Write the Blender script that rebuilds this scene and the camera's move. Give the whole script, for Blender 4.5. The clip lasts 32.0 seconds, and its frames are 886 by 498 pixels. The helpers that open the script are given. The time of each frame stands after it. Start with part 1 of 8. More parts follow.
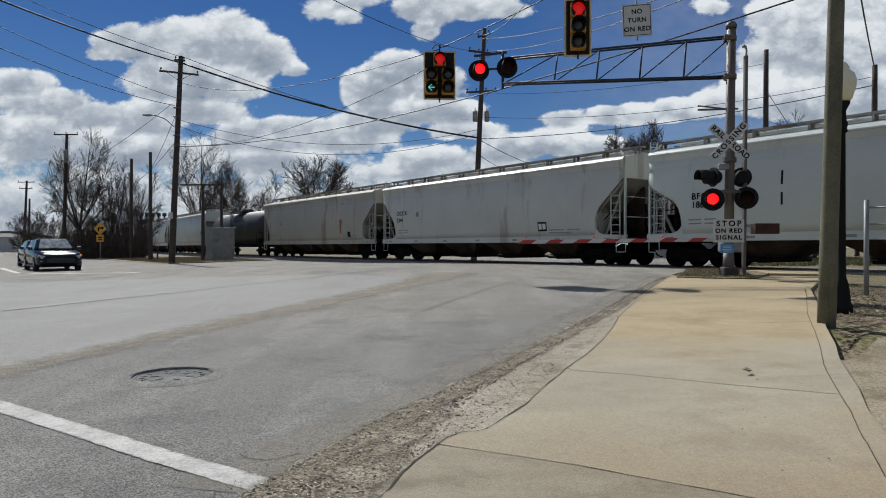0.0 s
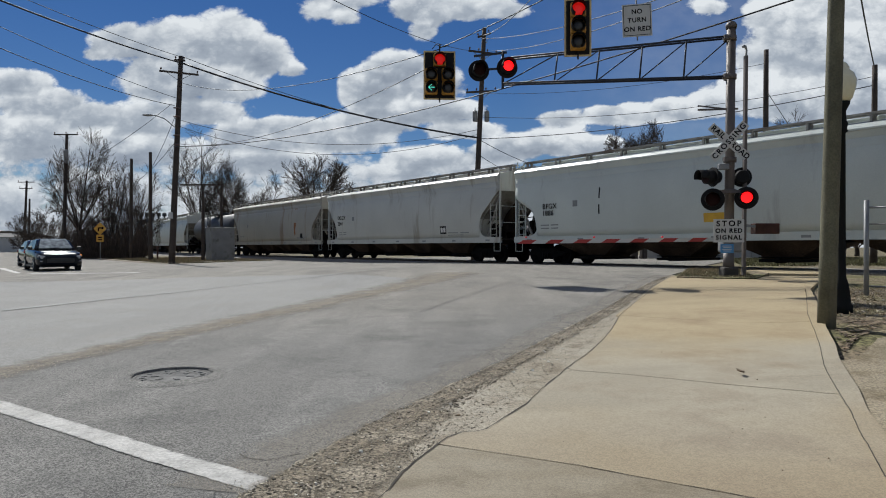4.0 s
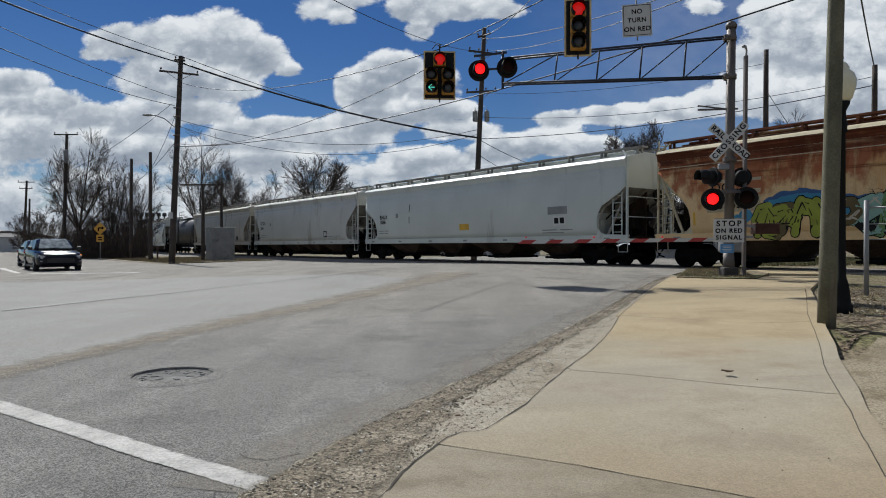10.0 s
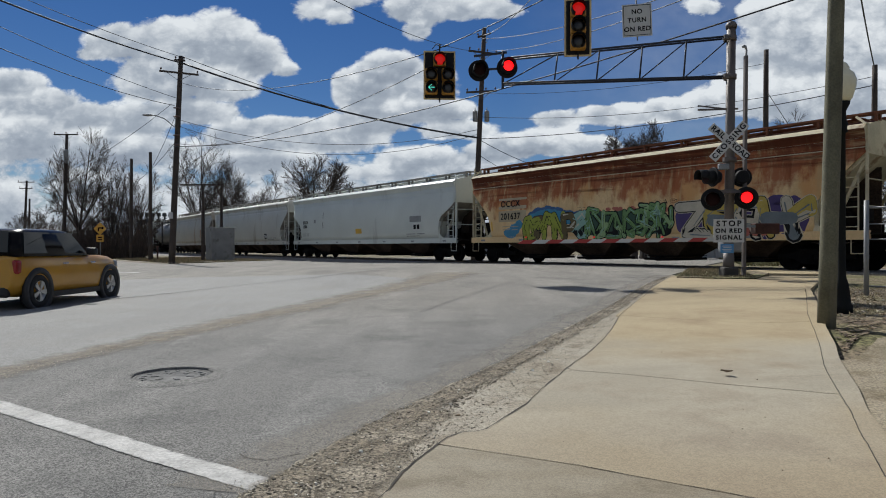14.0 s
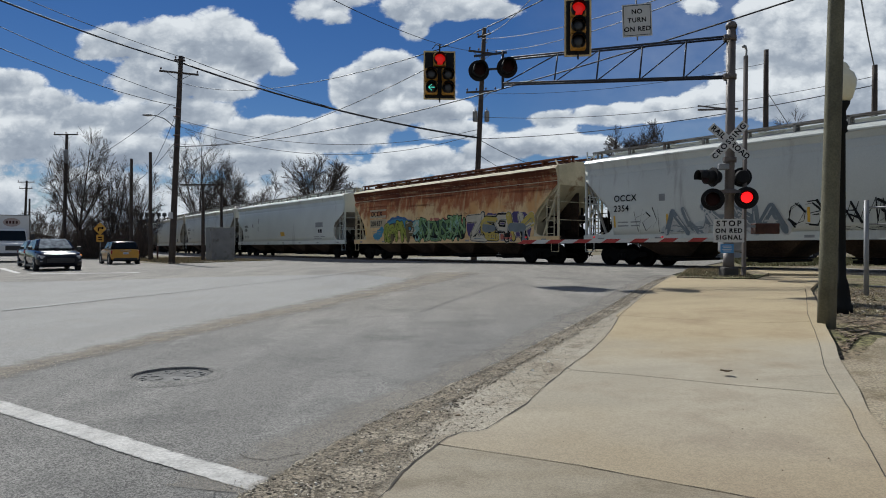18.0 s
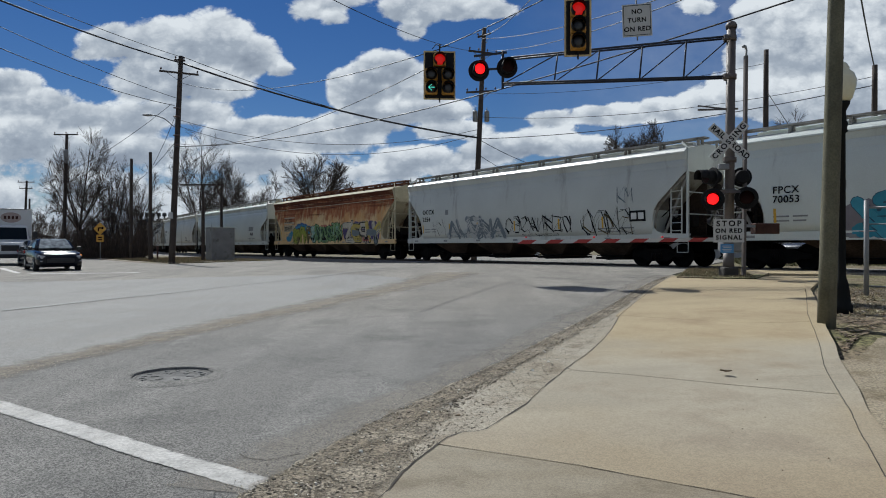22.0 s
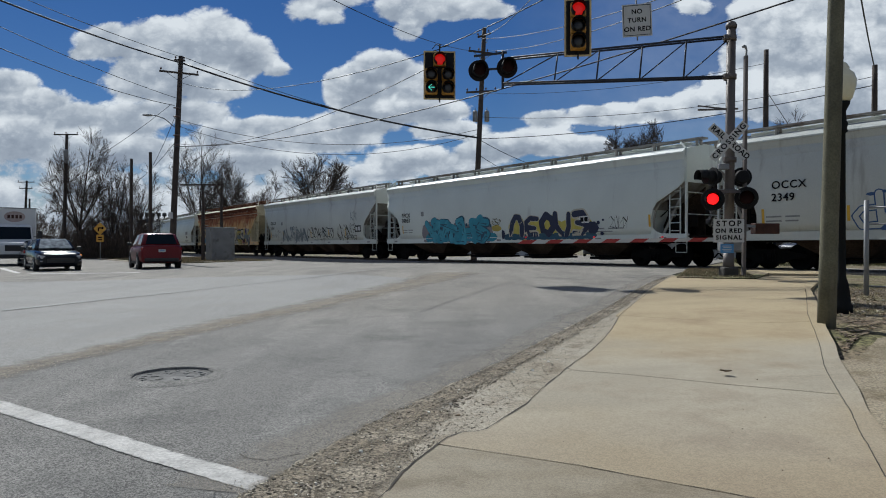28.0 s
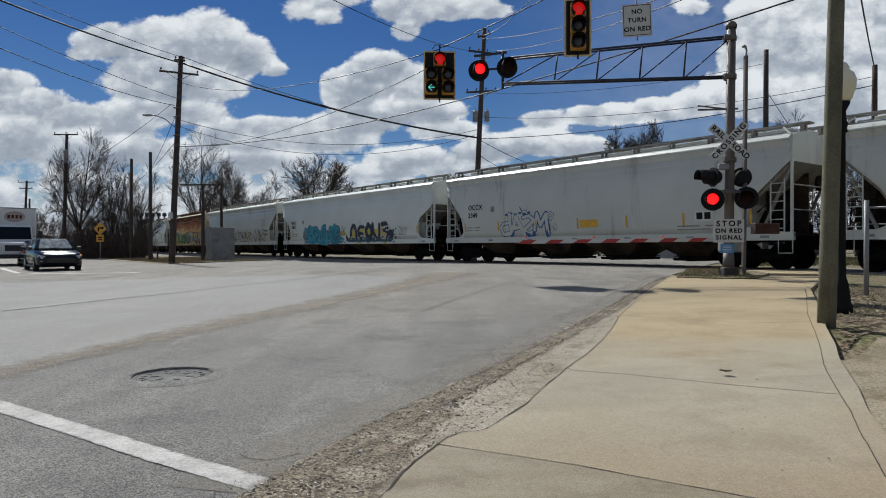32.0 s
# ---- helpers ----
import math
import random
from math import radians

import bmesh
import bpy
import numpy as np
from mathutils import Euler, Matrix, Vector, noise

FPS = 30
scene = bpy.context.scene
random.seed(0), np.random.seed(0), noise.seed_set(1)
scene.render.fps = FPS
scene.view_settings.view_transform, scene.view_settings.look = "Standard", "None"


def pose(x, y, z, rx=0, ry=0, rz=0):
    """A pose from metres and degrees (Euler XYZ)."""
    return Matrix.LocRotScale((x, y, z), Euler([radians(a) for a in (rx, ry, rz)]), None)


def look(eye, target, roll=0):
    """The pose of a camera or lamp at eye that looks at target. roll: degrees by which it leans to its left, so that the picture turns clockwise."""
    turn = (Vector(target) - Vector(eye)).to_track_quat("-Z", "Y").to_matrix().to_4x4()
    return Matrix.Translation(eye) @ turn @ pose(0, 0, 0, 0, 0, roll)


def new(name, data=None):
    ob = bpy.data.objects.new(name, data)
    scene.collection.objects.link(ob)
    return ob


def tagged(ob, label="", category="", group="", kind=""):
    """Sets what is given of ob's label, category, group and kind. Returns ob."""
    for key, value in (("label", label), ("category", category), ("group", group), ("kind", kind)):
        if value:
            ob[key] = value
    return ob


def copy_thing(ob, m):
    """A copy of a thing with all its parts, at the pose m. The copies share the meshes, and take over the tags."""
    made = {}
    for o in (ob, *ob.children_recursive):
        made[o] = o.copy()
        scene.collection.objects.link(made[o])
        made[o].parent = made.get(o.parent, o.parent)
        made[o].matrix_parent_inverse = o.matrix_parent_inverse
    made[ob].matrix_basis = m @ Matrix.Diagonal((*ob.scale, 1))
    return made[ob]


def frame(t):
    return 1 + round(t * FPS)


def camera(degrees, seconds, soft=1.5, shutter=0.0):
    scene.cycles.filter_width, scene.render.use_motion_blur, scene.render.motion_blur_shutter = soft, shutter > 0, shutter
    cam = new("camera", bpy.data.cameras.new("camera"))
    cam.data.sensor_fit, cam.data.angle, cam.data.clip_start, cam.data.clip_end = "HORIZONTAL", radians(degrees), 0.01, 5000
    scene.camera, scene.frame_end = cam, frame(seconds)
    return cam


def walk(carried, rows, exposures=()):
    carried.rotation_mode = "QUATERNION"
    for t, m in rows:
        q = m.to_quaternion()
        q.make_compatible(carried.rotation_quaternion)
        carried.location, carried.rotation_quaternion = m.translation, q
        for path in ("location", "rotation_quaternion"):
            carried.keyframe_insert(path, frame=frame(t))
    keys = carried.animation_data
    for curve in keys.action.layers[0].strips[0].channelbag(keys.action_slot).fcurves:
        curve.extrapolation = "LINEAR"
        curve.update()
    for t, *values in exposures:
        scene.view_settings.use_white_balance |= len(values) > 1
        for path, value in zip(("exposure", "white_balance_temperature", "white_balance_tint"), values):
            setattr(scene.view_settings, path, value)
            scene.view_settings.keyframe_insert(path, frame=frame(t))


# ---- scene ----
# The camera stands still on the pavement, 1.07 m over the near road.
cam = camera(68.1, 32.0, 1.0)
EYE = 1.07
walk(cam, [(0.0, pose(0, 0, EYE, 89.85, 0, 0)), (32.0, pose(0, 0, EYE, 89.85, 0, 0))],
     [(0.0, 0.03, 6330, 8), (12.0, 0.02, 6330, 8), (19.0, -0.01, 6220, 7.5), (23.0, -0.03, 6150, 7), (28.0, -0.06, 6120, 7), (32.0, 0.02, 6330, 8)])

# ---- light ----
SUN_AZ, SUN_EL = radians(-27.5), radians(43.5)   # azimuth from +y, clockwise
SUN_TO = Vector((math.sin(SUN_AZ) * math.cos(SUN_EL), math.cos(SUN_AZ) * math.cos(SUN_EL), math.sin(SUN_EL)))
sun = new("sun", bpy.data.lights.new("sun", "SUN"))
sun.data.energy, sun.data.angle, sun.data.color = 4.6, radians(0.6), (1.0, 0.965, 0.91)
sun.matrix_world = look((0, 0, 60), Vector((0, 0, 60)) - SUN_TO)

world = bpy.data.worlds.new("sky")
scene.world = world
world.use_nodes = True
wn, wl = world.node_tree.nodes, world.node_tree.links
wn.clear()
sky = wn.new("ShaderNodeTexSky")
sky.sky_type, sky.sun_disc = "NISHITA", False
sky.sun_elevation, sky.sun_rotation = SUN_EL, SUN_AZ
sky.air_density, sky.dust_density, sky.ozone_density = 1.0, 0.0, 5.0
SKY_STRENGTH = 0.048
bg = wn.new("ShaderNodeBackground")
bg.inputs["Strength"].default_value = SKY_STRENGTH
bg2 = wn.new("ShaderNodeBackground")
bg2.inputs["Color"].default_value = (0.80, 0.84, 0.90, 1)
bg2.inputs["Strength"].default_value = 0.66
mixw = wn.new("ShaderNodeMixShader")
geo = wn.new("ShaderNodeTexCoord")
cn = wn.new("ShaderNodeTexNoise")
cn.inputs["Scale"].default_value, cn.inputs["Detail"].default_value, cn.inputs["Roughness"].default_value = 3.2, 6, 0.55
cr = wn.new("ShaderNodeValToRGB")
cr.color_ramp.elements[0].position, cr.color_ramp.elements[1].position = 0.46, 0.60
wout = wn.new("ShaderNodeOutputWorld")
wl.new(geo.outputs["Generated"], cn.inputs["Vector"])
wl.new(cn.outputs["Fac"], cr.inputs["Fac"])
# the loose clouds overhead and behind end above the far bank, which stands as a sheet of its own
sepw = wn.new("ShaderNodeSeparateXYZ")
wl.new(geo.outputs["Generated"], sepw.inputs[0])
gt = wn.new("ShaderNodeMapRange")
gt.interpolation_type = "SMOOTHSTEP"
gt.inputs["From Min"].default_value, gt.inputs["From Max"].default_value = 0.62, 0.35
wl.new(sepw.outputs["Y"], gt.inputs["Value"])
mulw = wn.new("ShaderNodeMath")
mulw.operation = "MULTIPLY"
wl.new(cr.outputs["Color"], mulw.inputs[0])
wl.new(gt.outputs["Result"], mulw.inputs[1])
wl.new(mulw.outputs[0], mixw.inputs["Fac"])
deep = wn.new("ShaderNodeHueSaturation")
deep.inputs["Hue"].default_value, deep.inputs["Saturation"].default_value = 0.512, 1.22
wl.new(sky.outputs["Color"], deep.inputs["Color"])
wl.new(deep.outputs["Color"], bg.inputs["Color"])
wl.new(bg.outputs[0], mixw.inputs[1])
wl.new(bg2.outputs[0], mixw.inputs[2])
wl.new(mixw.outputs[0], wout.inputs["Surface"])


# ---- materials ----
def shade(name, color, rough=0.7, metal=0.0, var=0.15, scale=3.0, fine=40.0, bump=0.1, dirt=None, dirt_amt=0.0,
          dirt_scale=0.8, streak=False, emit=None, spec=0.5, island=0.0, coat=0.0, obj_rand=0.0):
    """A procedural surface: base colour with broad and fine variation, stains, fine relief."""
    m = bpy.data.materials.new(name)
    m.use_nodes = True
    n, l = m.node_tree.nodes, m.node_tree.links
    p = n["Principled BSDF"]
    p.inputs["Metallic"].default_value = metal
    p.inputs["Roughness"].default_value = rough
    p.inputs["Specular IOR Level"].default_value = spec
    p.inputs["Coat Weight"].default_value = coat
    tc = n.new("ShaderNodeTexCoord")
    broad, small = n.new("ShaderNodeTexNoise"), n.new("ShaderNodeTexNoise")
    broad.inputs["Scale"].default_value, broad.inputs["Detail"].default_value = scale, 5
    small.inputs["Scale"].default_value, small.inputs["Detail"].default_value = fine, 4
    l.new(tc.outputs["Object"], broad.inputs["Vector"])
    l.new(tc.outputs["Object"], small.inputs["Vector"])
    a, b = n.new("ShaderNodeMapRange"), n.new("ShaderNodeMapRange")
    a.inputs["From Min"].default_value, a.inputs["From Max"].default_value = 0.3, 0.7
    a.inputs["To Min"].default_value, a.inputs["To Max"].default_value = 1 - var, 1 + var
    b.inputs["From Min"].default_value, b.inputs["From Max"].default_value = 0.3, 0.7
    b.inputs["To Min"].default_value, b.inputs["To Max"].default_value = 1 - var * 0.7, 1 + var * 0.7
    l.new(broad.outputs["Fac"], a.inputs["Value"])
    l.new(small.outputs["Fac"], b.inputs["Value"])
    mul = n.new("ShaderNodeMath")
    mul.operation = "MULTIPLY"
    l.new(a.outputs[0], mul.inputs[0])
    l.new(b.outputs[0], mul.inputs[1])
    val = mul.outputs[0]
    for amount, kind, out in ((obj_rand, "ShaderNodeObjectInfo", "Random"), (island, "ShaderNodeNewGeometry", "Random Per Island")):
        if amount:
            oi = n.new(kind)
            r = n.new("ShaderNodeMapRange")
            r.inputs["To Min"].default_value, r.inputs["To Max"].default_value = 1 - amount, 1 + amount
            l.new(oi.outputs[out], r.inputs["Value"])
            m2 = n.new("ShaderNodeMath")
            m2.operation = "MULTIPLY"
            l.new(val, m2.inputs[0])
            l.new(r.outputs[0], m2.inputs[1])
            val = m2.outputs[0]
    mix = n.new("ShaderNodeVectorMath")
    mix.operation = "SCALE"
    mix.inputs[0].default_value = color[:3]
    l.new(val, mix.inputs["Scale"])
    col = mix.outputs[0]
    if dirt:
        dn = n.new("ShaderNodeTexNoise")
        dn.inputs["Scale"].default_value, dn.inputs["Detail"].default_value, dn.inputs["Roughness"].default_value = dirt_scale, 6, 0.65
        if streak:
            mp = n.new("ShaderNodeMapping")
            mp.inputs["Scale"].default_value = (1.0, 1.0, 0.12)
            l.new(tc.outputs["Object"], mp.inputs["Vector"])
            l.new(mp.outputs[0], dn.inputs["Vector"])
        else:
            l.new(tc.outputs["Object"], dn.inputs["Vector"])
        dr = n.new("ShaderNodeMapRange")
        dr.interpolation_type = "SMOOTHSTEP"
        dr.inputs["From Min"].default_value, dr.inputs["From Max"].default_value = 0.62 - dirt_amt * 0.3, 0.72 - dirt_amt * 0.15
        dr.inputs["To Max"].default_value = 0.85
        l.new(dn.outputs["Fac"], dr.inputs["Value"])
        mc = n.new("ShaderNodeMix")
        mc.data_type = "RGBA"
        l.new(dr.outputs[0], mc.inputs[0])
        l.new(col, mc.inputs[6])
        mc.inputs[7].default_value = (*dirt[:3], 1)
        col = mc.outputs[2]
    l.new(col, p.inputs["Base Color"])
    if bump:
        bp = n.new("ShaderNodeBump")
        bp.inputs["Strength"].default_value, bp.inputs["Distance"].default_value = bump, 0.02
        l.new(small.outputs["Fac"], bp.inputs["Height"])
        l.new(bp.outputs[0], p.inputs["Normal"])
    if emit:
        p.inputs["Emission Color"].default_value = (*emit[:3], 1)
        p.inputs["Emission Strength"].default_value = emit[3]
    return m


def stony(name, color, speck=0.35, grain=160.0, patch=(0.2, 0.2, 0.2), patch_amt=0.5, patch_scale=(0.3, 0.3), worn=(0.1, 0.1, 0.1), worn_scale=1.2, rough=0.85, bump=0.35, patchy=0.0, opaque=1.0):
    """Road and pavement: stone grains, broad patches that may run along the road, smaller dirty stains."""
    m = shade(name, color, rough, 0, 0.06, 0.7, 35, 0.0, spec=0.25)
    n, l = m.node_tree.nodes, m.node_tree.links
    p = n["Principled BSDF"]
    out = p.inputs["Base Color"].links[0].from_socket
    tc = n.new("ShaderNodeTexCoord")

    def noise_(scale, detail, sc=(1, 1, 1), rot=0.0, rg=0.6):
        mp = n.new("ShaderNodeMapping")
        mp.inputs["Scale"].default_value = sc
        mp.inputs["Rotation"].default_value = (0, 0, rot)
        l.new(tc.outputs["Object"], mp.inputs["Vector"])
        t = n.new("ShaderNodeTexNoise")
        t.inputs["Scale"].default_value, t.inputs["Detail"].default_value, t.inputs["Roughness"].default_value = scale, detail, rg
        l.new(mp.outputs[0], t.inputs["Vector"])
        return t.outputs["Fac"]

    def ramp(v, lo, hi, a=0.0, b=1.0):
        r = n.new("ShaderNodeMapRange")
        r.interpolation_type = "SMOOTHSTEP"
        r.inputs["From Min"].default_value, r.inputs["From Max"].default_value = lo, hi
        r.inputs["To Min"].default_value, r.inputs["To Max"].default_value = a, b
        l.new(v, r.inputs["Value"])
        return r.outputs[0]

    def over(fac, tint):
        nonlocal out
        mc = n.new("ShaderNodeMix")
        mc.data_type = "RGBA"
        l.new(fac, mc.inputs[0])
        l.new(out, mc.inputs[6])
        mc.inputs[7].default_value = (*tint, 1)
        out = mc.outputs[2]
    over(ramp(noise_(1.0, 5, (patch_scale[0], patch_scale[1], 1), radians(25)), 0.56 - 0.2 * patch_amt, 0.68 - 0.12 * patch_amt, 0, 0.9), patch)
    over(ramp(noise_(worn_scale, 7, rg=0.68), 0.47, 0.68, 0, 0.8), worn)
    g = noise_(grain, 3, rg=0.75)
    vor = n.new("ShaderNodeTexVoronoi")
    vor.inputs["Scale"].default_value = grain * 1.1
    l.new(tc.outputs["Object"], vor.inputs["Vector"])
    chip_ = n.new("ShaderNodeSeparateColor")
    l.new(vor.outputs["Color"], chip_.inputs[0])
    avg = n.new("ShaderNodeMix")
    avg.inputs[0].default_value = 0.38
    l.new(g, avg.inputs[2])
    l.new(chip_.outputs[0], avg.inputs[3])
    g = avg.outputs[0]
    sc = n.new("ShaderNodeVectorMath")
    sc.operation = "SCALE"
    l.new(out, sc.inputs[0])
    l.new(ramp(g, 0.3, 0.7, 1 - speck, 1 + speck), sc.inputs["Scale"])
    l.new(sc.outputs[0], p.inputs["Base Color"])
    bp = n.new("ShaderNodeBump")
    bp.inputs["Strength"].default_value, bp.inputs["Distance"].default_value = bump, 0.006
    l.new(g, bp.inputs["Height"])
    l.new(bp.outputs[0], p.inputs["Normal"])
    if patchy:
        fade = n.new("ShaderNodeAttribute")
        fade.attribute_name = "fade"
        sm = n.new("ShaderNodeMath")
        sm.operation = "MULTIPLY_ADD"
        l.new(fade.outputs["Fac"], sm.inputs[0])
        sm.inputs[1].default_value = 0.5
        l.new(noise_(patchy, 9, rg=0.72), sm.inputs[2])
        l.new(ramp(sm.outputs[0], 0.62, 1.02, 0, opaque), p.inputs["Alpha"])
    return m


def glassy(name, tint=(0.02, 0.025, 0.03), rough=0.04):
    m = bpy.data.materials.new(name)
    m.use_nodes = True
    p = m.node_tree.nodes["Principled BSDF"]
    p.inputs["Base Color"].default_value = (*tint, 1)
    p.inputs["Roughness"].default_value = rough
    p.inputs["Specular IOR Level"].default_value = 0.28
    return m


# ---- mesh helpers ----
def box(bm, c, s, m=None):
    """A box of size s round c."""
    r = bmesh.ops.create_cube(bm, size=1, matrix=(m or Matrix()) @ Matrix.Translation(c) @ Matrix.Diagonal((*s, 1)))
    return r["verts"]


def rbox(bm, c, s, bev, m=None, seg=2):
    """A box with rounded edges."""
    t = bmesh.new()
    box(t, c, s)
    bmesh.ops.bevel(t, geom=t.edges[:], offset=bev, segments=seg, profile=0.5, affect="EDGES")
    if m:
        t.transform(m)
    merge(bm, t)


def merge(bm, t):
    me = bpy.data.meshes.new("tmp")
    t.to_mesh(me)
    t.free()
    bm.from_mesh(me)
    bpy.data.meshes.remove(me)


def rod(bm, a, b, r0, r1=None, seg=8, caps=True):
    """A round, tapered bar from a to b."""
    a, b = Vector(a), Vector(b)
    r1 = r0 if r1 is None else r1
    d = b - a
    q = d.to_track_quat("Z", "Y").to_matrix()
    ra, rb = [], []
    for i in range(seg):
        w = 2 * math.pi * i / seg
        o = q @ Vector((math.cos(w), math.sin(w), 0))
        ra.append(bm.verts.new(a + o * r0))
        rb.append(bm.verts.new(b + o * r1))
    for i in range(seg):
        f = bm.faces.new((ra[i], ra[(i + 1) % seg], rb[(i + 1) % seg], rb[i]))
        f.smooth = seg > 5
    if caps:
        bm.faces.new(ra[::-1])
        bm.faces.new(rb)


def tube(bm, pts, r, seg=6):
    for a, b in zip(pts, pts[1:]):
        rod(bm, a, b, r, r, seg, True)


def bar(bm, a, b, w, h, up=(0, 0, 1)):
    """A square bar from a to b, w wide and h high."""
    a, b = Vector(a), Vector(b)
    x = (b - a).normalized()
    y = Vector(up).cross(x).normalized()
    z = x.cross(y)
    m = Matrix((x, y, z)).transposed().to_4x4()
    m.translation = (a + b) / 2
    box(bm, (0, 0, 0), ((b - a).length, w, h), m)


def prism(bm, pts, axis, lo, hi):
    """The outline pts (2D) pushed from lo to hi along the axis 'x', 'y' or 'z'."""
    def at(p, k):
        return {"x": (k, p[0], p[1]), "y": (p[0], k, p[1]), "z": (p[0], p[1], k)}[axis]
    a, b = [bm.verts.new(at(p, lo)) for p in pts], [bm.verts.new(at(p, hi)) for p in pts]
    fs = [bm.faces.new(a), bm.faces.new(b[::-1])]
    for i in range(len(pts)):
        j = (i + 1) % len(pts)
        fs.append(bm.faces.new((a[j], a[i], b[i], b[j])))
    bmesh.ops.recalc_face_normals(bm, faces=fs)


def loft(bm, rings, closed=True, caps=True, smooth=True):
    """Skin through rings of equal length."""
    vs = [[bm.verts.new(p) for p in r] for r in rings]
    n = len(rings[0])
    for r0, r1 in zip(vs, vs[1:]):
        for i in range(n if closed else n - 1):
            j = (i + 1) % n
            f = bm.faces.new((r0[i], r0[j], r1[j], r1[i]))
            f.smooth = smooth
    if caps and closed:
        bm.faces.new(vs[0][::-1])
        bm.faces.new(vs[-1])
    bmesh.ops.recalc_face_normals(bm, faces=bm.faces[:])
    return vs


def lathe(bm, prof, seg=16, m=None):
    """A turned body; prof is (radius, z) from bottom to top."""
    t = bmesh.new()
    loft(t, [[(r * math.cos(2 * math.pi * i / seg), r * math.sin(2 * math.pi * i / seg), z) for i in range(seg)] for r, z in prof])
    if m:
        t.transform(m)
    merge(bm, t)


def finish(name, bm, material):
    me = bpy.data.meshes.new(name)
    bm.normal_update()
    bm.to_mesh(me)
    bm.free()
    for mt in material if isinstance(material, (list, tuple)) else [material]:
        me.materials.append(mt)
    return me


def part(name, bm, material, parent=None, label="", at=None):
    """Links a bmesh as one mesh object, under a thing or part if one is given."""
    ob = new(name, finish(name, bm, material))
    if parent:
        ob.parent = parent
    if at is not None:
        ob.matrix_basis = at
    return tagged(ob, label)


def thing(name, label, category, at=None, group="", kind=""):
    ob = new(name)
    ob.empty_display_size = 0.2
    if at is not None:
        ob.matrix_basis = at
    return tagged(ob, label, category, group, kind)


# ---- the lie of the land: the road climbs a foot to the railway ----
NRM = Vector((0.798, 0.603, 0))       # across the track, away from the camera
TRK = Vector((-0.603, 0.798, 0))      # along the track, the way the train goes
RAIL_Z = 0.335
CAR_SIDE = 21.27                      # distance of the cars' near side
TRACK_Q = CAR_SIDE + 1.60


def lift(x, y):
    t = min(1, max(0, (NRM.x * x + NRM.y * y - 2.0) / 11.0))
    r = min(1, max(0, (TRK.x * x + TRK.y * y - 18.0) / 25.0))
    return 0.32 * t * t * (3 - 2 * t) * (1 - 0.85 * r * r * (3 - 2 * r))


def on(x, y, dz=0.0, rz=0.0):
    return pose(x, y, lift(x, y) + dz, 0, 0, rz)


def drape(pts, dz, depth=0.0, step=1.0, skirt=True):
    """A sheet over the land with the outline pts, dz above it."""
    bm = bmesh.new()
    bm.faces.new([bm.verts.new((x, y, 0)) for x, y in pts])
    for k in range(1, 13):
        q = 1.6 + k
        bmesh.ops.bisect_plane(bm, geom=bm.verts[:] + bm.edges[:] + bm.faces[:], plane_co=NRM * q, plane_no=NRM)
    for k in range(6):
        bmesh.ops.bisect_plane(bm, geom=bm.verts[:] + bm.edges[:] + bm.faces[:], plane_co=TRK * (18 + 5 * k), plane_no=TRK)
    for v in bm.verts:
        v.co.z = lift(v.co.x, v.co.y) + dz
    bmesh.ops.recalc_face_normals(bm, faces=bm.faces[:])
    if bm.faces[:] and sum(f.normal.z for f in bm.faces) < 0:
        bmesh.ops.reverse_faces(bm, faces=bm.faces[:])
    if depth:
        edges = [e for e in bm.edges if e.is_boundary]
        r = bmesh.ops.extrude_edge_only(bm, edges=edges)
        for v in r["geom"]:
            if isinstance(v, bmesh.types.BMVert):
                v.co.z -= depth
    return bm

# ---- ground, road, pavement ----
M_ASPHALT = stony("worn asphalt", (0.164, 0.159, 0.147), 0.55, 130, (0.200, 0.194, 0.179), 0.5, (1.1, 0.14), (0.112, 0.110, 0.103), 0.9, 0.88, 0.3)
M_CONC_ROAD = stony("old concrete lane", (0.244, 0.240, 0.226), 0.3, 90, (0.218, 0.214, 0.202), 0.4, (0.5, 0.12), (0.235, 0.226, 0.208), 1.3)
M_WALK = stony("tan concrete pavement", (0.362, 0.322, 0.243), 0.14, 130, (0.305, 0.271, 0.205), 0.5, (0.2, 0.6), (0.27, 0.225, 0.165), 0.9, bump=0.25)


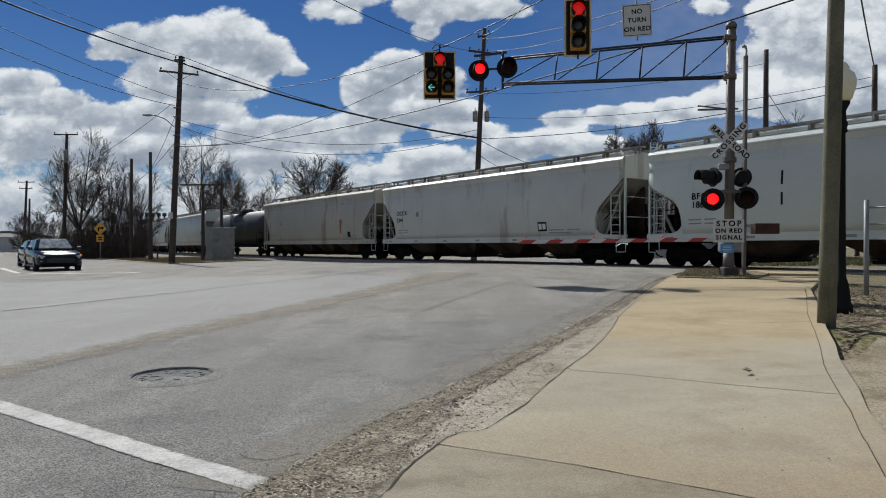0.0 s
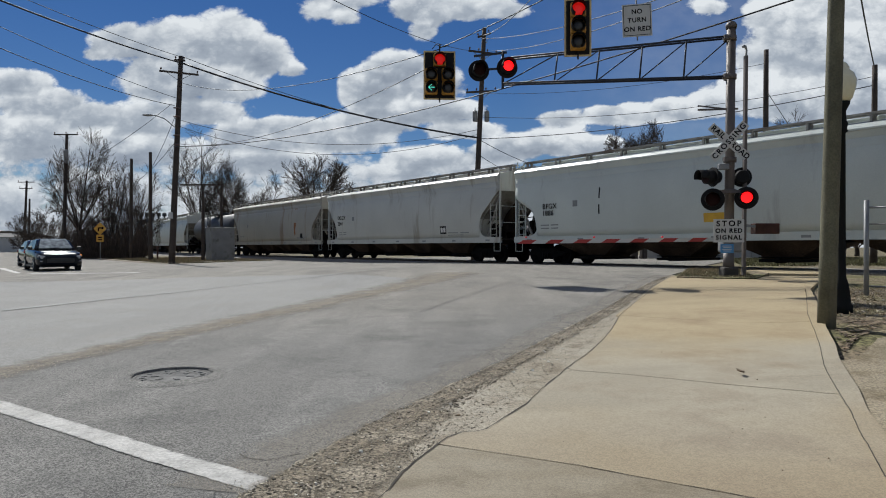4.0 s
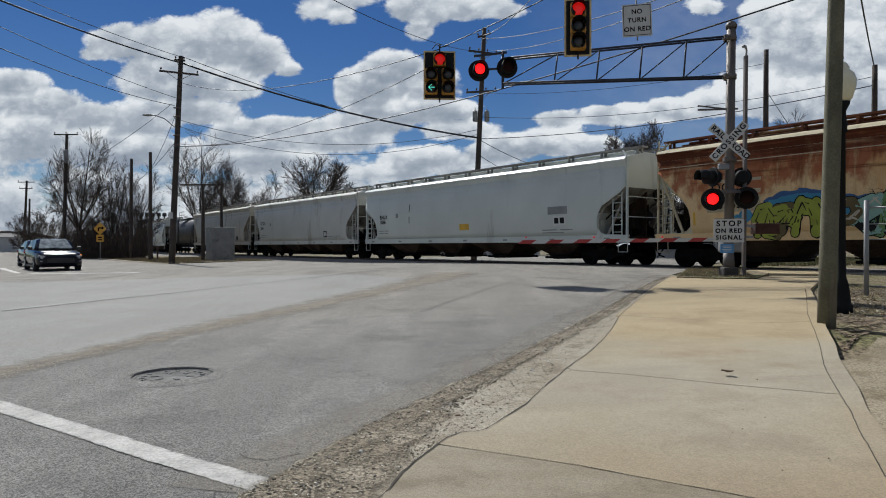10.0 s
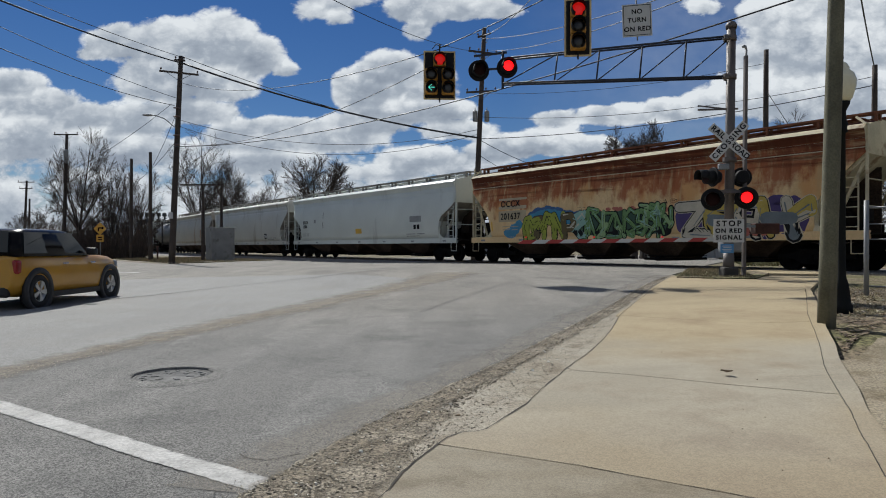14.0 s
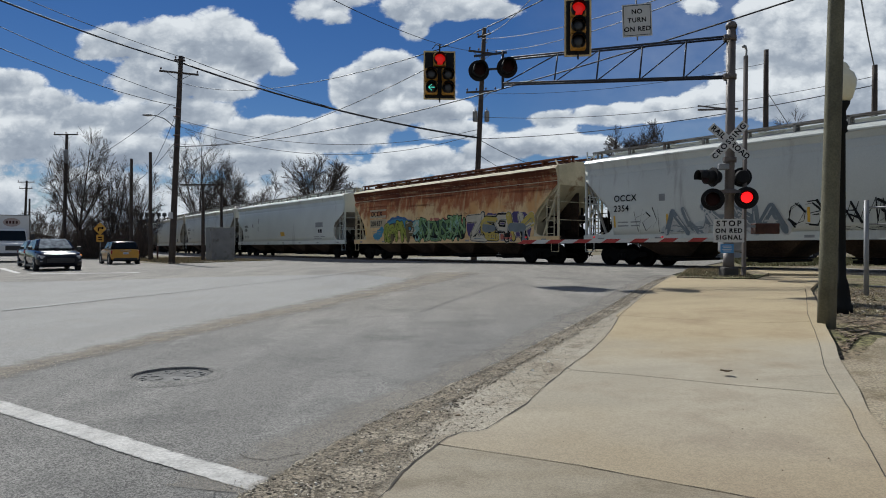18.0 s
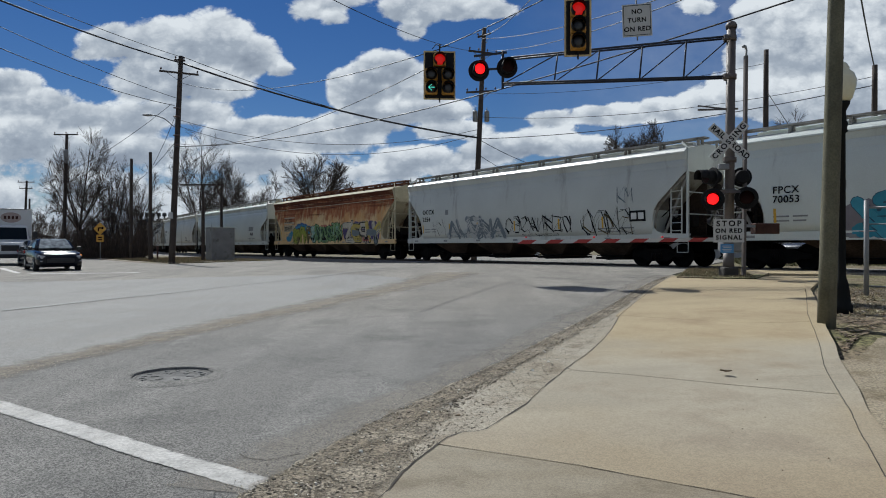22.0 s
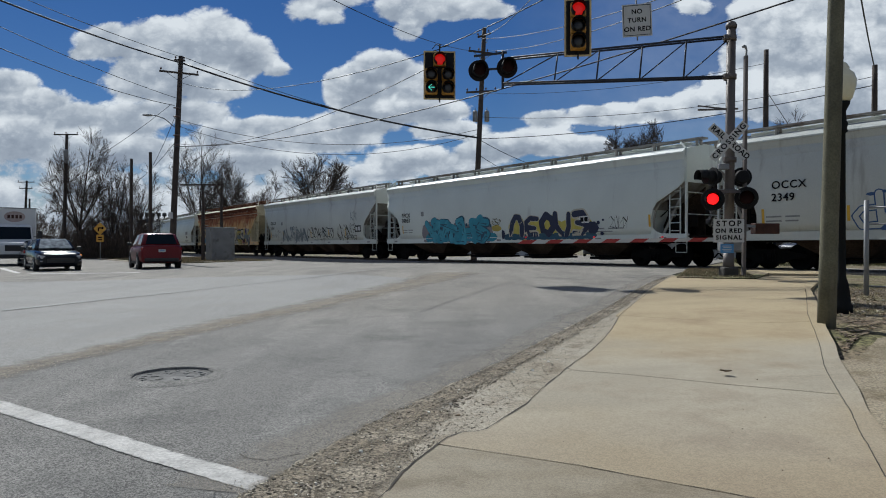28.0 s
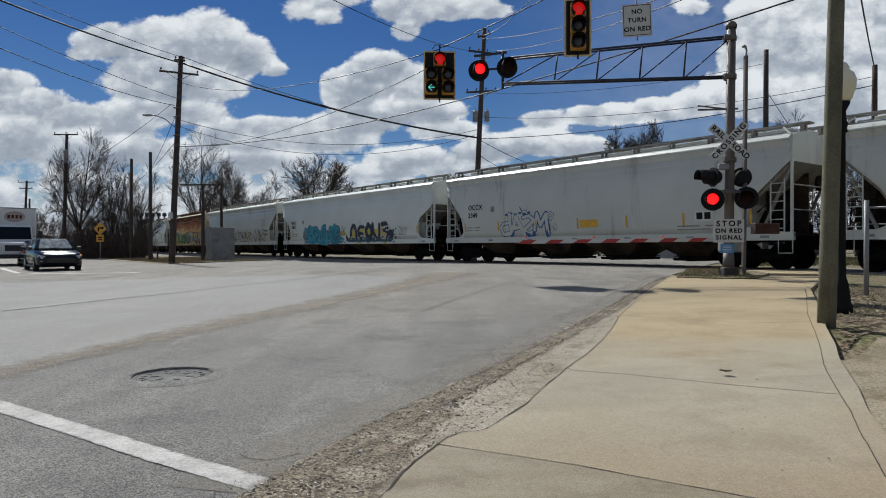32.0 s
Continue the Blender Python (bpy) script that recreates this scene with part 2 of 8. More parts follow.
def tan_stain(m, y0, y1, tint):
    """Lets a tint set in gradually from one line across the road to another."""
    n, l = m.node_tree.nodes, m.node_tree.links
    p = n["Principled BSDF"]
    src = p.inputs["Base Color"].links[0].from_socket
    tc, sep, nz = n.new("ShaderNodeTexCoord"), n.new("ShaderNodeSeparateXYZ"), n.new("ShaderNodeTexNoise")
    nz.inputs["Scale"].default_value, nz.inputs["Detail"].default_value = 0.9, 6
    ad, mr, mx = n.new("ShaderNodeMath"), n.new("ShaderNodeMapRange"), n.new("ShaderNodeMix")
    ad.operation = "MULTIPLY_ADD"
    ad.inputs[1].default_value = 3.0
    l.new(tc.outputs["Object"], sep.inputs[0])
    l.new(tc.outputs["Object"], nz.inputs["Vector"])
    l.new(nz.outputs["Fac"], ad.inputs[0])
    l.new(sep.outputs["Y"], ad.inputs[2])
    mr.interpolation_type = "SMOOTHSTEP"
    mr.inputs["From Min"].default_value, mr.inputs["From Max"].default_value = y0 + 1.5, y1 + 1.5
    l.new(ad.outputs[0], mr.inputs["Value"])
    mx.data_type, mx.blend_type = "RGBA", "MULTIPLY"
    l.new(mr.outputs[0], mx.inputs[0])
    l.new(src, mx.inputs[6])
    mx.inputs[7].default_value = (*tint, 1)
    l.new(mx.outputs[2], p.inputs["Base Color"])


# wide stains on the pavement
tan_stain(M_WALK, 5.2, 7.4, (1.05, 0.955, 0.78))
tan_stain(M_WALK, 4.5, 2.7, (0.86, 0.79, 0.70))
# the asphalt grows paler and warmer from y 6 to y 13
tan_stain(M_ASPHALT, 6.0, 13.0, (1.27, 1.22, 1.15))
M_KERB = shade("pale concrete kerb", (0.34, 0.295, 0.225), 0.85, 0, 0.12, 3, 60, 0.2, (0.2, 0.17, 0.13), 0.3, 2.0)
M_DIRT = stony("dry grass and dirt", (0.185, 0.15, 0.098), 0.6, 22, (0.125, 0.12, 0.05), 0.6, (0.35, 0.35), (0.085, 0.062, 0.04), 1.6, 0.95, 1.0)
M_GRIT = stony("dusty gutter concrete", (0.315, 0.28, 0.215), 0.35, 120, (0.355, 0.32, 0.255), 0.6, (0.9, 0.9), (0.185, 0.15, 0.105), 2.6, 0.95, 0.5)
M_GRAVELLY = stony("brown grit", (0.20, 0.168, 0.122), 0.6, 75, (0.30, 0.262, 0.20), 0.6, (2.5, 2.5), (0.105, 0.088, 0.065), 6.0, 0.95, 1.0, 5.0, 1.0)
M_SAND = stony("brown sand film", (0.30, 0.262, 0.205), 0.35, 90, (0.31, 0.28, 0.23), 0.8, (1.5, 1.5), (0.24, 0.20, 0.15), 2.5, 0.95, 0.2, 3.4, 0.62)
M_JOINT = shade("dark joint", (0.05, 0.042, 0.032), 0.95, 0, 0.3, 6, 60, 0.2)
M_PAINT = shade("worn white road paint", (0.55, 0.535, 0.505), 0.85, 0, 0.16, 5, 80, 0.08, (0.22, 0.215, 0.205), 0.5, 7.0)
M_RAIL = shade("rail steel", (0.16, 0.12, 0.10), 0.5, 0.8, 0.2, 3, 30, 0.1)
M_BALLAST = shade("ballast stone", (0.20, 0.185, 0.17), 0.95, 0, 0.4, 6, 14, 1.0)
M_TAR = shade("tar seam", (0.11, 0.11, 0.105), 0.6, 0, 0.2, 4, 40, 0.1)

bm = bmesh.new()
qs = [-2600, -400, -90, -30] + [1 + k for k in range(14)] + [40, 90, 400, 2600]
rs = [-2600, -400, -100, -40, -20, 0, 18, 23, 28, 33, 38, 43, 100, 200, 400, 2600]
grid = [[bm.verts.new((*(NRM * q + TRK * r).xy, lift(*(NRM * q + TRK * r).xy) - 0.03)) for r in rs] for q in qs]
for i in range(len(qs) - 1):
    for j in range(len(rs) - 1):
        bm.faces.new((grid[i][j], grid[i + 1][j], grid[i + 1][j + 1], grid[i][j + 1]))
tagged(part("ground", bm, M_DIRT), "dry winter grass and bare dirt", "ground", kind="structure")

# road edge beside the pavement, from the near end to beyond the railway
EDGE = [(-2.6, -1.5), (-0.88, 2.8), (-0.34, 4.18), (0.37, 5.62), (1.44, 7.75), (2.44, 9.72), (3.71, 12.45), (6.0, 17.4), (11.3, 28.0), (20, 44), (45, 88)]
road = EDGE + [(33, 95), (5, 74), (-5.1, 62.4), (-10.6, 55.2), (-14.9, 47.4), (-15.7, 42.6), (-16.7, 40.6), (-18.5, 41.6), (-22.0, 46.0), (-30, 57), (-53, 86), (-110, 162),
               (-140, 150), (-70, 60), (-48, 26), (-40, -120), (-12, -120)]
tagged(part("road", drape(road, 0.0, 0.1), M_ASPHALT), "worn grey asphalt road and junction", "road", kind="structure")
lanes = [(-3.9, -6), (-3.85, 5.55), (-3.63, 6.64), (-3.09, 9.32), (-2.3, 11.6), (-1.54, 13.31), (-0.95, 15.4), (-0.9, 17.2), (-2.6, 19.6), (-3.9, 20.1), (-8.2, 21.0),
         (-13.5, 20.2), (-36, 17), (-38, -6)]
tagged(part("concrete_lanes", drape(lanes, 0.005), M_CONC_ROAD), "pale concrete lanes with a dirty seam", "road", kind="structure")


def ribbon(pts, width, dz):
    """A narrow strip along pts."""
    left, right = [], []
    for i, p in enumerate(pts):
        a, b = Vector(pts[max(0, i - 1)]), Vector(pts[min(len(pts) - 1, i + 1)])
        n = Vector((-(b - a).y, (b - a).x)).normalized()
        w = width[i] if isinstance(width, (list, tuple)) else width
        left.append(tuple(Vector(p) + n * w / 2))
        right.append(tuple(Vector(p) - n * w / 2))
    bm = bmesh.new()
    vs = [(bm.verts.new((*a, lift(*a) + dz)), bm.verts.new((*b, lift(*b) + dz))) for a, b in zip(left, right)]
    for (a, b), (c, d) in zip(vs, vs[1:]):
        bm.faces.new((a, b, d, c))
    bmesh.ops.recalc_face_normals(bm, faces=bm.faces[:])
    if sum(f.normal.z for f in bm.faces) < 0:
        bmesh.ops.reverse_faces(bm, faces=bm.faces[:])
    return bm


def soft_strip(pts, width, dz):
    """A strip of loose matter along pts that thins out towards both edges."""
    bm = bmesh.new()
    fl = bm.verts.layers.float.new("fade")
    rows = []
    for i, p in enumerate(pts):
        a, b = Vector(pts[max(0, i - 1)]), Vector(pts[min(len(pts) - 1, i + 1)])
        n = Vector((-(b - a).y, (b - a).x)).normalized()
        u = i / (len(pts) - 1)
        w = width if not isinstance(width, (list, tuple)) else width[0] + (width[1] - width[0]) * u
        row = []
        for k, f in ((-1, 0.0), (-0.6, 0.55), (-0.2, 1.0), (0.2, 1.0), (0.6, 0.55), (1, 0.0)):
            q = Vector(p) + n * (w / 2 * k)
            v = bm.verts.new((q.x, q.y, lift(q.x, q.y) + dz))
            v[fl] = f
            row.append(v)
        rows.append(row)
    for a, b in zip(rows, rows[1:]):
        for k in range(5):
            bm.faces.new((a[k], a[k + 1], b[k + 1], b[k]))
    bmesh.ops.recalc_face_normals(bm, faces=bm.faces[:])
    if sum(f.normal.z for f in bm.faces) < 0:
        bmesh.ops.reverse_faces(bm, faces=bm.faces[:])
    return bm


def wavy(pts, step=0.3, amp=0.03):
    """Finer points along pts, slightly uneven."""
    out = []
    for a, b in zip(pts, pts[1:]):
        a, b = Vector(a), Vector(b)
        n = max(1, int((b - a).length / step))
        for i in range(n):
            p = a.lerp(b, i / n)
            k = (noise.noise(Vector((p.x * 1.7, p.y * 1.7, 0))) * 0.6 + noise.noise(Vector((p.x * 9, p.y * 9, 3))) * 0.6) * amp
            out.append((p.x + k, p.y + k * 0.4))
    return out + [tuple(pts[-1])]


tagged(part("tar_seam", ribbon(wavy([(-24, 4.6), (-7.36, 10.9), (-6.77, 13.45), (-5.44, 16.43), (-3.66, 18.98), (-1.4, 24.5)]), 0.11, 0.018), M_TAR), "dark tar seam between road lanes", "road", kind="structure")
tagged(part("sand_streak", soft_strip(wavy([(-3.9, 2), (-3.75, 5.55), (-3.58, 6.7), (-3.0, 9.4), (-1.5, 13.4), (-0.5, 16.0), (0.5, 19.6)], 0.25, 0.10), (0.26, 2.4), 0.008), M_SAND), "sand washed along the seam of the road", "sand", kind="stuff")

walk_l = [(-1.2, 0.6), (-0.35, 2.5), (-0.26, 2.74), (-0.23, 2.84), (-0.19, 3.06), (-0.12, 3.26), (-0.04, 3.47), (0.03, 3.62), (0.12, 3.72), (0.19, 3.73), (0.25, 3.77), (0.37, 4.0), (0.54, 4.34), (0.78, 4.92), (1.06, 5.56), (1.44, 6.33), (1.85, 7.31), (2.32, 8.64), (2.82, 9.79), (3.8, 12.04), (5.6, 16.12), (5.75, 16.5)]
M_WALK_NEAR = stony("brown-stained concrete", (0.236, 0.20, 0.14), 0.16, 150, (0.29, 0.255, 0.19), 0.55, (0.5, 1.1), (0.155, 0.125, 0.085), 1.6, bump=0.3)
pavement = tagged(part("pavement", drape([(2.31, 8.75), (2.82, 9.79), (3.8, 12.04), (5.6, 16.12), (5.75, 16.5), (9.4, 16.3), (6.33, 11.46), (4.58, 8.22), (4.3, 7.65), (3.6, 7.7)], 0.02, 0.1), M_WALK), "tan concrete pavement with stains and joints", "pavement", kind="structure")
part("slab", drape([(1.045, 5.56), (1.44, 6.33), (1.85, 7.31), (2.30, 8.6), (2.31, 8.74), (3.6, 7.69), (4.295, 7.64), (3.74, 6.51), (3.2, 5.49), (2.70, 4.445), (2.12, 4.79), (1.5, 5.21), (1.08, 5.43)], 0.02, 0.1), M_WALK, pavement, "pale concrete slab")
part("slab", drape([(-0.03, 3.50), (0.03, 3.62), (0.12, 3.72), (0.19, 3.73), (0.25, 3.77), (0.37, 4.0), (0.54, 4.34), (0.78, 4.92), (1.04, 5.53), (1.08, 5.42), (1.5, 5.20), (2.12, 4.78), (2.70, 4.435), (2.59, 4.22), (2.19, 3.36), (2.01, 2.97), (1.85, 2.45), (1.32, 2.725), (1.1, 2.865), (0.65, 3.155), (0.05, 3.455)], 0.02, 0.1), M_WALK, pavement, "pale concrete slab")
part("slab", drape([(-2.35, -2.2), (-1.2, 0.6), (-0.35, 2.5), (-0.26, 2.74), (-0.23, 2.84), (-0.19, 3.06), (-0.12, 3.26), (-0.04, 3.49), (0.05, 3.447), (0.65, 3.147), (1.1, 2.857), (1.32, 2.717), (1.845, 2.442), (0.8, 0.6), (-0.62, -2.2)], 0.02, 0.1), M_WALK_NEAR, pavement, "brown-stained concrete slab")
far_walk = [(9.0, 18.2), (9.76, 20.9), (11.8, 20.9), (10.3, 17.6)]
part("slab", drape(far_walk, 0.03, 0.1), M_WALK, pavement)
kerb_in = [(9.45, 16.25), (7.44, 13.5), (6.33, 11.44), (4.54, 8.16), (4.11, 7.29), (3.83, 6.72), (3.47, 6.02), (3.09, 5.32), (2.91, 4.93), (2.66, 4.39), (2.48, 3.98), (2.3, 3.62), (2.14, 3.27), (1.98, 2.93), (0.83, 0.58), (-0.59, -2.2)]
kerb_out = [(-0.29, -2.25), (1.08, 0.55), (1.98, 2.55), (2.41, 3.56), (2.63, 4.06), (2.89, 4.55), (3.18, 5.17), (3.37, 5.57), (3.73, 6.23), (4.21, 7.2), (4.66, 8.04), (6.45, 11.5), (7.75, 13.55), (9.6, 16.15)]
tagged(part("kerb", drape(kerb_in + kerb_out, 0.028, 0.15), M_WALK), "tan concrete kerb flush with the pavement", "kerb", kind="structure")
verge = list(reversed(walk_l[:-1])) + [(-2.0, 0.0)] + wavy([(x, y) for x, y in EDGE[1:8]], 0.12, 0.10)
tagged(part("gutter", drape(verge, 0.009, 0.05), M_GRIT), "gutter filled with sand and grit", "gutter", kind="structure")
JOINTS = (([(-0.26, 2.74), (-0.23, 2.84), (-0.19, 3.06), (-0.12, 3.26), (-0.04, 3.47), (0.03, 3.62), (0.12, 3.72), (0.19, 3.73), (0.25, 3.77), (0.37, 4.0), (0.54, 4.34), (0.78, 4.92), (1.06, 5.56), (1.44, 6.33), (1.85, 7.31), (2.32, 8.64), (2.82, 9.79), (4.01, 12.36)], 0.013),
          ([(-0.16, 3.57), (-0.05, 3.5), (0.05, 3.45), (0.65, 3.15), (0.86, 3.0), (1.1, 2.86), (1.32, 2.72), (1.9, 2.42)], 0.006),
          ([(0.98, 5.34), (1.08, 5.42), (1.5, 5.2), (2.12, 4.78), (2.68, 4.44)], 0.006),
          ([(1.62, 5.12), (2.1, 5.18), (2.9, 5.12)], 0.003),
          ([(2.52, 4.98), (2.9, 5.0), (3.16, 4.99)], 0.003),
          ([(0.31, 5.27), (0.78, 4.97)], 0.006),
          ([(3.45, 8.35), (4.55, 8.05)], 0.003))
for pts, wide_ in JOINTS:
    fine_ = wavy(pts, 0.05, 0.016)
    tagged(part("joint", ribbon(fine_, [wide_ * (0.35 + 1.1 * abs(noise.noise(Vector((x * 3.1, y * 3.1, 2))))) for x, y in fine_], 0.0235), M_JOINT, pavement))
tagged(part("joint", ribbon(wavy(kerb_in[2:-2], 0.06, 0.012), 0.006, 0.0305), M_JOINT, pavement))
for pts in ([(2.93, 4.6), (3.1, 4.52), (3.4, 4.5), (4.4, 4.45)], [(3.6, 5.35), (3.9, 5.3), (4.6, 5.32)]):
    tagged(part("joint", ribbon(wavy(pts, 0.10, 0.02), 0.005, 0.0315), M_JOINT, pavement))
slab = wavy([(3.45, 5.58), (3.85, 5.95), (4.3, 6.5), (4.9, 6.75), (7.0, 7.2)], 0.1, 0.10) + [(9, 4), (6, -2.3), (-0.36, -2.3), (1.0, 0.5), (1.9, 2.5), (2.33, 3.54), (2.55, 4.04), (2.81, 4.53), (3.1, 5.15), (3.3, 5.55)]
tagged(part("concrete_apron", drape(slab, 0.012, 0.1), stony("stained apron concrete", (0.30, 0.255, 0.18), 0.3, 80, (0.22, 0.185, 0.125), 0.6, (0.8, 0.8), (0.16, 0.125, 0.075), 2.2, 0.95, 0.5)), "stained concrete apron beside the pavement", "pavement", kind="structure")

film = stony("blown sand", (0.27, 0.25, 0.215), 0.3, 110, (0.29, 0.268, 0.23), 0.6, (0.8, 0.8), (0.23, 0.21, 0.18), 2.5, 0.95, 0.2, 1.6, 0.6)
tagged(part("sand_film", soft_strip(wavy([(x - 0.15, y + 0.06) for x, y in EDGE[1:8]], 0.2, 0.05), 0.75, 0.0055), film), "blown sand along the road edge", "sand", kind="stuff")
tagged(part("grit_strip", soft_strip(wavy([(-0.62, 2.2)] + [(x + 0.11, y - 0.05) for x, y in EDGE[1:8]], 0.15, 0.05), (0.42, 0.26), 0.0125), M_GRAVELLY), "brown grit washed against the road edge", "grit", kind="stuff")
tagged(part("grit_strip", soft_strip(wavy([(-0.62, 2.0), (-0.42, 2.8), (-0.25, 3.5), (0.0, 4.2)], 0.15, 0.05), (0.75, 0.25), 0.0135), M_GRAVELLY), "brown grit heaped at the road corner", "grit", kind="stuff")
for pts in ([(-0.2, 6.5), (0.15, 6.55), (0.55, 6.5)], [(-6.0, 8.2), (-5.4, 9.6), (-5.2, 11.0)], [(-2.6, 7.6), (-1.2, 8.0), (0.4, 8.2)],
            [(-4.5, 4.9), (-3.6, 4.7), (-3.2, 4.9)], [(-3.72, 5.9), (-3.55, 6.7), (-3.30, 7.8), (-2.95, 9.3), (-2.1, 11.2), (-1.6, 12.9)], [(-1.05, 3.36), (-0.9, 3.26), (-0.74, 3.38)], [(0.0, 6.2), (0.63, 6.31), (0.98, 6.44)], [(0.2, 9.6), (1.0, 10.2), (2.2, 10.6)]):
    tagged(part("crack", ribbon(wavy(pts, 0.08, 0.09), 0.006, 0.0085), M_JOINT), "thin crack in the road", "road", kind="structure")
# stop line
M_STOP = stony("worn white stop line paint", (0.50, 0.49, 0.462), 0.15, 90, (0.40, 0.39, 0.365), 0.5, (2.0, 2.0), (0.30, 0.29, 0.275), 7.0, 0.9, 0.2, 8.0, 1.0)
def painted_line(pts, width, dz, seed):
    """A paint strip with chipped edges."""
    rnd = random.Random(seed)
    fine = wavy(pts, 0.03, 0.004)
    bm = bmesh.new()
    fl = bm.verts.layers.float.new("fade")
    last = None
    for i, p in enumerate(fine):
        a, b = Vector(fine[max(0, i - 1)]), Vector(fine[min(len(fine) - 1, i + 1)])
        nn = Vector((-(b - a).y, (b - a).x)).normalized()
        wob = 0.5 * noise.noise(Vector((i * 0.11, seed, 0))) + 0.5 * noise.noise(Vector((i * 0.45, seed, 4)))
        row = []
        for k, f in ((-0.5 - 0.05 * wob - rnd.uniform(0, 0.05), 0.75), (-0.3, 1.15), (0.3, 1.15), (0.5 + 0.07 * wob + rnd.uniform(0, 0.05), 0.75)):
            q = Vector(p) + nn * (width * k)
            v = bm.verts.new((q.x, q.y, lift(q.x, q.y) + dz))
            v[fl] = f
            row.append(v)
        if last:
            for k in range(3):
                bm.faces.new((last[k], last[k + 1], row[k + 1], row[k]))
        last = row
    bmesh.ops.recalc_face_normals(bm, faces=bm.faces[:])
    if sum(f.normal.z for f in bm.faces) < 0:
        bmesh.ops.reverse_faces(bm, faces=bm.faces[:])
    return bm


stop = tagged(part("stop_line", painted_line([(-0.80, 2.93), (-1.42, 3.33), (-2.83, 4.30), (-4.2, 5.25)], 0.15, 0.006, 3), M_STOP), "worn white stop line on the road", "road marking", kind="structure")
part("lane_line", drape([(-22.8, 33.5), (-22.55, 33.7), (-17.4, 27.05), (-17.55, 26.9)], 0.006), M_PAINT, stop)
part("lane_line", drape([(-16.8, 26.9), (-16.8, 26.5), (-12.0, 25.6), (-12.0, 26.0)], 0.006), M_PAINT, stop)

# manhole cover
mh = thing("manhole_cover", "cast iron manhole cover sunk in broken asphalt", "manhole cover", on(-2.23, 5.41, 0.0))
rnd = random.Random(17)
bm = bmesh.new()
rings = [[], [], []]
for i in range(72):
    a = 2 * math.pi * i / 72
    rag = 0.010 * noise.noise(Vector((math.cos(a) * 3, math.sin(a) * 3, 0))) + rnd.uniform(-0.005, 0.007)
    for ring, (r, z) in zip(rings, ((0.43, 0.001), (0.316 + rag, 0.027), (0.311 + rag, -0.004))):
        ring.append((r * math.cos(a), r * math.sin(a), z))
loft(bm, rings, True, False)
part("asphalt_collar", bm, M_ASPHALT, mh, "ragged asphalt edge")
bm = bmesh.new()
lathe(bm, [(0.314, -0.03), (0.314, 0.0065), (0.288, 0.0065), (0.286, 0.0035), (0.278, 0.0035)], 48)
part("frame", bm, shade("dusty iron frame", (0.13, 0.128, 0.12), 0.95, 0, 0.3, 8, 60, 0.4), mh)
bm = bmesh.new()
lathe(bm, [(0.274, -0.03), (0.274, 0.006), (0.262, 0.007), (0.255, 0.004), (0.21, 0.004), (0.205, 0.007), (0.19, 0.007), (0.185, 0.004), (0.01, 0.004)], 48)
for k in range(18):
    a = 2 * math.pi * k / 18
    for r0, r1, w in ((0.215, 0.25, 0.02), (0.11, 0.17, 0.03)):
        if r0 > 0.2 or k % 3 == 0:
            bar(bm, (r0 * math.cos(a), r0 * math.sin(a), 0.006), (r1 * math.cos(a + 0.1), r1 * math.sin(a + 0.1), 0.006), w, 0.007)
part("lid", bm, shade("dusty cast iron lid", (0.15, 0.148, 0.14), 0.95, 0, 0.35, 9, 60, 0.4), mh)

# ---- railway ----
BEND, RADIUS = 55.0, 420.0


def track(s):
    """Place and heading (radians from TRK, to the right) on the track's centre line."""
    if s <= BEND:
        return NRM * TRACK_Q + TRK * s, 0.0
    a = min((s - BEND) / RADIUS, 0.7)
    p = NRM * TRACK_Q + TRK * BEND + NRM * RADIUS * (1 - math.cos(a)) + TRK * RADIUS * math.sin(a)
    if (s - BEND) / RADIUS > 0.7:
        p = p + (TRK * math.cos(a) + NRM * math.sin(a)) * ((s - BEND) - 0.7 * RADIUS)
    return p, a


def along(offset, z, s0=-70, s1=330, step=6):
    out = []
    s = s0
    while s <= s1:
        p, a = track(s)
        n = NRM * math.cos(a) - TRK * math.sin(a)
        q = p + n * offset
        out.append(Vector((q.x, q.y, z)))
        s += step
    return out


line = thing("railway_track", "single railway track with worn steel rails", "railway track", kind="structure")
for off in (-0.753, 0.753):
    bm = bmesh.new()
    rings = []
    for c in along(off, RAIL_Z):
        rings.append([c + Vector((NRM.x * u, NRM.y * u, w)) for u, w in ((-0.036, -0.03), (-0.03, 0), (0.03, 0), (0.036, -0.03), (0.01, -0.04), (0.06, -0.16), (-0.06, -0.16), (-0.01, -0.04))])
    loft(bm, rings, smooth=False)
    part("rail", bm, M_RAIL, line)
bm = bmesh.new()
rings = []
for a, b, c, d in zip(along(-3.0, -0.05), along(-1.35, 0.27), along(1.35, 0.27), along(3.0, -0.05)):
    rings.append([a, b, c, d])
loft(bm, rings, closed=False, smooth=False)
part("ballast", bm, M_BALLAST, line, "grey crushed-stone ballast")
tie = bmesh.new()
rbox(tie, (0, 0, 0), (0.22, 2.6, 0.16), 0.012)
tie_me = finish("tie", tie, shade("creosoted timber", (0.07, 0.055, 0.045), 0.9, 0, 0.3, 3, 40, 0.4))
for k in range(150):
    s = -30 + k * 0.6
    if -9.5 < s + 3 < 14:
        continue
    p, a = track(s)
    o = new("tie", tie_me)
    o.parent = line
    o.matrix_basis = Matrix.Translation((p.x, p.y, 0.255)) @ Matrix.Rotation(math.atan2(TRK.y, TRK.x) - a, 4, "Z")
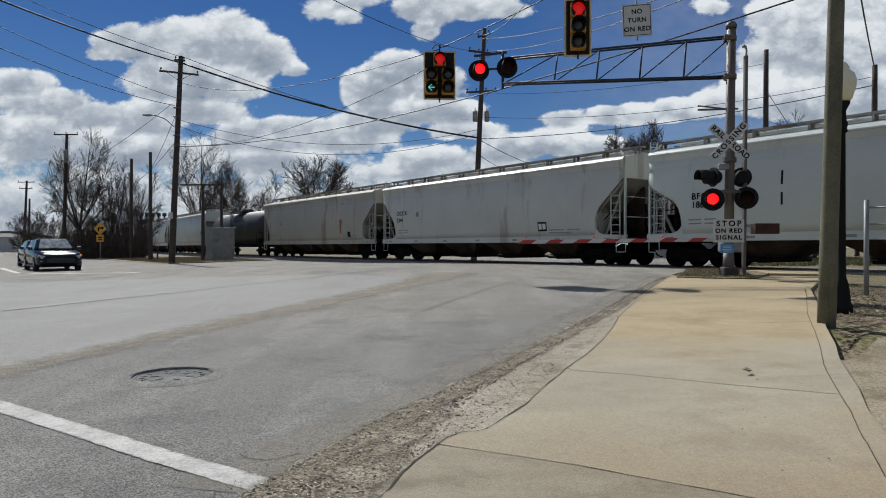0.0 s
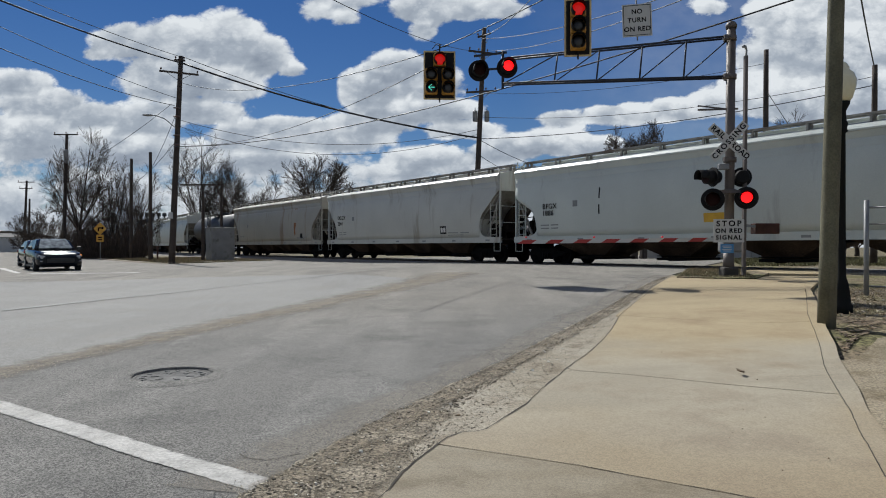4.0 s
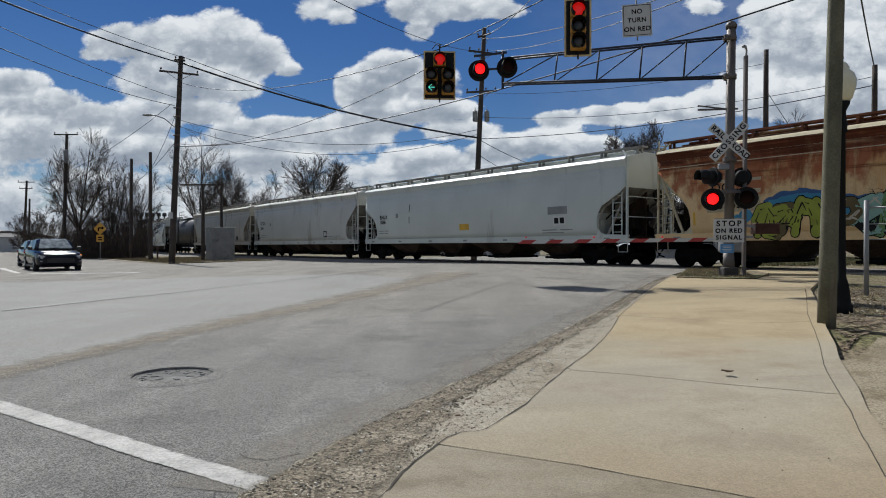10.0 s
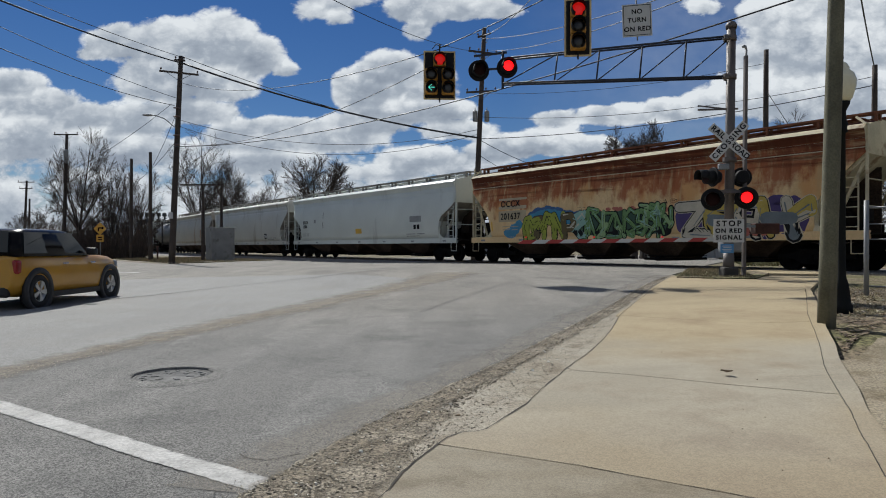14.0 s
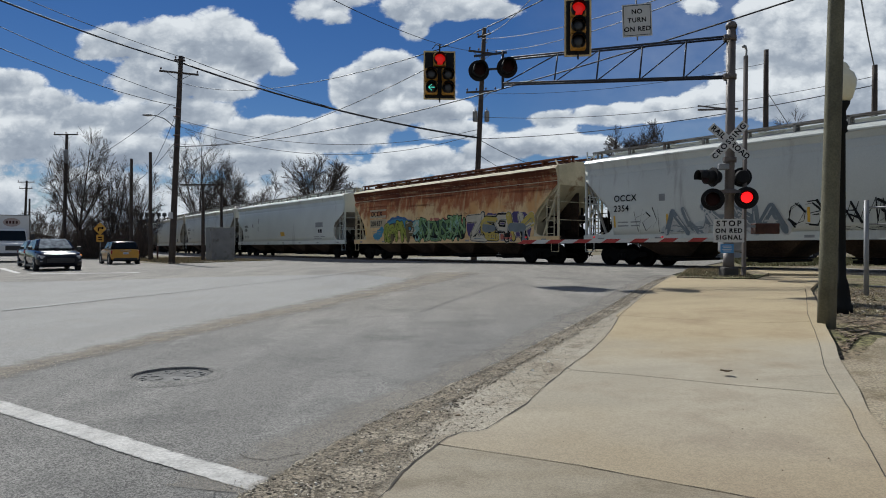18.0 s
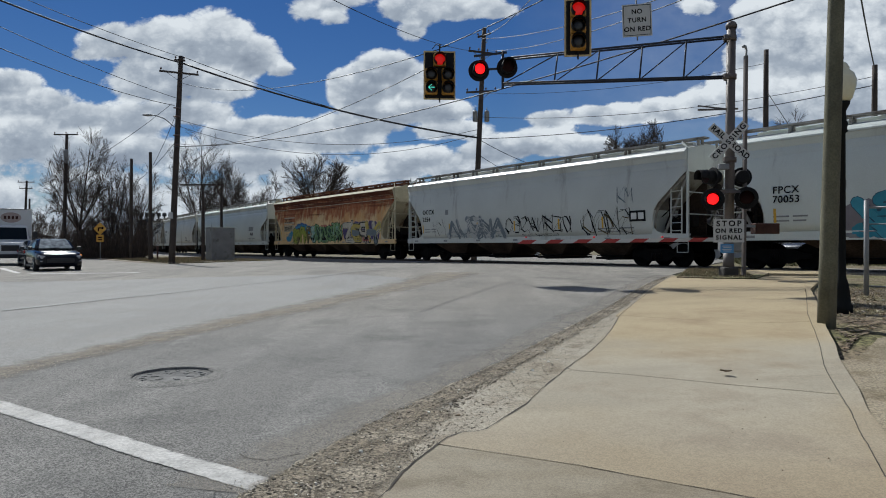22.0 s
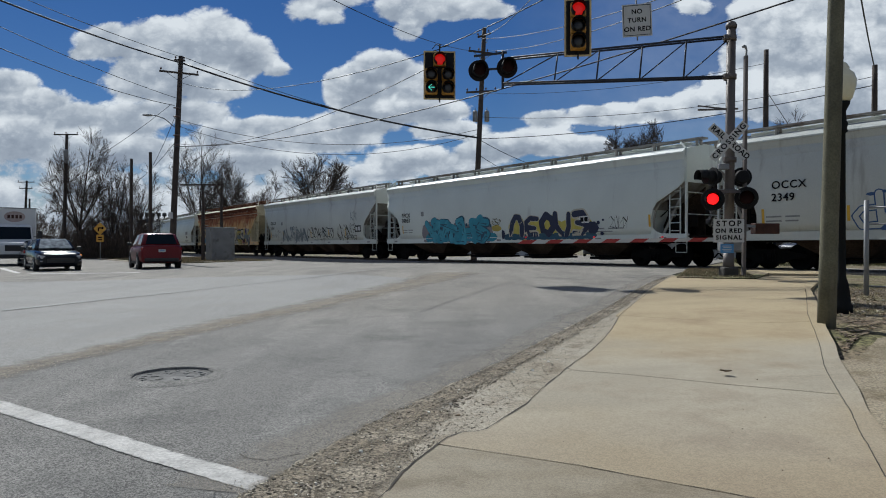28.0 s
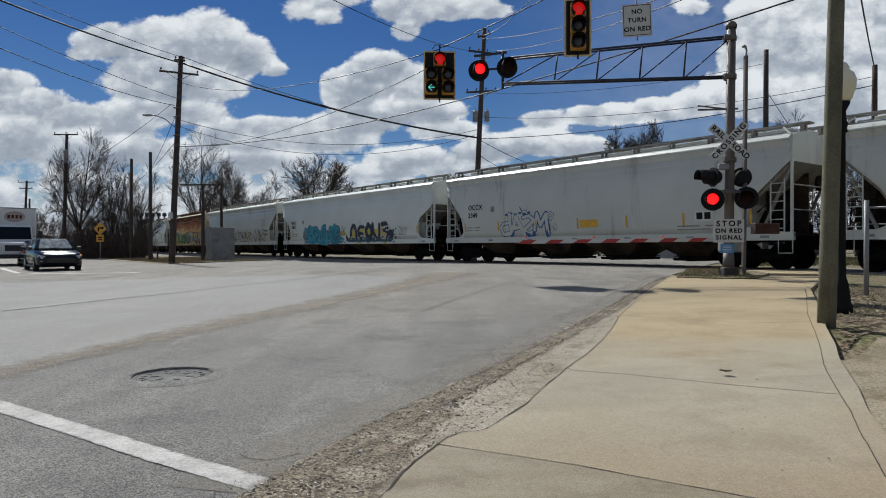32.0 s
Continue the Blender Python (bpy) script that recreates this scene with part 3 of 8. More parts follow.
# road surface between and beside the rails at the crossing
for lo, hi in ((-2.4, -0.85), (-0.66, 0.66), (0.85, 2.4)):
    bm = bmesh.new()
    s0, s1 = -12.0, 11.0
    c = NRM * TRACK_Q
    pts = [c + NRM * lo + TRK * s0, c + NRM * hi + TRK * s0, c + NRM * hi + TRK * s1, c + NRM * lo + TRK * s1]
    prism(bm, [(p.x, p.y) for p in pts], "z", 0.2, RAIL_Z - 0.004)
    part("crossing_panel", bm, M_ASPHALT, line, "asphalt crossing surface")

# ---- the freight train ----
M_HOP = shade("pale grey car paint", (0.52, 0.535, 0.495), 0.4, 0, 0.07, 0.5, 30, 0.03, (0.34, 0.33, 0.30), 0.25, 1.3, True)
M_HOP2 = shade("blue-grey car paint", (0.53, 0.56, 0.525), 0.38, 0, 0.07, 0.5, 30, 0.03, (0.38, 0.39, 0.37), 0.15, 1.2, True)
M_HOP3 = shade("streaked cream car paint", (0.37, 0.35, 0.30), 0.5, 0, 0.08, 0.5, 30, 0.03, (0.22, 0.15, 0.09), 0.3, 1.1, True)
M_HOP4 = shade("dusty grey car paint", (0.49, 0.49, 0.45), 0.45, 0, 0.07, 0.5, 30, 0.03, (0.30, 0.27, 0.22), 0.3, 1.2, True)
M_HOP5 = shade("light blue-grey car paint", (0.60, 0.635, 0.595), 0.38, 0, 0.06, 0.5, 30, 0.03, (0.44, 0.45, 0.43), 0.15, 1.2, True)


def rusted_paint():
    """Cream paint that red rust has eaten from the roof down, in vertical runs."""
    m = shade("rusted cream paint", (0.66, 0.48, 0.26), 0.85, 0, 0.12, 0.8, 25, 0.1, spec=0.15)
    n, l = m.node_tree.nodes, m.node_tree.links
    p = n["Principled BSDF"]
    src = p.inputs["Base Color"].links[0].from_socket
    tc = n.new("ShaderNodeTexCoord")
    sep = n.new("ShaderNodeSeparateXYZ")
    l.new(tc.outputs["Object"], sep.inputs[0])
    out = src
    # each coat: noise scale, stretch along and up the side, pull towards the roof, edges, colour
    for scale, sx, squash, push, lo, hi, tint in ((0.9, 1.0, 0.45, 0.26, 0.40, 0.62, (0.56, 0.30, 0.12)), (1.5, 0.8, 0.5, 0.42, 0.47, 0.62, (0.31, 0.097, 0.045)),
                                                  (4.6, 1.0, 0.06, 0.10, 0.55, 0.72, (0.50, 0.34, 0.17)), (3.2, 1.0, 0.07, 0.34, 0.56, 0.80, (0.20, 0.065, 0.028)),
                                                  (3.0, 0.10, 2.2, 0.50, 0.62, 0.86, (0.075, 0.022, 0.011)), (2.4, 0.14, 1.6, 0.12, 0.60, 0.78, (0.46, 0.33, 0.18))):
        mp = n.new("ShaderNodeMapping")
        mp.inputs["Scale"].default_value = (sx, 1, squash)
        mp.inputs["Location"].default_value = (scale, 0, push * 7)
        l.new(tc.outputs["Object"], mp.inputs["Vector"])
        nz = n.new("ShaderNodeTexNoise")
        nz.inputs["Scale"].default_value, nz.inputs["Detail"].default_value, nz.inputs["Roughness"].default_value = scale, 7, 0.62
        l.new(mp.outputs[0], nz.inputs["Vector"])
        k = n.new("ShaderNodeMath")
        k.operation = "MULTIPLY_ADD"
        k.inputs[1].default_value, k.inputs[2].default_value = push * 0.5, -push * 0.5 * 2.75
        l.new(sep.outputs["Z"], k.inputs[0])
        ad = n.new("ShaderNodeMath")
        ad.operation = "ADD"
        l.new(nz.outputs["Fac"], ad.inputs[0])
        l.new(k.outputs[0], ad.inputs[1])
        mr = n.new("ShaderNodeMapRange")
        mr.interpolation_type = "SMOOTHSTEP"
        mr.inputs["From Min"].default_value, mr.inputs["From Max"].default_value = lo, hi
        mr.inputs["To Max"].default_value = 0.9
        l.new(ad.outputs[0], mr.inputs["Value"])
        mc = n.new("ShaderNodeMix")
        mc.data_type = "RGBA"
        l.new(mr.outputs[0], mc.inputs[0])
        l.new(out, mc.inputs[6])
        mc.inputs[7].default_value = (*tint, 1)
        out = mc.outputs[2]
    l.new(out, p.inputs["Base Color"])
    return m


M_RUST = rusted_paint()
M_ENDCREAM = shade("dirty cream end paint", (0.50, 0.44, 0.30), 0.8, 0, 0.15, 1.5, 30, 0.05, (0.20, 0.11, 0.06), 0.25, 1.6)
# dirt, with the shade of the open car ends put into the colour
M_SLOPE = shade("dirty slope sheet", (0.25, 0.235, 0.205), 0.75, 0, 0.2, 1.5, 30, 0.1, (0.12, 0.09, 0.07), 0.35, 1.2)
M_REDRUST = shade("red-brown rusty steel", (0.15, 0.055, 0.028), 0.9, 0.0, 0.3, 1.5, 30, 0.2)
M_SILL = shade("grey sill", (0.33, 0.335, 0.33), 0.5, 0, 0.12, 1.5, 30, 0.05, (0.13, 0.10, 0.08), 0.25, 1.6)
# darker than the dirt alone: shade below and between cars is in the colour
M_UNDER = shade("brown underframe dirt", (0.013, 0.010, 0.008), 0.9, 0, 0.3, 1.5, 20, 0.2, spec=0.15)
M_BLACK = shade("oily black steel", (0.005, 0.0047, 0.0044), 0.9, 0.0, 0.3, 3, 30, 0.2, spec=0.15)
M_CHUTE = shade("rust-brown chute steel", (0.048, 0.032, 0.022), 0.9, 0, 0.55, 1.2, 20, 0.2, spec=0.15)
M_TANK = shade("black tank paint", (0.02, 0.02, 0.021), 0.55, 0, 0.2, 0.8, 30, 0.03, (0.09, 0.085, 0.08), 0.2, 0.9, True)
M_WALKWAY = shade("weathered roof grating", (0.28, 0.265, 0.24), 0.8, 0.1, 0.25, 1.5, 30, 0.2, (0.11, 0.07, 0.05), 0.4, 0.7)
M_INK = shade("black stencil paint", (0.010, 0.010, 0.011), 0.75, 0, 0.15, 4, 40, 0.0, spec=0.2)
M_FADE = shade("faded stencil paint", (0.22, 0.225, 0.225), 0.6, 0, 0.15, 4, 40, 0.0)
M_YELLOW = shade("yellow reflector", (0.62, 0.36, 0.03), 0.45, 0, 0.1, 4, 40, 0.0)
M_SIGN_IN = shade("white decal", (0.6, 0.6, 0.58), 0.5, 0, 0.06, 3, 40, 0.0)
M_PANEL = shade("cream painted panel", (0.40, 0.335, 0.22), 0.7, 0, 0.12, 2, 30, 0.0)

ORIGIN_S = -15.87
NOSE = 0.2            # the painted marks sit this much behind the cars' middles
UNIT = 0.888


def travelled(t):
    return UNIT * (1.852 * t + 0.05676 * t * t - 0.000335 * t ** 3)


def write(text, size, material, parent, x, z, y, name="lettering", label="", spacing=1.0, m=None):
    """Letters in the built-in font on a car's near side; x is where they begin."""
    cu = bpy.data.curves.new("letters", "FONT")
    cu.body, cu.size, cu.extrude, cu.space_character = text, size, 0.002, spacing
    cu.offset = size * 0.016
    tmp = bpy.data.objects.new("letters", cu)
    me = bpy.data.meshes.new_from_object(tmp)
    bpy.data.objects.remove(tmp)
    bpy.data.curves.remove(cu)
    me.materials.clear()
    me.materials.append(material)
    ob = new(name, me)
    ob.parent = parent
    if m is None:
        m = Matrix(((-1, 0, 0, x), (0, 0, 1, y), (0, 1, 0, z), (0, 0, 0, 1)))
    ob.matrix_basis = m
    return tagged(ob, label)


PROFILE = [(1.22, 1.520), (1.5, 1.565), (1.9, 1.605), (2.3, 1.620), (2.75, 1.615), (3.15, 1.580), (3.50, 1.525), (3.80, 1.455)]


def side_y(z):
    for (z0, y0), (z1, y1) in zip(PROFILE, PROFILE[1:]):
        if z <= z1:
            return y0 + (y1 - y0) * max(0, (z - z0) / (z1 - z0))
    return 1.455


def hopper_body(half, cut_top=3.5):
    """The skin of a round-sided covered hopper, its ends cut away towards the bottom."""
    def low(x):
        d = half - abs(x)
        for (d0, z0), (d1, z1) in zip(CUT, CUT[1:]):
            if d <= d1:
                return z0 + (z1 - z0) * (d - d0) / (d1 - d0)
        return 1.22
    CUT = [(0.0, cut_top), (0.22, cut_top - 0.2), (1.12, 2.42), (1.30, 2.15), (1.38, 1.85), (1.42, 1.22)]
    xs = sorted([s * (half - d) for d, _ in CUT for s in (-1, 1)] + [s * (half - 1.5 - k * (half - 1.5) / 4) for k in range(4) for s in (-1, 1)] + [0.0])
    rings = []
    for x in xs:
        z0 = low(x)
        near = [(side_y(z0 + (3.66 - z0) * i / 9), z0 + (3.66 - z0) * i / 9) for i in range(10)]
        near += [(1.472, 3.69), (1.572, 3.93), (1.558, 3.936), (1.612, 4.15), (1.64, 4.16), (1.64, 4.215), (1.53, 4.325), (0.9, 4.46), (0.42, 4.60)]
        ring = [(x, -y, z) for y, z in near] + [(x, y, z) for y, z in reversed(near)]
        rings.append(ring)
    bm = bmesh.new()
    loft(bm, rings, smooth=False)
    for f in bm.faces:
        if abs(f.normal.y) > 0.9 and 1.3 < f.calc_center_median().z < 3.9:
            f.smooth = True
        # downward end faces take the slope colour, on grey cars with shade painted in
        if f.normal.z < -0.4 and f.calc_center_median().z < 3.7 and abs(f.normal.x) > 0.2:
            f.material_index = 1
        # ends and outer roof slopes; on the rusted car the cream paints a sunlit edge
        if abs(f.normal.x) > 0.9 or (f.normal.z > 0.3 and abs(f.calc_center_median().y) > 1.1):
            f.material_index = 2
    return bm


def ladder(bm, x, y, z0, z1, w=0.42, along_x=True, rungs=7, r=0.018):
    dx, dy = (w / 2, 0) if along_x else (0, w / 2)
    for s in (-1, 1):
        bar(bm, (x + s * dx, y + s * dy, z0), (x + s * dx, y + s * dy, z1), 0.05, 0.03, (1, 0, 0))
    for k in range(rungs):
        z = z0 + (k + 0.5) * (z1 - z0) / rungs
        rod(bm, (x - dx, y - dy, z), (x + dx, y + dy, z), r, r, 6)


def truck(parent, x):
    t = new("truck")
    t.parent = parent
    t.matrix_basis = pose(x, 0, 0)
    for s in (-1, 1):
        bm = bmesh.new()
        y = s * 1.0
        prism(bm, [(-1.12, 0.50), (-1.12, 0.40), (-0.72, 0.36), (-0.40, 0.20), (0.40, 0.20), (0.72, 0.36), (1.12, 0.40), (1.12, 0.50), (0.75, 0.56), (0.45, 0.68), (-0.45, 0.68), (-0.75, 0.56)], "y", y - 0.07, y + 0.07)
        for k in (-0.16, 0, 0.16):
            rod(bm, (k, y + 0.09 * s, 0.27), (k, y + 0.09 * s, 0.50), 0.06, 0.06, 8)
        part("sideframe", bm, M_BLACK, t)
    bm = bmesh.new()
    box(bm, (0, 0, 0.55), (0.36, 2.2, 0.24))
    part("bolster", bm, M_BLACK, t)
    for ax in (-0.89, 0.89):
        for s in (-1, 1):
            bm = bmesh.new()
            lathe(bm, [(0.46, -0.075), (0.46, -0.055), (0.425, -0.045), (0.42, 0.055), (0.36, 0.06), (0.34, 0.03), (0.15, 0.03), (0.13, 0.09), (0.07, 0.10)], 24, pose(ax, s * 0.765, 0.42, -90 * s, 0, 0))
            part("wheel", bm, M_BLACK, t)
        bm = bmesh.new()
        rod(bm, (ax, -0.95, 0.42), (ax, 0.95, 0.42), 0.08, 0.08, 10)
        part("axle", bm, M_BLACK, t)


def end_gear(parent, half, s, frame_mat):
    """Ladders, corner posts, platform, coupler and brake gear at one end."""
    x = s * half
    for y in (-1.46, 1.46):
        bm = bmesh.new()
        bar(bm, (x + s * 0.02, y, 1.05), (x + s * 0.02, y, 4.34), 0.09, 0.07, (1, 0, 0))
        bar(bm, (x + s * 0.0, y, 4.34), (x - s * 0.35, y * 0.86, 4.62), 0.05, 0.05)
        part("corner_post", bm, frame_mat, parent)
    for y in (-1.5, 1.5):
        bm = bmesh.new()
        ladder(bm, x - s * 0.42, y, 1.2, 2.95, 0.44, True, 6)
        part("side_ladder", bm, frame_mat, parent)
    bm = bmesh.new()
    ladder(bm, x + s * 0.09, s * 1.12, 1.1, 4.75, 0.42, False, 11)
    part("end_ladder", bm, frame_mat, parent)
    # platform and gear are coloured dark to give the shade in the gap
    bm = bmesh.new()
    box(bm, (x - s * 0.55, 0, 1.14), (2.2, 2.95, 0.05))
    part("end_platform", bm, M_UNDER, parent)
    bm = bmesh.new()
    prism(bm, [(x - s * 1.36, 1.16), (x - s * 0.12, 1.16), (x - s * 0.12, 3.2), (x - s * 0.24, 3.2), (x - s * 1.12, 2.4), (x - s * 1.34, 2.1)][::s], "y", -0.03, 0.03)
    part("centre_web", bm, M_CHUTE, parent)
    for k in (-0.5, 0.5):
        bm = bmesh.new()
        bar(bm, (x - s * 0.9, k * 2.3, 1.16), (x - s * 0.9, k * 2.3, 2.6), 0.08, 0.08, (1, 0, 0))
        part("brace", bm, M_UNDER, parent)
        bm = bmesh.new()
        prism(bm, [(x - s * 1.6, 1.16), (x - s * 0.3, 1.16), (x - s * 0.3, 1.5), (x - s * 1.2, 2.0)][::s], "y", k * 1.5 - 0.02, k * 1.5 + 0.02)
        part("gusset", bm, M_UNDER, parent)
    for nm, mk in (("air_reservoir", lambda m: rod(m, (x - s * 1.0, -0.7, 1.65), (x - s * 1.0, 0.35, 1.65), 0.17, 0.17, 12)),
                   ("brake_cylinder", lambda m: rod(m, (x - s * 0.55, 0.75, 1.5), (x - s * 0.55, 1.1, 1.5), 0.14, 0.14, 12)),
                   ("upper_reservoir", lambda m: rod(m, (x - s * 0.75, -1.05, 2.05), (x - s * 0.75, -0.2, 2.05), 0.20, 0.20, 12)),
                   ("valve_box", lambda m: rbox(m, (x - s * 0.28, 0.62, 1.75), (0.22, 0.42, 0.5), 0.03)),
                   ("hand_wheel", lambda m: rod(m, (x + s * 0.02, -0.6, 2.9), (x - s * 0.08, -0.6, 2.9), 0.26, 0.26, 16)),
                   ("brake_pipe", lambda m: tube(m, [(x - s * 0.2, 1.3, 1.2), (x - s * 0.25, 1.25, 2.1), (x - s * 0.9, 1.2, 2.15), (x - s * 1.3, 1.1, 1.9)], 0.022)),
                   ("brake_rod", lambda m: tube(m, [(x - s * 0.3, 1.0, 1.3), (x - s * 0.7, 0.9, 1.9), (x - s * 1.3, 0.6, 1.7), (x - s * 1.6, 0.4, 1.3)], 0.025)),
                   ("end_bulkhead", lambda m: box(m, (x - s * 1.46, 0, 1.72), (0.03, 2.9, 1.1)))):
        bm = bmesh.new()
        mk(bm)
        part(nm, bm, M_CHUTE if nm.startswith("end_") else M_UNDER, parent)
    for y in (-1.525, 1.525):
        bm = bmesh.new()
        prism(bm, [(x - s * 1.44, 1.2), (x - s * 1.44, 1.72), (x - s * 1.36, 1.48), (x - s * 1.22, 1.34), (x - s * 1.0, 1.26), (x - s * 0.2, 1.24), (x - s * 0.2, 1.2)][::s], "y", y - 0.012, y + 0.012)
        part("corner_gusset", bm, frame_mat, parent)
    top = 3.5 if half < 9 else 3.12
    for y in (-1.46, 1.46):
        # flange round the cut-away corner
        bm = bmesh.new()
        rim = [(0.06, top - 0.07), (0.22, top - 0.22), (1.12, 2.40), (1.30, 2.13), (1.38, 1.83), (1.41, 1.26)]
        for (d0, z0), (d1, z1) in zip(rim, rim[1:]):
            bar(bm, (x - s * d0, y, z0), (x - s * d1, y, z1), 0.16, 0.02, (0, 1, 0))
        part("corner_flange", bm, M_ENDCREAM if frame_mat == M_ENDCREAM else M_SLOPE, parent)
        bm = bmesh.new()
        bar(bm, (x - s * 0.02, y * 0.94, top - 0.1), (x - s * 1.0, y * 0.94, 1.2), 0.09, 0.06, (0, 1, 0))
        part("end_strut", bm, M_ENDCREAM if frame_mat == M_ENDCREAM else M_SLOPE, parent)
    for z in (1.95, 2.75):
        bm = bmesh.new()
        rod(bm, (x + s * 0.03, -1.46, z), (x + s * 0.03, 1.46, z), 0.022, 0.022, 6)
        part("end_grab_iron", bm, frame_mat, parent)
    bm = bmesh.new()
    box(bm, (x + s * 0.0, 0, 0.82), (1.6, 0.42, 0.34))
    box(bm, (x + s * 0.72, 0, 0.84), (0.35, 0.26, 0.28))
    tube(bm, [(x + s * 0.5, 0.35, 0.75), (x + s * 0.75, 0.38, 0.42), (x + s * 0.9, 0.25, 0.35)], 0.03)
    part("coupler", bm, M_BLACK, parent)
    for y in (-1.48, 1.48):
        bm = bmesh.new()
        tube(bm, [(x + s * 0.05, y, 1.0), (x + s * 0.05, y, 0.55), (x - s * 0.4, y, 0.55), (x - s * 0.4, y, 1.0)], 0.018)
        part("step", bm, frame_mat, parent)


def hopper(paint, half, label, bays=4, board=None, ends=None, slope=None):
    car = thing("hopper_car", label, "railway car", group="cars of the freight train")
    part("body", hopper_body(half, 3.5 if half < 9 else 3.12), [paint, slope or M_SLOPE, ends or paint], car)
    for s in (-1, 1):
        bm = bmesh.new()
        prism(bm, [(s * 1.40, 0.96), (s * 1.54, 0.96), (s * 1.54, 1.23), (s * 1.40, 1.23)], "x", -half - 0.1, half + 0.1)
        part("side_sill", bm, paint if s > 0 else M_SILL, car)
    bm = bmesh.new()
    box(bm, (0, 0, 1.04), (2 * half + 0.4, 0.5, 0.28))
    part("centre_sill", bm, M_UNDER, car)
    pitch = (2 * half - 4.2) / bays
    for k in range(bays):
        x = (k - (bays - 1) / 2) * pitch
        bm = bmesh.new()
        w, n = pitch / 2 - 0.22, 0.66
        loft(bm, [[(x - w, -1.42, 0.98), (x + w, -1.42, 0.98), (x + w, 1.42, 0.98), (x - w, 1.42, 0.98)],
                  [(x - n, -0.9, 0.44), (x + n, -0.9, 0.44), (x + n, 0.9, 0.44), (x - n, 0.9, 0.44)],
                  [(x - n + 0.06, -0.85, 0.34), (x + n - 0.06, -0.85, 0.34), (x + n - 0.06, 0.85, 0.34), (x - n + 0.06, 0.85, 0.34)]], smooth=False)
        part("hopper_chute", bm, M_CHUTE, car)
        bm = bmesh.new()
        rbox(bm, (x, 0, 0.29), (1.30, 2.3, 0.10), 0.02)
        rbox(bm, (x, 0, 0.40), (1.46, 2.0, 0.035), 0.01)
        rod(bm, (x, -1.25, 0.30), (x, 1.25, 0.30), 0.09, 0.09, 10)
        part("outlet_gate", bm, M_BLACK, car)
    bm = bmesh.new()
    for y in (-0.62, 0.62):
        box(bm, (0, y, 4.765), (2 * half + 0.5, 0.36, 0.065))
        k = -half
        while k <= half + 0.01:
            bar(bm, (k, y - 0.13, 4.54), (k, y - 0.13, 4.76), 0.10, 0.07, (1, 0, 0))
            bar(bm, (k, y + 0.13, 4.50), (k, y + 0.13, 4.76), 0.10, 0.07, (1, 0, 0))
            k += 2 * half / 11
    part("running_board", bm, board or M_WALKWAY, car)
    bm = bmesh.new()
    rbox(bm, (0, 0, 4.66), (2 * half - 1.0, 0.62, 0.16), 0.03)
    k = -half + 0.8
    while k < half - 0.6:
        box(bm, (k, 0, 4.76), (0.08, 0.72, 0.05))
        k += 1.15
    part("hatch_cover", bm, paint, car)
    for s in (-1, 1):
        end_gear(car, half, s, ends or paint)
        truck(car, s * (half - 1.55))
    for k in range(7):
        bm = bmesh.new()
        box(bm, ((k - 3) * half / 3.3, 1.546, 1.08), (0.30, 0.008, 0.085))
        part("reflector_strip", bm, M_FADE, car)
    return car


def tank_car():
    car = thing("tank_car", "black tank car with a railed top platform", "railway car", group="cars of the freight train")
    bm = bmesh.new()
    prof = [(0.05, -7.3), (0.7, -7.2), (1.15, -6.95), (1.42, -6.5), (1.5, -6.1), (1.5, 6.1), (1.42, 6.5), (1.15, 6.95), (0.7, 7.2), (0.05, 7.3)]
    lathe(bm, prof, 28, pose(0, 0, 2.55, 0, 90, 0))
    part("tank", bm, M_TANK, car)
    bm = bmesh.new()
    rod(bm, (0, 0, 4.0), (0, 0, 4.35), 0.55, 0.5, 16)
    part("dome", bm, M_TANK, car)
    bm = bmesh.new()
    box(bm, (0, 0, 4.1), (2.6, 2.4, 0.05))
    for x in (-1.25, 0, 1.25):
        for y in (-1.15, 1.15):
            rod(bm, (x, y, 4.1), (x, y, 5.0), 0.025, 0.025, 6)
    for y in (-1.15, 1.15):
        for z in (4.6, 5.0):
            rod(bm, (-1.25, y, z), (1.25, y, z), 0.025, 0.025, 6)
    part("platform", bm, M_TANK, car)
    bm = bmesh.new()
    box(bm, (0, 0, 0.92), (16.4, 0.6, 0.35))
    for x in (-6.9, 6.9):
        box(bm, (x, 0, 1.05), (2.4, 2.8, 0.10))
        box(bm, (x * 0.85, 0, 1.25), (0.5, 2.2, 0.5))
    part("underframe", bm, M_BLACK, car)
    for s in (-1, 1):
        bm = bmesh.new()
        ladder(bm, s * 0.3 if s > 0 else -0.3, 1.55, 1.0, 4.1, 0.4, True, 10)
        part("side_ladder", bm, M_TANK, car)
        truck(car, s * 6.1)
    for s in (-1, 1):
        for y in (-1.45, 1.45):
            bm = bmesh.new()
            tube(bm, [(s * 7.6, y, 1.1), (s * 7.6, y, 2.0), (s * 6.2, y, 2.0), (s * 6.2, y, 1.1)], 0.025)
            part("end_rail", bm, M_BLACK, car)
    return car


H1, H2 = 8.95, 10.05
TRAIN = []          # (car, offset in metres along the track at the start)


def put_car(car, units):
    TRAIN.append((car, units * UNIT + ORIGIN_S))
    return car


def bars(parent, rows, x, z, material=M_FADE, y=None):
    """Writing too small to read: plain bars; rows of (dx, dz, length, height)."""
    bm = bmesh.new()
    for dx, dz, w, h in rows:
        zz = z + dz
        box(bm, (x - dx - w / 2, (side_y(zz) if y is None else y) + 0.004, zz), (w, 0.006, h))
    return part("small_print", bm, material, parent)


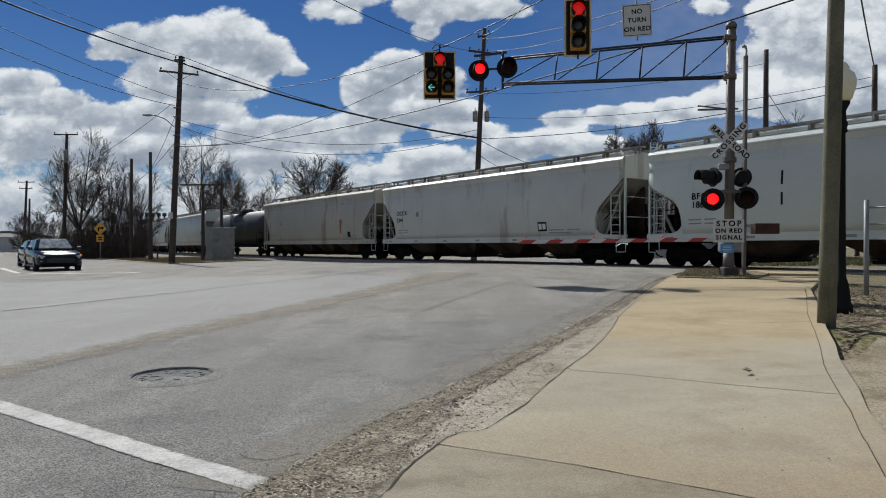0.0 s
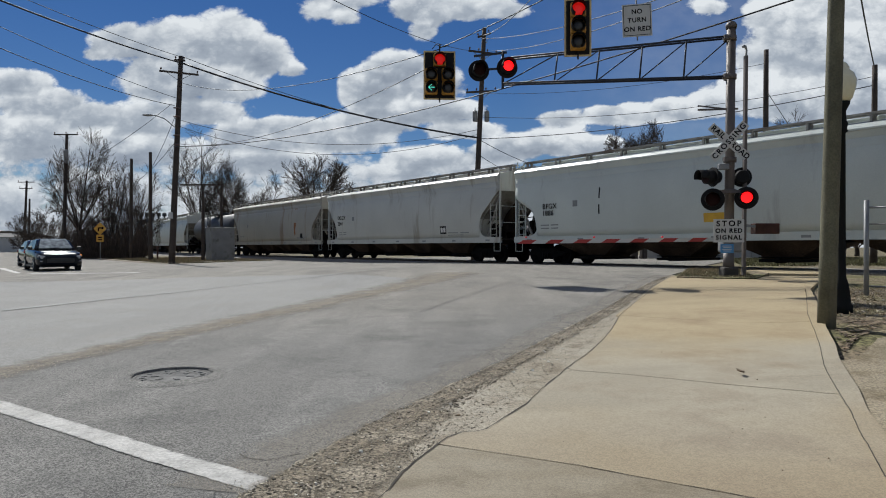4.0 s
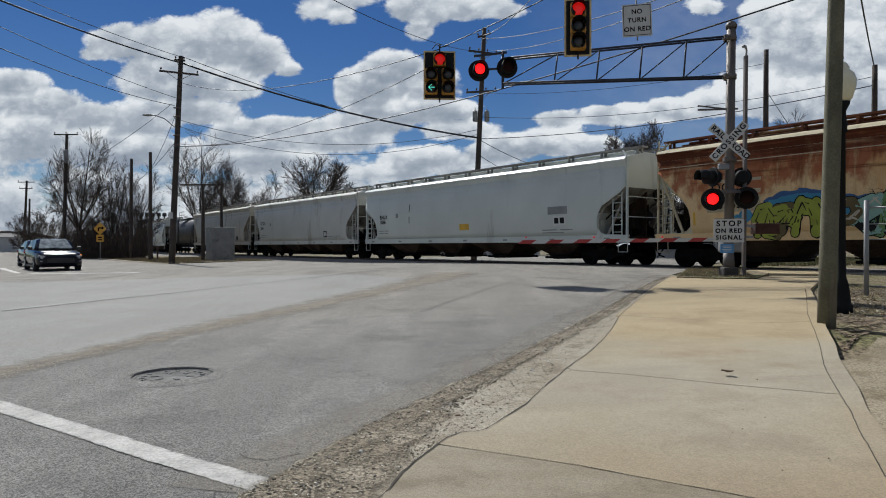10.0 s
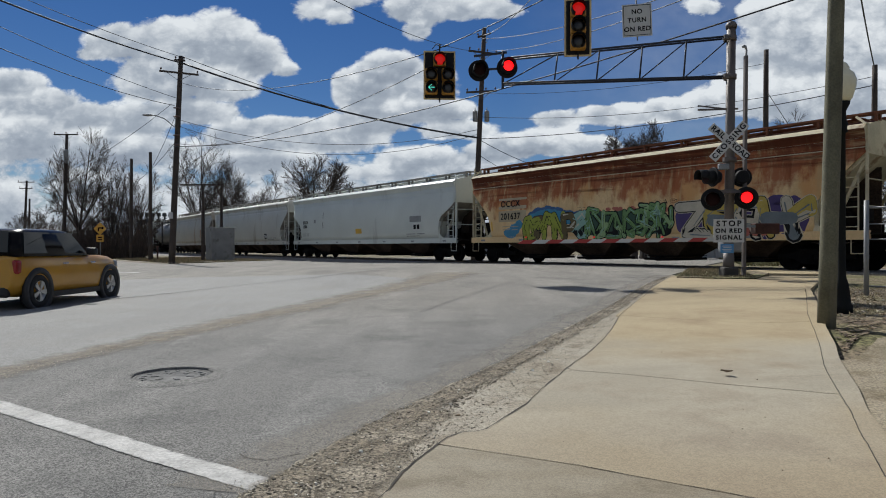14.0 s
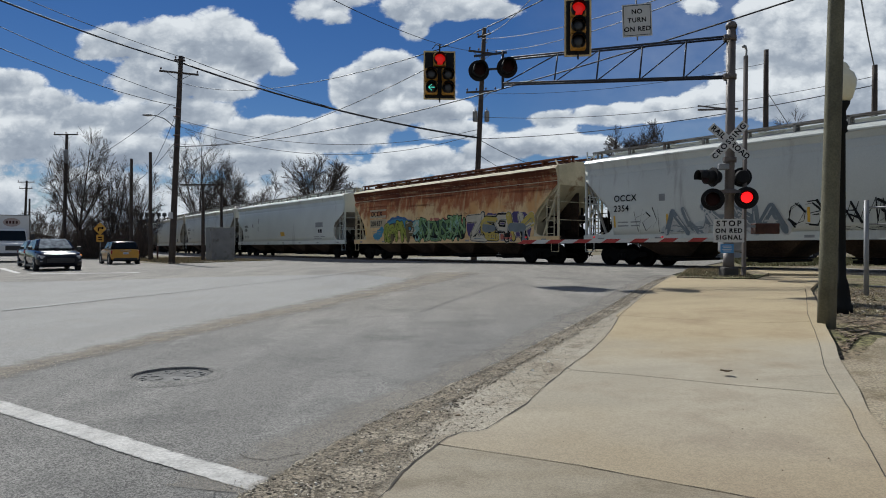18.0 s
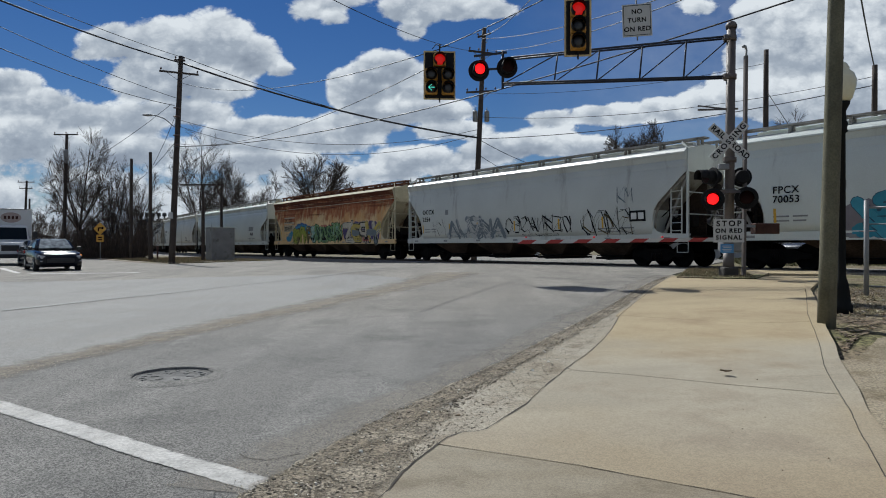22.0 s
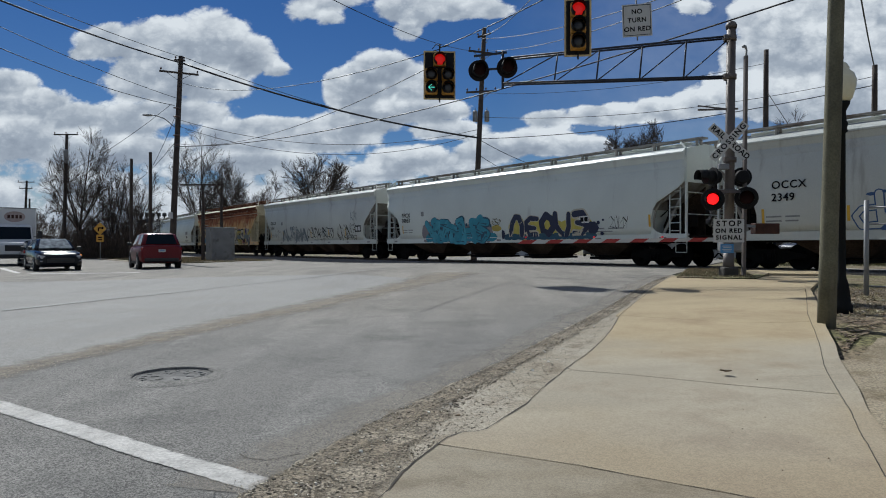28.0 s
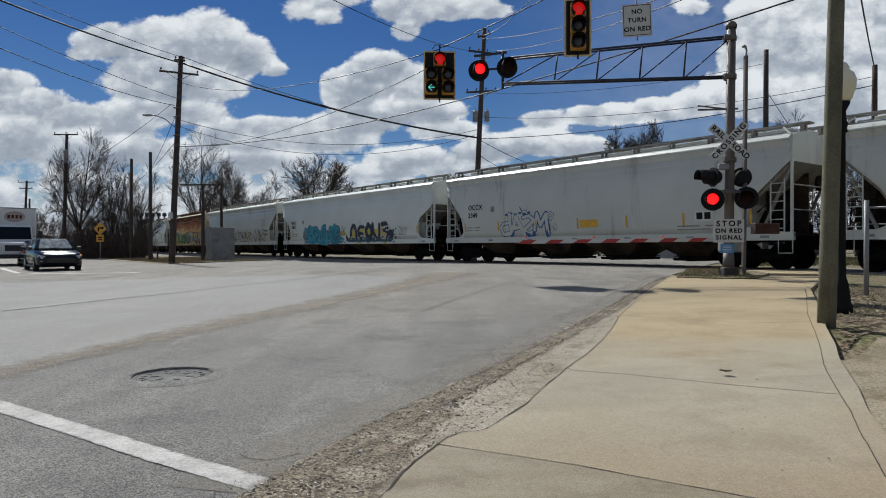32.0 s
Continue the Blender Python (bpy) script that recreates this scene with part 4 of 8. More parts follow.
grey_a = hopper(M_HOP, H1, "light grey covered hopper car with faint rust streaks")
wide_b = hopper(M_HOP2, H2, "long blue-grey covered hopper car, clean")
rusty_d = hopper(M_RUST, H1, "heavily rusted cream hopper car with bright graffiti", 4, M_REDRUST, M_ENDCREAM, M_ENDCREAM)
SMALL = [(0, 0, 0.5, 0.05), (0.62, 0, 0.45, 0.05), (0, -0.14, 0.5, 0.05), (0.62, -0.14, 0.4, 0.05)]


def marks(car, half, line1, line2, dx=1.5, z1=2.65, z2=2.06, size=0.42):
    x = half - dx - 0.14 if car is not rusty_d else 6.73
    write(line1, size, M_INK, car, x, z1, side_y(z1 + 0.15) + 0.022, spacing=1.12)
    write(line2, size, M_INK, car, x, z2, side_y(z2 + 0.15) + 0.026, spacing=1.08)


plain_k = copy_thing(grey_a, Matrix())
put_car(plain_k, 107.0)
for u in (128.7, 150.4, 172.1, 193.8, 215.5):
    put_car(copy_thing(plain_k, Matrix()), u)
cream_c = copy_thing(grey_a, Matrix())
tagged(cream_c, "cream-grey covered hopper car with an orange rust streak")
def repaint(car, m):
    for o in car.children:
        if o.material_slots and o.name.split(".")[0] in ("body", "hatch_cover", "side_sill", "corner_gusset", "corner_post", "side_ladder", "end_ladder"):
            for slot in o.material_slots:
                if slot.material in (M_HOP, M_HOP2):
                    slot.link = "OBJECT"
                    slot.material = m


repaint(cream_c, M_HOP3)
put_car(cream_c, 67.8)
put_car(tank_car(), 87.0)
grey_e, grey_g, grey_h, grey_i = (copy_thing(grey_a, Matrix()) for _ in range(4))
wide_f = copy_thing(wide_b, Matrix())
put_car(grey_a, 46.4), put_car(wide_b, 23.67), put_car(rusty_d, 0.62), put_car(grey_e, -21.35)
put_car(wide_f, -44.4), put_car(grey_g, -67.25), put_car(grey_h, -89.0), put_car(grey_i, -110.7)
repaint(grey_a, M_HOP4)
repaint(wide_f, M_HOP5)
marks(grey_a, H1, "OCCX", "2341", 1.5, 2.6, 2.2, 0.34)
marks(wide_b, H2, "BFGX", "1886", 1.7, 2.44, 2.14, 0.32)
marks(rusty_d, H1, "OCCX", "201637", 1.95)
marks(grey_e, H1, "OCCX", "2354", 1.4, 2.55, 2.15, 0.34)
marks(wide_f, H2, "FPCX", "70053", 1.55, 2.46, 2.16, 0.32)
marks(grey_g, H1, "OCCX", "2349", 1.75, 2.62, 2.22, 0.345)


def car_pose(s):
    """A car's pose with its middle at s: it spans the curve between its trucks."""
    a, _ = track(s - 7)
    b, _ = track(s + 7)
    d = (b - a)
    c = (a + b) / 2
    return Matrix.Translation((c.x, c.y, RAIL_Z)) @ Matrix.Rotation(math.atan2(d.y, d.x), 4, "Z")


def move_train():
    for car, s0 in TRAIN:
        walk(car, [(float(t), car_pose(s0 + travelled(t))) for t in range(33)])

# ---- painting and small marks on the cars' near sides ----
def lay(bm, polys, off):
    """Lays outlines (x, z) on the curved side, cut fine so that they follow it."""
    t = bmesh.new()
    for pts in polys:
        vs = [t.verts.new((x - NOSE, 0, z)) for x, z in pts]
        try:
            t.faces.new(vs)
        except ValueError:
            pass
    for k in range(14):
        z = 1.0 + 0.12 * k
        bmesh.ops.bisect_plane(t, geom=t.verts[:] + t.edges[:] + t.faces[:], plane_co=(0, 0, z), plane_no=(0, 0, 1))
    for v in t.verts:
        z = v.co.z
        v.co.y = (side_y(z) if z > 1.235 else 1.542) + off
    bmesh.ops.recalc_face_normals(t, faces=t.faces[:])
    for f in t.faces:
        if f.normal.y < 0:
            f.normal_flip()
    merge(bm, t)


def blob(rnd, x, z, rx, rz, n=16, rough=0.18):
    return [(x + rx * math.cos(2 * math.pi * i / n) * (1 + rnd.uniform(-rough, rough)), z + rz * math.sin(2 * math.pi * i / n) * (1 + rnd.uniform(-rough, rough))) for i in range(n)]


def spray(name, c):
    return shade(name, c, 0.55, 0, 0.14, 2.5, 40, 0.0)


G_BLUE, G_LIME, G_BROWN = spray("sky blue spray", (0.035, 0.20, 0.34)), spray("olive lime spray", (0.26, 0.30, 0.03)), spray("brown spray", (0.09, 0.065, 0.02))
G_MINT, G_GREEN, G_DKGREEN = spray("mint spray", (0.22, 0.38, 0.33)), spray("leaf green spray", (0.12, 0.235, 0.08)), spray("dark green spray", (0.018, 0.055, 0.035))
G_PINK, G_PURPLE, G_CREAM = spray("faded red spray", (0.36, 0.10, 0.07)), spray("deep violet spray", (0.05, 0.03, 0.13)), spray("cream spray", (0.46, 0.42, 0.33))
G_GOLD, G_GREY, G_TEAL = spray("gold spray", (0.42, 0.32, 0.06)), spray("grey-blue spray", (0.13, 0.16, 0.18)), spray("cyan spray", (0.03, 0.24, 0.33))
G_NAVY, G_MAUVE, G_YEL = spray("navy spray", (0.012, 0.018, 0.055)), spray("mauve cloud spray", (0.20, 0.18, 0.20)), spray("yellow spray", (0.50, 0.42, 0.08))
G_INKBLUE, G_PALE, G_DKBLUE = spray("marker blue", (0.035, 0.085, 0.22)), spray("pale grey spray", (0.42, 0.42, 0.40)), spray("dark teal spray", (0.02, 0.075, 0.12))

# letter-like shapes in a unit square, as lines to be drawn with a fat cap
FORMS = {
    "tent": [[(0.05, 0.0), (0.45, 1.0), (0.95, 0.0)], [(0.28, 0.36), (0.74, 0.36)]],
    "arch": [[(0.08, 0.0), (0.04, 0.5), (0.25, 0.92), (0.6, 0.98), (0.82, 0.62), (0.98, 0.0)]],
    "comb": [[(0.92, 0.95), (0.35, 0.98), (0.12, 0.7), (0.14, 0.25), (0.4, 0.04), (0.98, 0.1)], [(0.2, 0.52), (0.78, 0.56)]],
    "ring": [[(0.5, 1.0), (0.16, 0.78), (0.1, 0.35), (0.42, 0.02), (0.82, 0.2), (0.9, 0.65), (0.5, 1.0)]],
    "zig": [[(0.05, 0.92), (0.95, 0.96), (0.12, 0.08), (1.0, 0.04)]],
    "flag": [[(0.2, 0.0), (0.14, 0.95), (0.75, 0.98), (0.92, 0.68), (0.7, 0.42), (0.28, 0.42)]],
    "gate": [[(0.12, 0.0), (0.2, 1.0)], [(0.82, 0.0), (0.84, 1.0)], [(0.18, 0.5), (0.86, 0.54)]],
    "snake": [[(0.92, 0.9), (0.45, 1.0), (0.14, 0.76), (0.5, 0.52), (0.86, 0.28), (0.5, 0.0), (0.06, 0.12)]],
    "fork": [[(0.14, 0.0), (0.2, 1.0)], [(0.92, 1.0), (0.26, 0.48), (0.98, 0.0)]],
    "peak": [[(0.04, 0.0), (0.16, 1.0), (0.5, 0.42), (0.84, 1.0), (0.96, 0.0)]],
    "bolt": [[(0.1, 0.0), (0.16, 1.0), (0.82, 0.06), (0.9, 1.0)]],
}


def wall_y(z):
    return side_y(z) if z > 1.235 else 1.542


def cap_line(bm, path, w0, w1, off, slant=0.0, step=0.13):
    """A painted line along path (x, z), w0 to w1 half wide; with slant it thins like a broad nib."""
    pts = []
    for a, b in zip(path, path[1:]):
        k = max(1, int(math.hypot(b[0] - a[0], b[1] - a[1]) / step))
        pts += [(a[0] + (b[0] - a[0]) * i / k, a[1] + (b[1] - a[1]) * i / k) for i in range(k)]
    pts.append(path[-1])
    n = len(pts) - 1
    for i, (a, b) in enumerate(zip(pts, pts[1:])):
        wa, wb = w0 + (w1 - w0) * i / n, w0 + (w1 - w0) * (i + 1) / n
        ang = math.atan2(b[1] - a[1], b[0] - a[0])
        if slant:
            k = 1 - slant * abs(math.sin(ang - 0.8))
            wa, wb = wa * k, wb * k
        vs = []
        for c, w, s0 in ((a, wa, math.pi / 2), (b, wb, -math.pi / 2)):
            for j in range(5):
                t = ang + s0 + math.pi * j / 4
                x, z = c[0] + w * math.cos(t), c[1] + w * math.sin(t)
                vs.append(bm.verts.new((x - NOSE, wall_y(z) + off + 0.00009 * ((i * 7 + len(path)) % 23), z)))
        f = bm.faces.new(vs)
        f.normal_update()
        if f.normal.y < 0:
            f.normal_flip()


def place_form(form, x, cell, z0, z1, rnd, wob=0.05, pack=1.16):
    """The lines of a form set into a cell that runs from x along cell."""
    out = []
    lean, flip, turn = rnd.uniform(-0.16, 0.16), rnd.random() < 0.55, rnd.random() < 0.4
    top, foot = rnd.uniform(0.92, 1.04), rnd.uniform(-0.03, 0.06)
    for path in FORMS[form]:
        bent = [(1 - u if flip else u, 1 - v if turn else v) for u, v in path]
        out.append([(x + cell * (0.5 + pack * (u - 0.5 + lean * (v - 0.5)) + rnd.uniform(-wob, wob)), z0 + (z1 - z0) * (foot + (top - foot) * v + rnd.uniform(-wob, wob) * 0.6)) for u, v in bent])
    return out


def mural(car, x0, x1, z0, z1, forms, fills, line, seed, fat=0.15, edge=0.035, rim=None, rim_w=0.07, shine=None, spurs=0, off=0.008, crease=None, pack=1.16):
    """A row of fat painted shapes: rim, dark outline, fill, shine and creases, one layer over the other."""
    rnd = random.Random(seed)
    g = new("graffiti")
    g.parent = car
    cell = (x1 - x0) / len(forms)
    lines = []
    for k, f in enumerate(forms):
        lines += [(p, k) for p in place_form(f, x0 + cell * k, cell, z0, z1, rnd, 0.05, pack)]
    for _ in range(spurs):
        p, k = rnd.choice(lines)
        a = rnd.choice(p)
        lines.append(([a, (a[0] + abs(cell) * rnd.uniform(-0.6, 0.6), min(z1 + 0.1, max(z0, a[1] + rnd.uniform(-0.35, 0.45)))), (a[0] + abs(cell) * rnd.uniform(-0.8, 0.8), min(z1 + 0.16, max(z0, a[1] + rnd.uniform(-0.3, 0.6))))], k))
    layers = []
    if rim:
        layers.append(("rim", rim, rim_w + edge, off, None))
    if line:
        layers.append(("outline", line, edge, off + 0.003, None))
    for i, m in enumerate(fills):
        layers.append(("fill", m, 0.0, off + 0.006 + 0.0022 * i, i))
    for nm, m, grow, o, pick in layers:
        bm = bmesh.new()
        rr = random.Random(seed + 7)
        for p, k in lines:
            w0, w1 = fat * rr.uniform(0.8, 1.2), fat * rr.uniform(0.55, 1.1)
            if pick is None or (k * 3 + int(10 * rr.random())) % len(fills) == pick:
                cap_line(bm, p, w0 + grow, w1 + grow, o)
        tagged(part(nm, bm, m, g), kind="stuff")
    for nm, m, scale in (("shine", shine, 0.26), ("crease", crease, 0.14)):
        if m:
            bm = bmesh.new()
            for p, k in lines:
                for a, b in zip(p, p[1:]):
                    if rnd.random() < (0.6 if nm == "shine" else 0.85):
                        dx, dz = rnd.uniform(-0.4, 0.4) * fat, rnd.uniform(0.1, 0.6) * fat * (1 if nm == "shine" else -1)
                        u, v = rnd.uniform(0, 0.3), rnd.uniform(0.6, 1.0)
                        cap_line(bm, [(a[0] + (b[0] - a[0]) * u + dx, a[1] + (b[1] - a[1]) * u + dz), (a[0] + (b[0] - a[0]) * v + dx, a[1] + (b[1] - a[1]) * v + dz)], fat * scale, fat * scale * 0.4, off + 0.014)
            tagged(part(nm, bm, m, g), kind="stuff")
    return g


def haze(car, spots, material, seed, name, label="", off=0.003):
    """A cloud of sprayed spots (x, z, rx, rz)."""
    rnd = random.Random(seed)
    bm = bmesh.new()
    for k, (x, z, rx, rz) in enumerate(spots):
        lay(bm, [blob(rnd, x, z, rx, rz, 20, 0.10)], off + 0.0003 * (k % 9))
    tagged(part(name, bm, material, car, label), kind="stuff")


def scratch(car, x0, x1, z0, z1, forms, material, seed, w=0.03, off=0.011, copies=1, name="tag_line"):
    """Thin quick letters drawn with a broad nib."""
    rnd = random.Random(seed)
    bm = bmesh.new()
    cell = (x1 - x0) / len(forms)
    for k, f in enumerate(forms):
        for _ in range(copies):
            for p in place_form(f, x0 + cell * k, cell, z0, z1, rnd, 0.17, 1.1):
                cap_line(bm, p, w * rnd.uniform(0.7, 1.4), w * rnd.uniform(0.2, 0.8), off, 0.85, 0.1)
    tagged(part(name, bm, material, car), kind="stuff")


# rusted car: four pieces side by side, with a blue and a red cloud above
rnd = random.Random(2)
haze(rusty_d, [(4.75 - 0.30 * k, 2.12 + 0.16 * math.sin(0.55 * k) + 0.04 * (k % 2), 0.40, 0.27) for k in range(10)], spray("deep blue spray", (0.025, 0.085, 0.22)), 3, "blue_edge", "deep blue spray edge")
haze(rusty_d, [(4.7 - 0.29 * k, 2.05 + 0.15 * math.sin(0.55 * k), 0.36, 0.24) for k in range(10)] + [(6.35, 1.40, 0.42, 0.24), (6.0, 1.6, 0.34, 0.25), (5.7, 1.8, 0.25, 0.2)], G_BLUE, 4, "blue_haze", "sky blue spray cloud", 0.0062)
haze(rusty_d, [(1.55 - 0.17 * k + rnd.uniform(-0.1, 0.1), 2.12 + rnd.uniform(-0.03, 0.17), rnd.uniform(0.07, 0.16), rnd.uniform(0.05, 0.10)) for k in range(24)], G_PINK, 5, "red_haze", "faded red spray dabs")
haze(rusty_d, [(2.0 - 0.3 * k, 1.7, 0.35, 0.5) for k in range(14)], G_DKGREEN, 6, "green_ground", "dark green spray ground", 0.0035)
mural(rusty_d, 5.35, 2.9, 1.16, 2.12, ("arch", "flag", "arch", "bolt"), [G_LIME, G_BROWN, G_LIME], M_INK, 11, 0.15, 0.03, None, 0, None, 7, 0.009, M_INK)
mural(rusty_d, 3.0, 1.65, 1.2, 2.16, ("flag", "snake"), [G_MINT, G_BROWN], M_INK, 12, 0.14, 0.026, None, 0, G_CREAM, 4, 0.010)
mural(rusty_d, 1.75, -2.35, 1.16, 2.2, ("tent", "fork", "zig", "bolt", "snake", "comb", "fork", "arch"), [G_GREEN, G_GREEN, spray("pale green spray", (0.24, 0.36, 0.17))], M_INK, 13, 0.085, 0.034, None, 0, G_MINT, 24, 0.008, M_INK)
haze(rusty_d, [(-2.95 - 0.32 * k, 1.70 + 0.07 * math.sin(1.3 * k), 0.42, 0.60) for k in range(13)] + [(-3.0 - 0.46 * k, 2.20 + 0.06 * (k % 2), 0.30, 0.17) for k in range(9)], G_PURPLE, 7, "violet_ground", "deep violet spray ground", 0.0035)
mural(rusty_d, -2.8, -6.75, 1.18, 2.22, ("zig", "comb", "flag", "gate"), [G_CREAM, G_GOLD, G_GREY], M_INK, 14, 0.19, 0.034, G_CREAM, 0.026, None, 5, 0.009, G_GREY)
haze(rusty_d, [(-5.2 - 0.3 * k, 1.25, 0.14, 0.14) for k in range(3)], G_PINK, 8, "red_dabs", "", 0.026)
scratch(rusty_d, 2.1, 1.2, 2.24, 2.44, ("comb", "snake", "tent", "bolt"), M_INK, 66, 0.014)
scratch(rusty_d, -1.7, -2.6, 2.36, 2.52, ("zig", "arch", "bolt", "comb"), M_INK, 67, 0.014)
# grey car with worn dark tags
G_WORN = spray("worn slate spray", (0.16, 0.19, 0.205))
haze(grey_e, [(5.2 - 0.33 * k, 1.38 + 0.1 * (k % 3), 0.26, 0.18) for k in range(14)], spray("faded grey haze", (0.40, 0.43, 0.42)), 20, "grey_haze", "faded grey spray haze", 0.003)
mural(grey_e, 5.3, 0.9, 1.28, 2.06, ("tent", "arch", "tent", "fork", "tent"), [G_WORN, G_PALE, G_GREY], G_PALE, 21, 0.13, 0.03, None, 0, G_PALE, 10, 0.007, G_WORN)
scratch(grey_e, 5.4, 0.9, 1.26, 1.5, ("snake", "zig", "comb", "arch", "snake", "ring", "zig", "comb"), G_GREY, 22, 0.03, 0.021)
scratch(grey_e, 0.8, -3.3, 1.42, 2.12, ("ring", "comb", "snake", "tent", "bolt", "fork", "zig", "arch"), M_INK, 23, 0.052, 0.011, 2)
scratch(grey_e, 6.7, 5.5, 1.4, 2.15, ("tent", "snake", "fork"), M_INK, 24, 0.022)
scratch(grey_e, -3.9, -6.5, 1.25, 2.3, ("ring", "arch", "bolt", "snake"), M_INK, 25, 0.036, 0.011, 2)
scratch(grey_e, -3.9, -6.5, 1.3, 2.0, ("arch", "ring", "arch"), G_BROWN, 26, 0.05, 0.010)
scratch(grey_e, -5.7, -6.5, 2.5, 3.1, ("fork", "peak"), G_GREY, 27, 0.025, 0.011, 2)
scratch(grey_e, -0.2, -2.6, 1.24, 1.36, ("zig", "comb", "bolt", "snake", "zig", "comb"), M_INK, 29, 0.014)
# long car: blue block shapes on a mauve cloud, navy shapes on yellow
haze(wide_f, [(6.2 - 0.40 * k, 1.52 + 0.10 * math.sin(1.9 * k), 0.42, 0.50) for k in range(14)], G_MAUVE, 30, "mauve_ground", "mauve spray cloud", 0.003)
haze(wide_f, [(5.9 - 0.40 * k, 1.24, 0.40, 0.22) for k in range(14)], G_TEAL, 31, "teal_ground", "", 0.006)
mural(wide_f, 6.0, 0.95, 1.12, 2.0, ("tent", "bolt", "tent", "gate", "snake"), [G_TEAL, spray("pale cyan spray", (0.05, 0.30, 0.40)), G_TEAL], G_DKBLUE, 32, 0.22, 0.022, None, 0, None, 6, 0.010, G_DKBLUE)
haze(wide_f, [(5.9 - 0.37 * k, 1.3 + 0.62 * rnd.random(), 0.07, 0.085) for k in range(15)], G_DKBLUE, 33, "dark_spots", "", 0.030)
haze(wide_f, [(0.32, 1.66, 0.34, 0.16)], G_GOLD, 34, "gold_block", "", 0.004)
scratch(wide_f, 0.62, 0.0, 1.82, 2.1, ("comb", "snake", "comb"), G_BROWN, 35, 0.04)
haze(wide_f, [(-0.9 - 0.40 * k, 1.55 + 0.2 * math.sin(2.3 * k), 0.36, 0.42) for k in range(12)], G_YEL, 36, "yellow_ground", "yellow spray ground", 0.003)
mural(wide_f, -0.6, -5.5, 1.26, 2.16, ("arch", "comb", "ring", "arch", "comb"), [G_NAVY, G_NAVY], G_CREAM, 37, 0.15, 0.03, None, 0, None, 0, 0.007, None, 0.86)
haze(wide_f, [(-0.5 - 0.45 * k, 1.22, 0.36, 0.15) for k in range(12)], G_DKBLUE, 38, "navy_base", "", 0.020)
haze(wide_f, [(-0.15, 1.35, 0.12, 0.22), (-5.65, 1.55, 0.3, 0.26), (-5.95, 1.75, 0.08, 0.08), (-6.1, 1.3, 0.1, 0.07), (-6.2, 1.85, 0.06, 0.05)], G_NAVY, 39, "navy_drops", "", 0.022)
scratch(wide_f, -6.5, -7.4, 1.5, 1.95, ("snake", "ring", "bolt", "fork"), M_INK, 40, 0.028)
# hollow blue letters on the next grey car
mural(grey_g, 4.85, 1.75, 1.30, 2.25, ("flag", "tent", "snake", "peak"), [M_HOP], G_INKBLUE, 41, 0.10, 0.038, None, 0, None, 0, 0.006)
haze(grey_g, [(4.4 - 0.3 * k, 2.28 + 0.05 * (k % 2), 0.12, 0.05) for k in range(6)], G_INKBLUE, 42, "blue_crown", "", 0.004)
scratch(grey_g, 3.5, 2.9, 2.15, 2.62, ("tent",), G_INKBLUE, 43, 0.045)
scratch(grey_g, 1.85, 1.15, 1.45, 1.85, ("zig", "gate", "ring"), G_INKBLUE, 44, 0.024)
mural(grey_g, 1.75, 1.4, 2.0, 2.3, ("ring",), [M_HOP], G_INKBLUE, 45, 0.04, 0.03, None, 0, None, 0, 0.006)


def patch(car, x, z, w, h, material, name="placard", frame_=None):
    bm = bmesh.new()
    lay(bm, [[(x - w / 2, z - h / 2), (x + w / 2, z - h / 2), (x + w / 2, z + h / 2), (x - w / 2, z + h / 2)]], 0.014)
    p = part(name, bm, material, car)
    if frame_:
        bm = bmesh.new()
        lay(bm, [[(x + dx * w - w * 0.17, z - h * 0.3), (x + dx * w + w * 0.17, z - h * 0.3), (x + dx * w + w * 0.17, z + h * 0.3), (x + dx * w - w * 0.17, z + h * 0.3)] for dx in (-0.22, 0.22)], 0.018)
        part("print", bm, frame_, p)
    return p


patch(grey_a, -4.35, 1.66, 0.55, 0.42, M_INK, "placard", M_SIGN_IN)
patch(wide_b, 0.2, 1.78, 0.78, 0.32, M_YELLOW)
patch(wide_b, -6.4, 1.9, 0.75, 0.42, M_SIGN_IN, "placard", M_INK)
patch(wide_b, -6.3, 2.35, 1.15, 0.34, M_FADE)
patch(wide_f, -5.2, 1.9, 0.5, 0.3, M_SIGN_IN, "placard", M_INK)
patch(grey_g, -0.6, 1.72, 0.95, 0.32, M_YELLOW)
patch(grey_g, -5.8, 1.85, 0.7, 0.4, M_SIGN_IN, "placard", M_INK)
patch(grey_e, -6.7, 1.95, 0.75, 0.42, M_INK, "placard", M_SIGN_IN)
patch(cream_c, -5.6, 1.6, 0.4, 0.35, M_INK)
for car, half in ((grey_a, H1), (grey_e, H1), (grey_g, H1), (grey_h, H1), (rusty_d, H1), (wide_b, H2), (wide_f, H2), (cream_c, H1)):
    bars(car, SMALL, half - 1.69 if car is not rusty_d else 6.65, 1.72, M_FADE if car is not rusty_d else M_PANEL)
    bars(car, [(0, 0, 0.9, 0.05), (1.1, 0, 0.7, 0.05), (0, -0.12, 1.3, 0.04)], -half * 0.55, 1.5)
    if car is not rusty_d:
        bars(car, [(0, 0, 0.26, 0.26)], half - 3.6, 2.6, M_FADE)
    if car is grey_h:
        for x in (half - 1.3, -half + 1.75):
            patch(car, x, 1.75, 0.12, 0.75, M_YELLOW, "reflector")
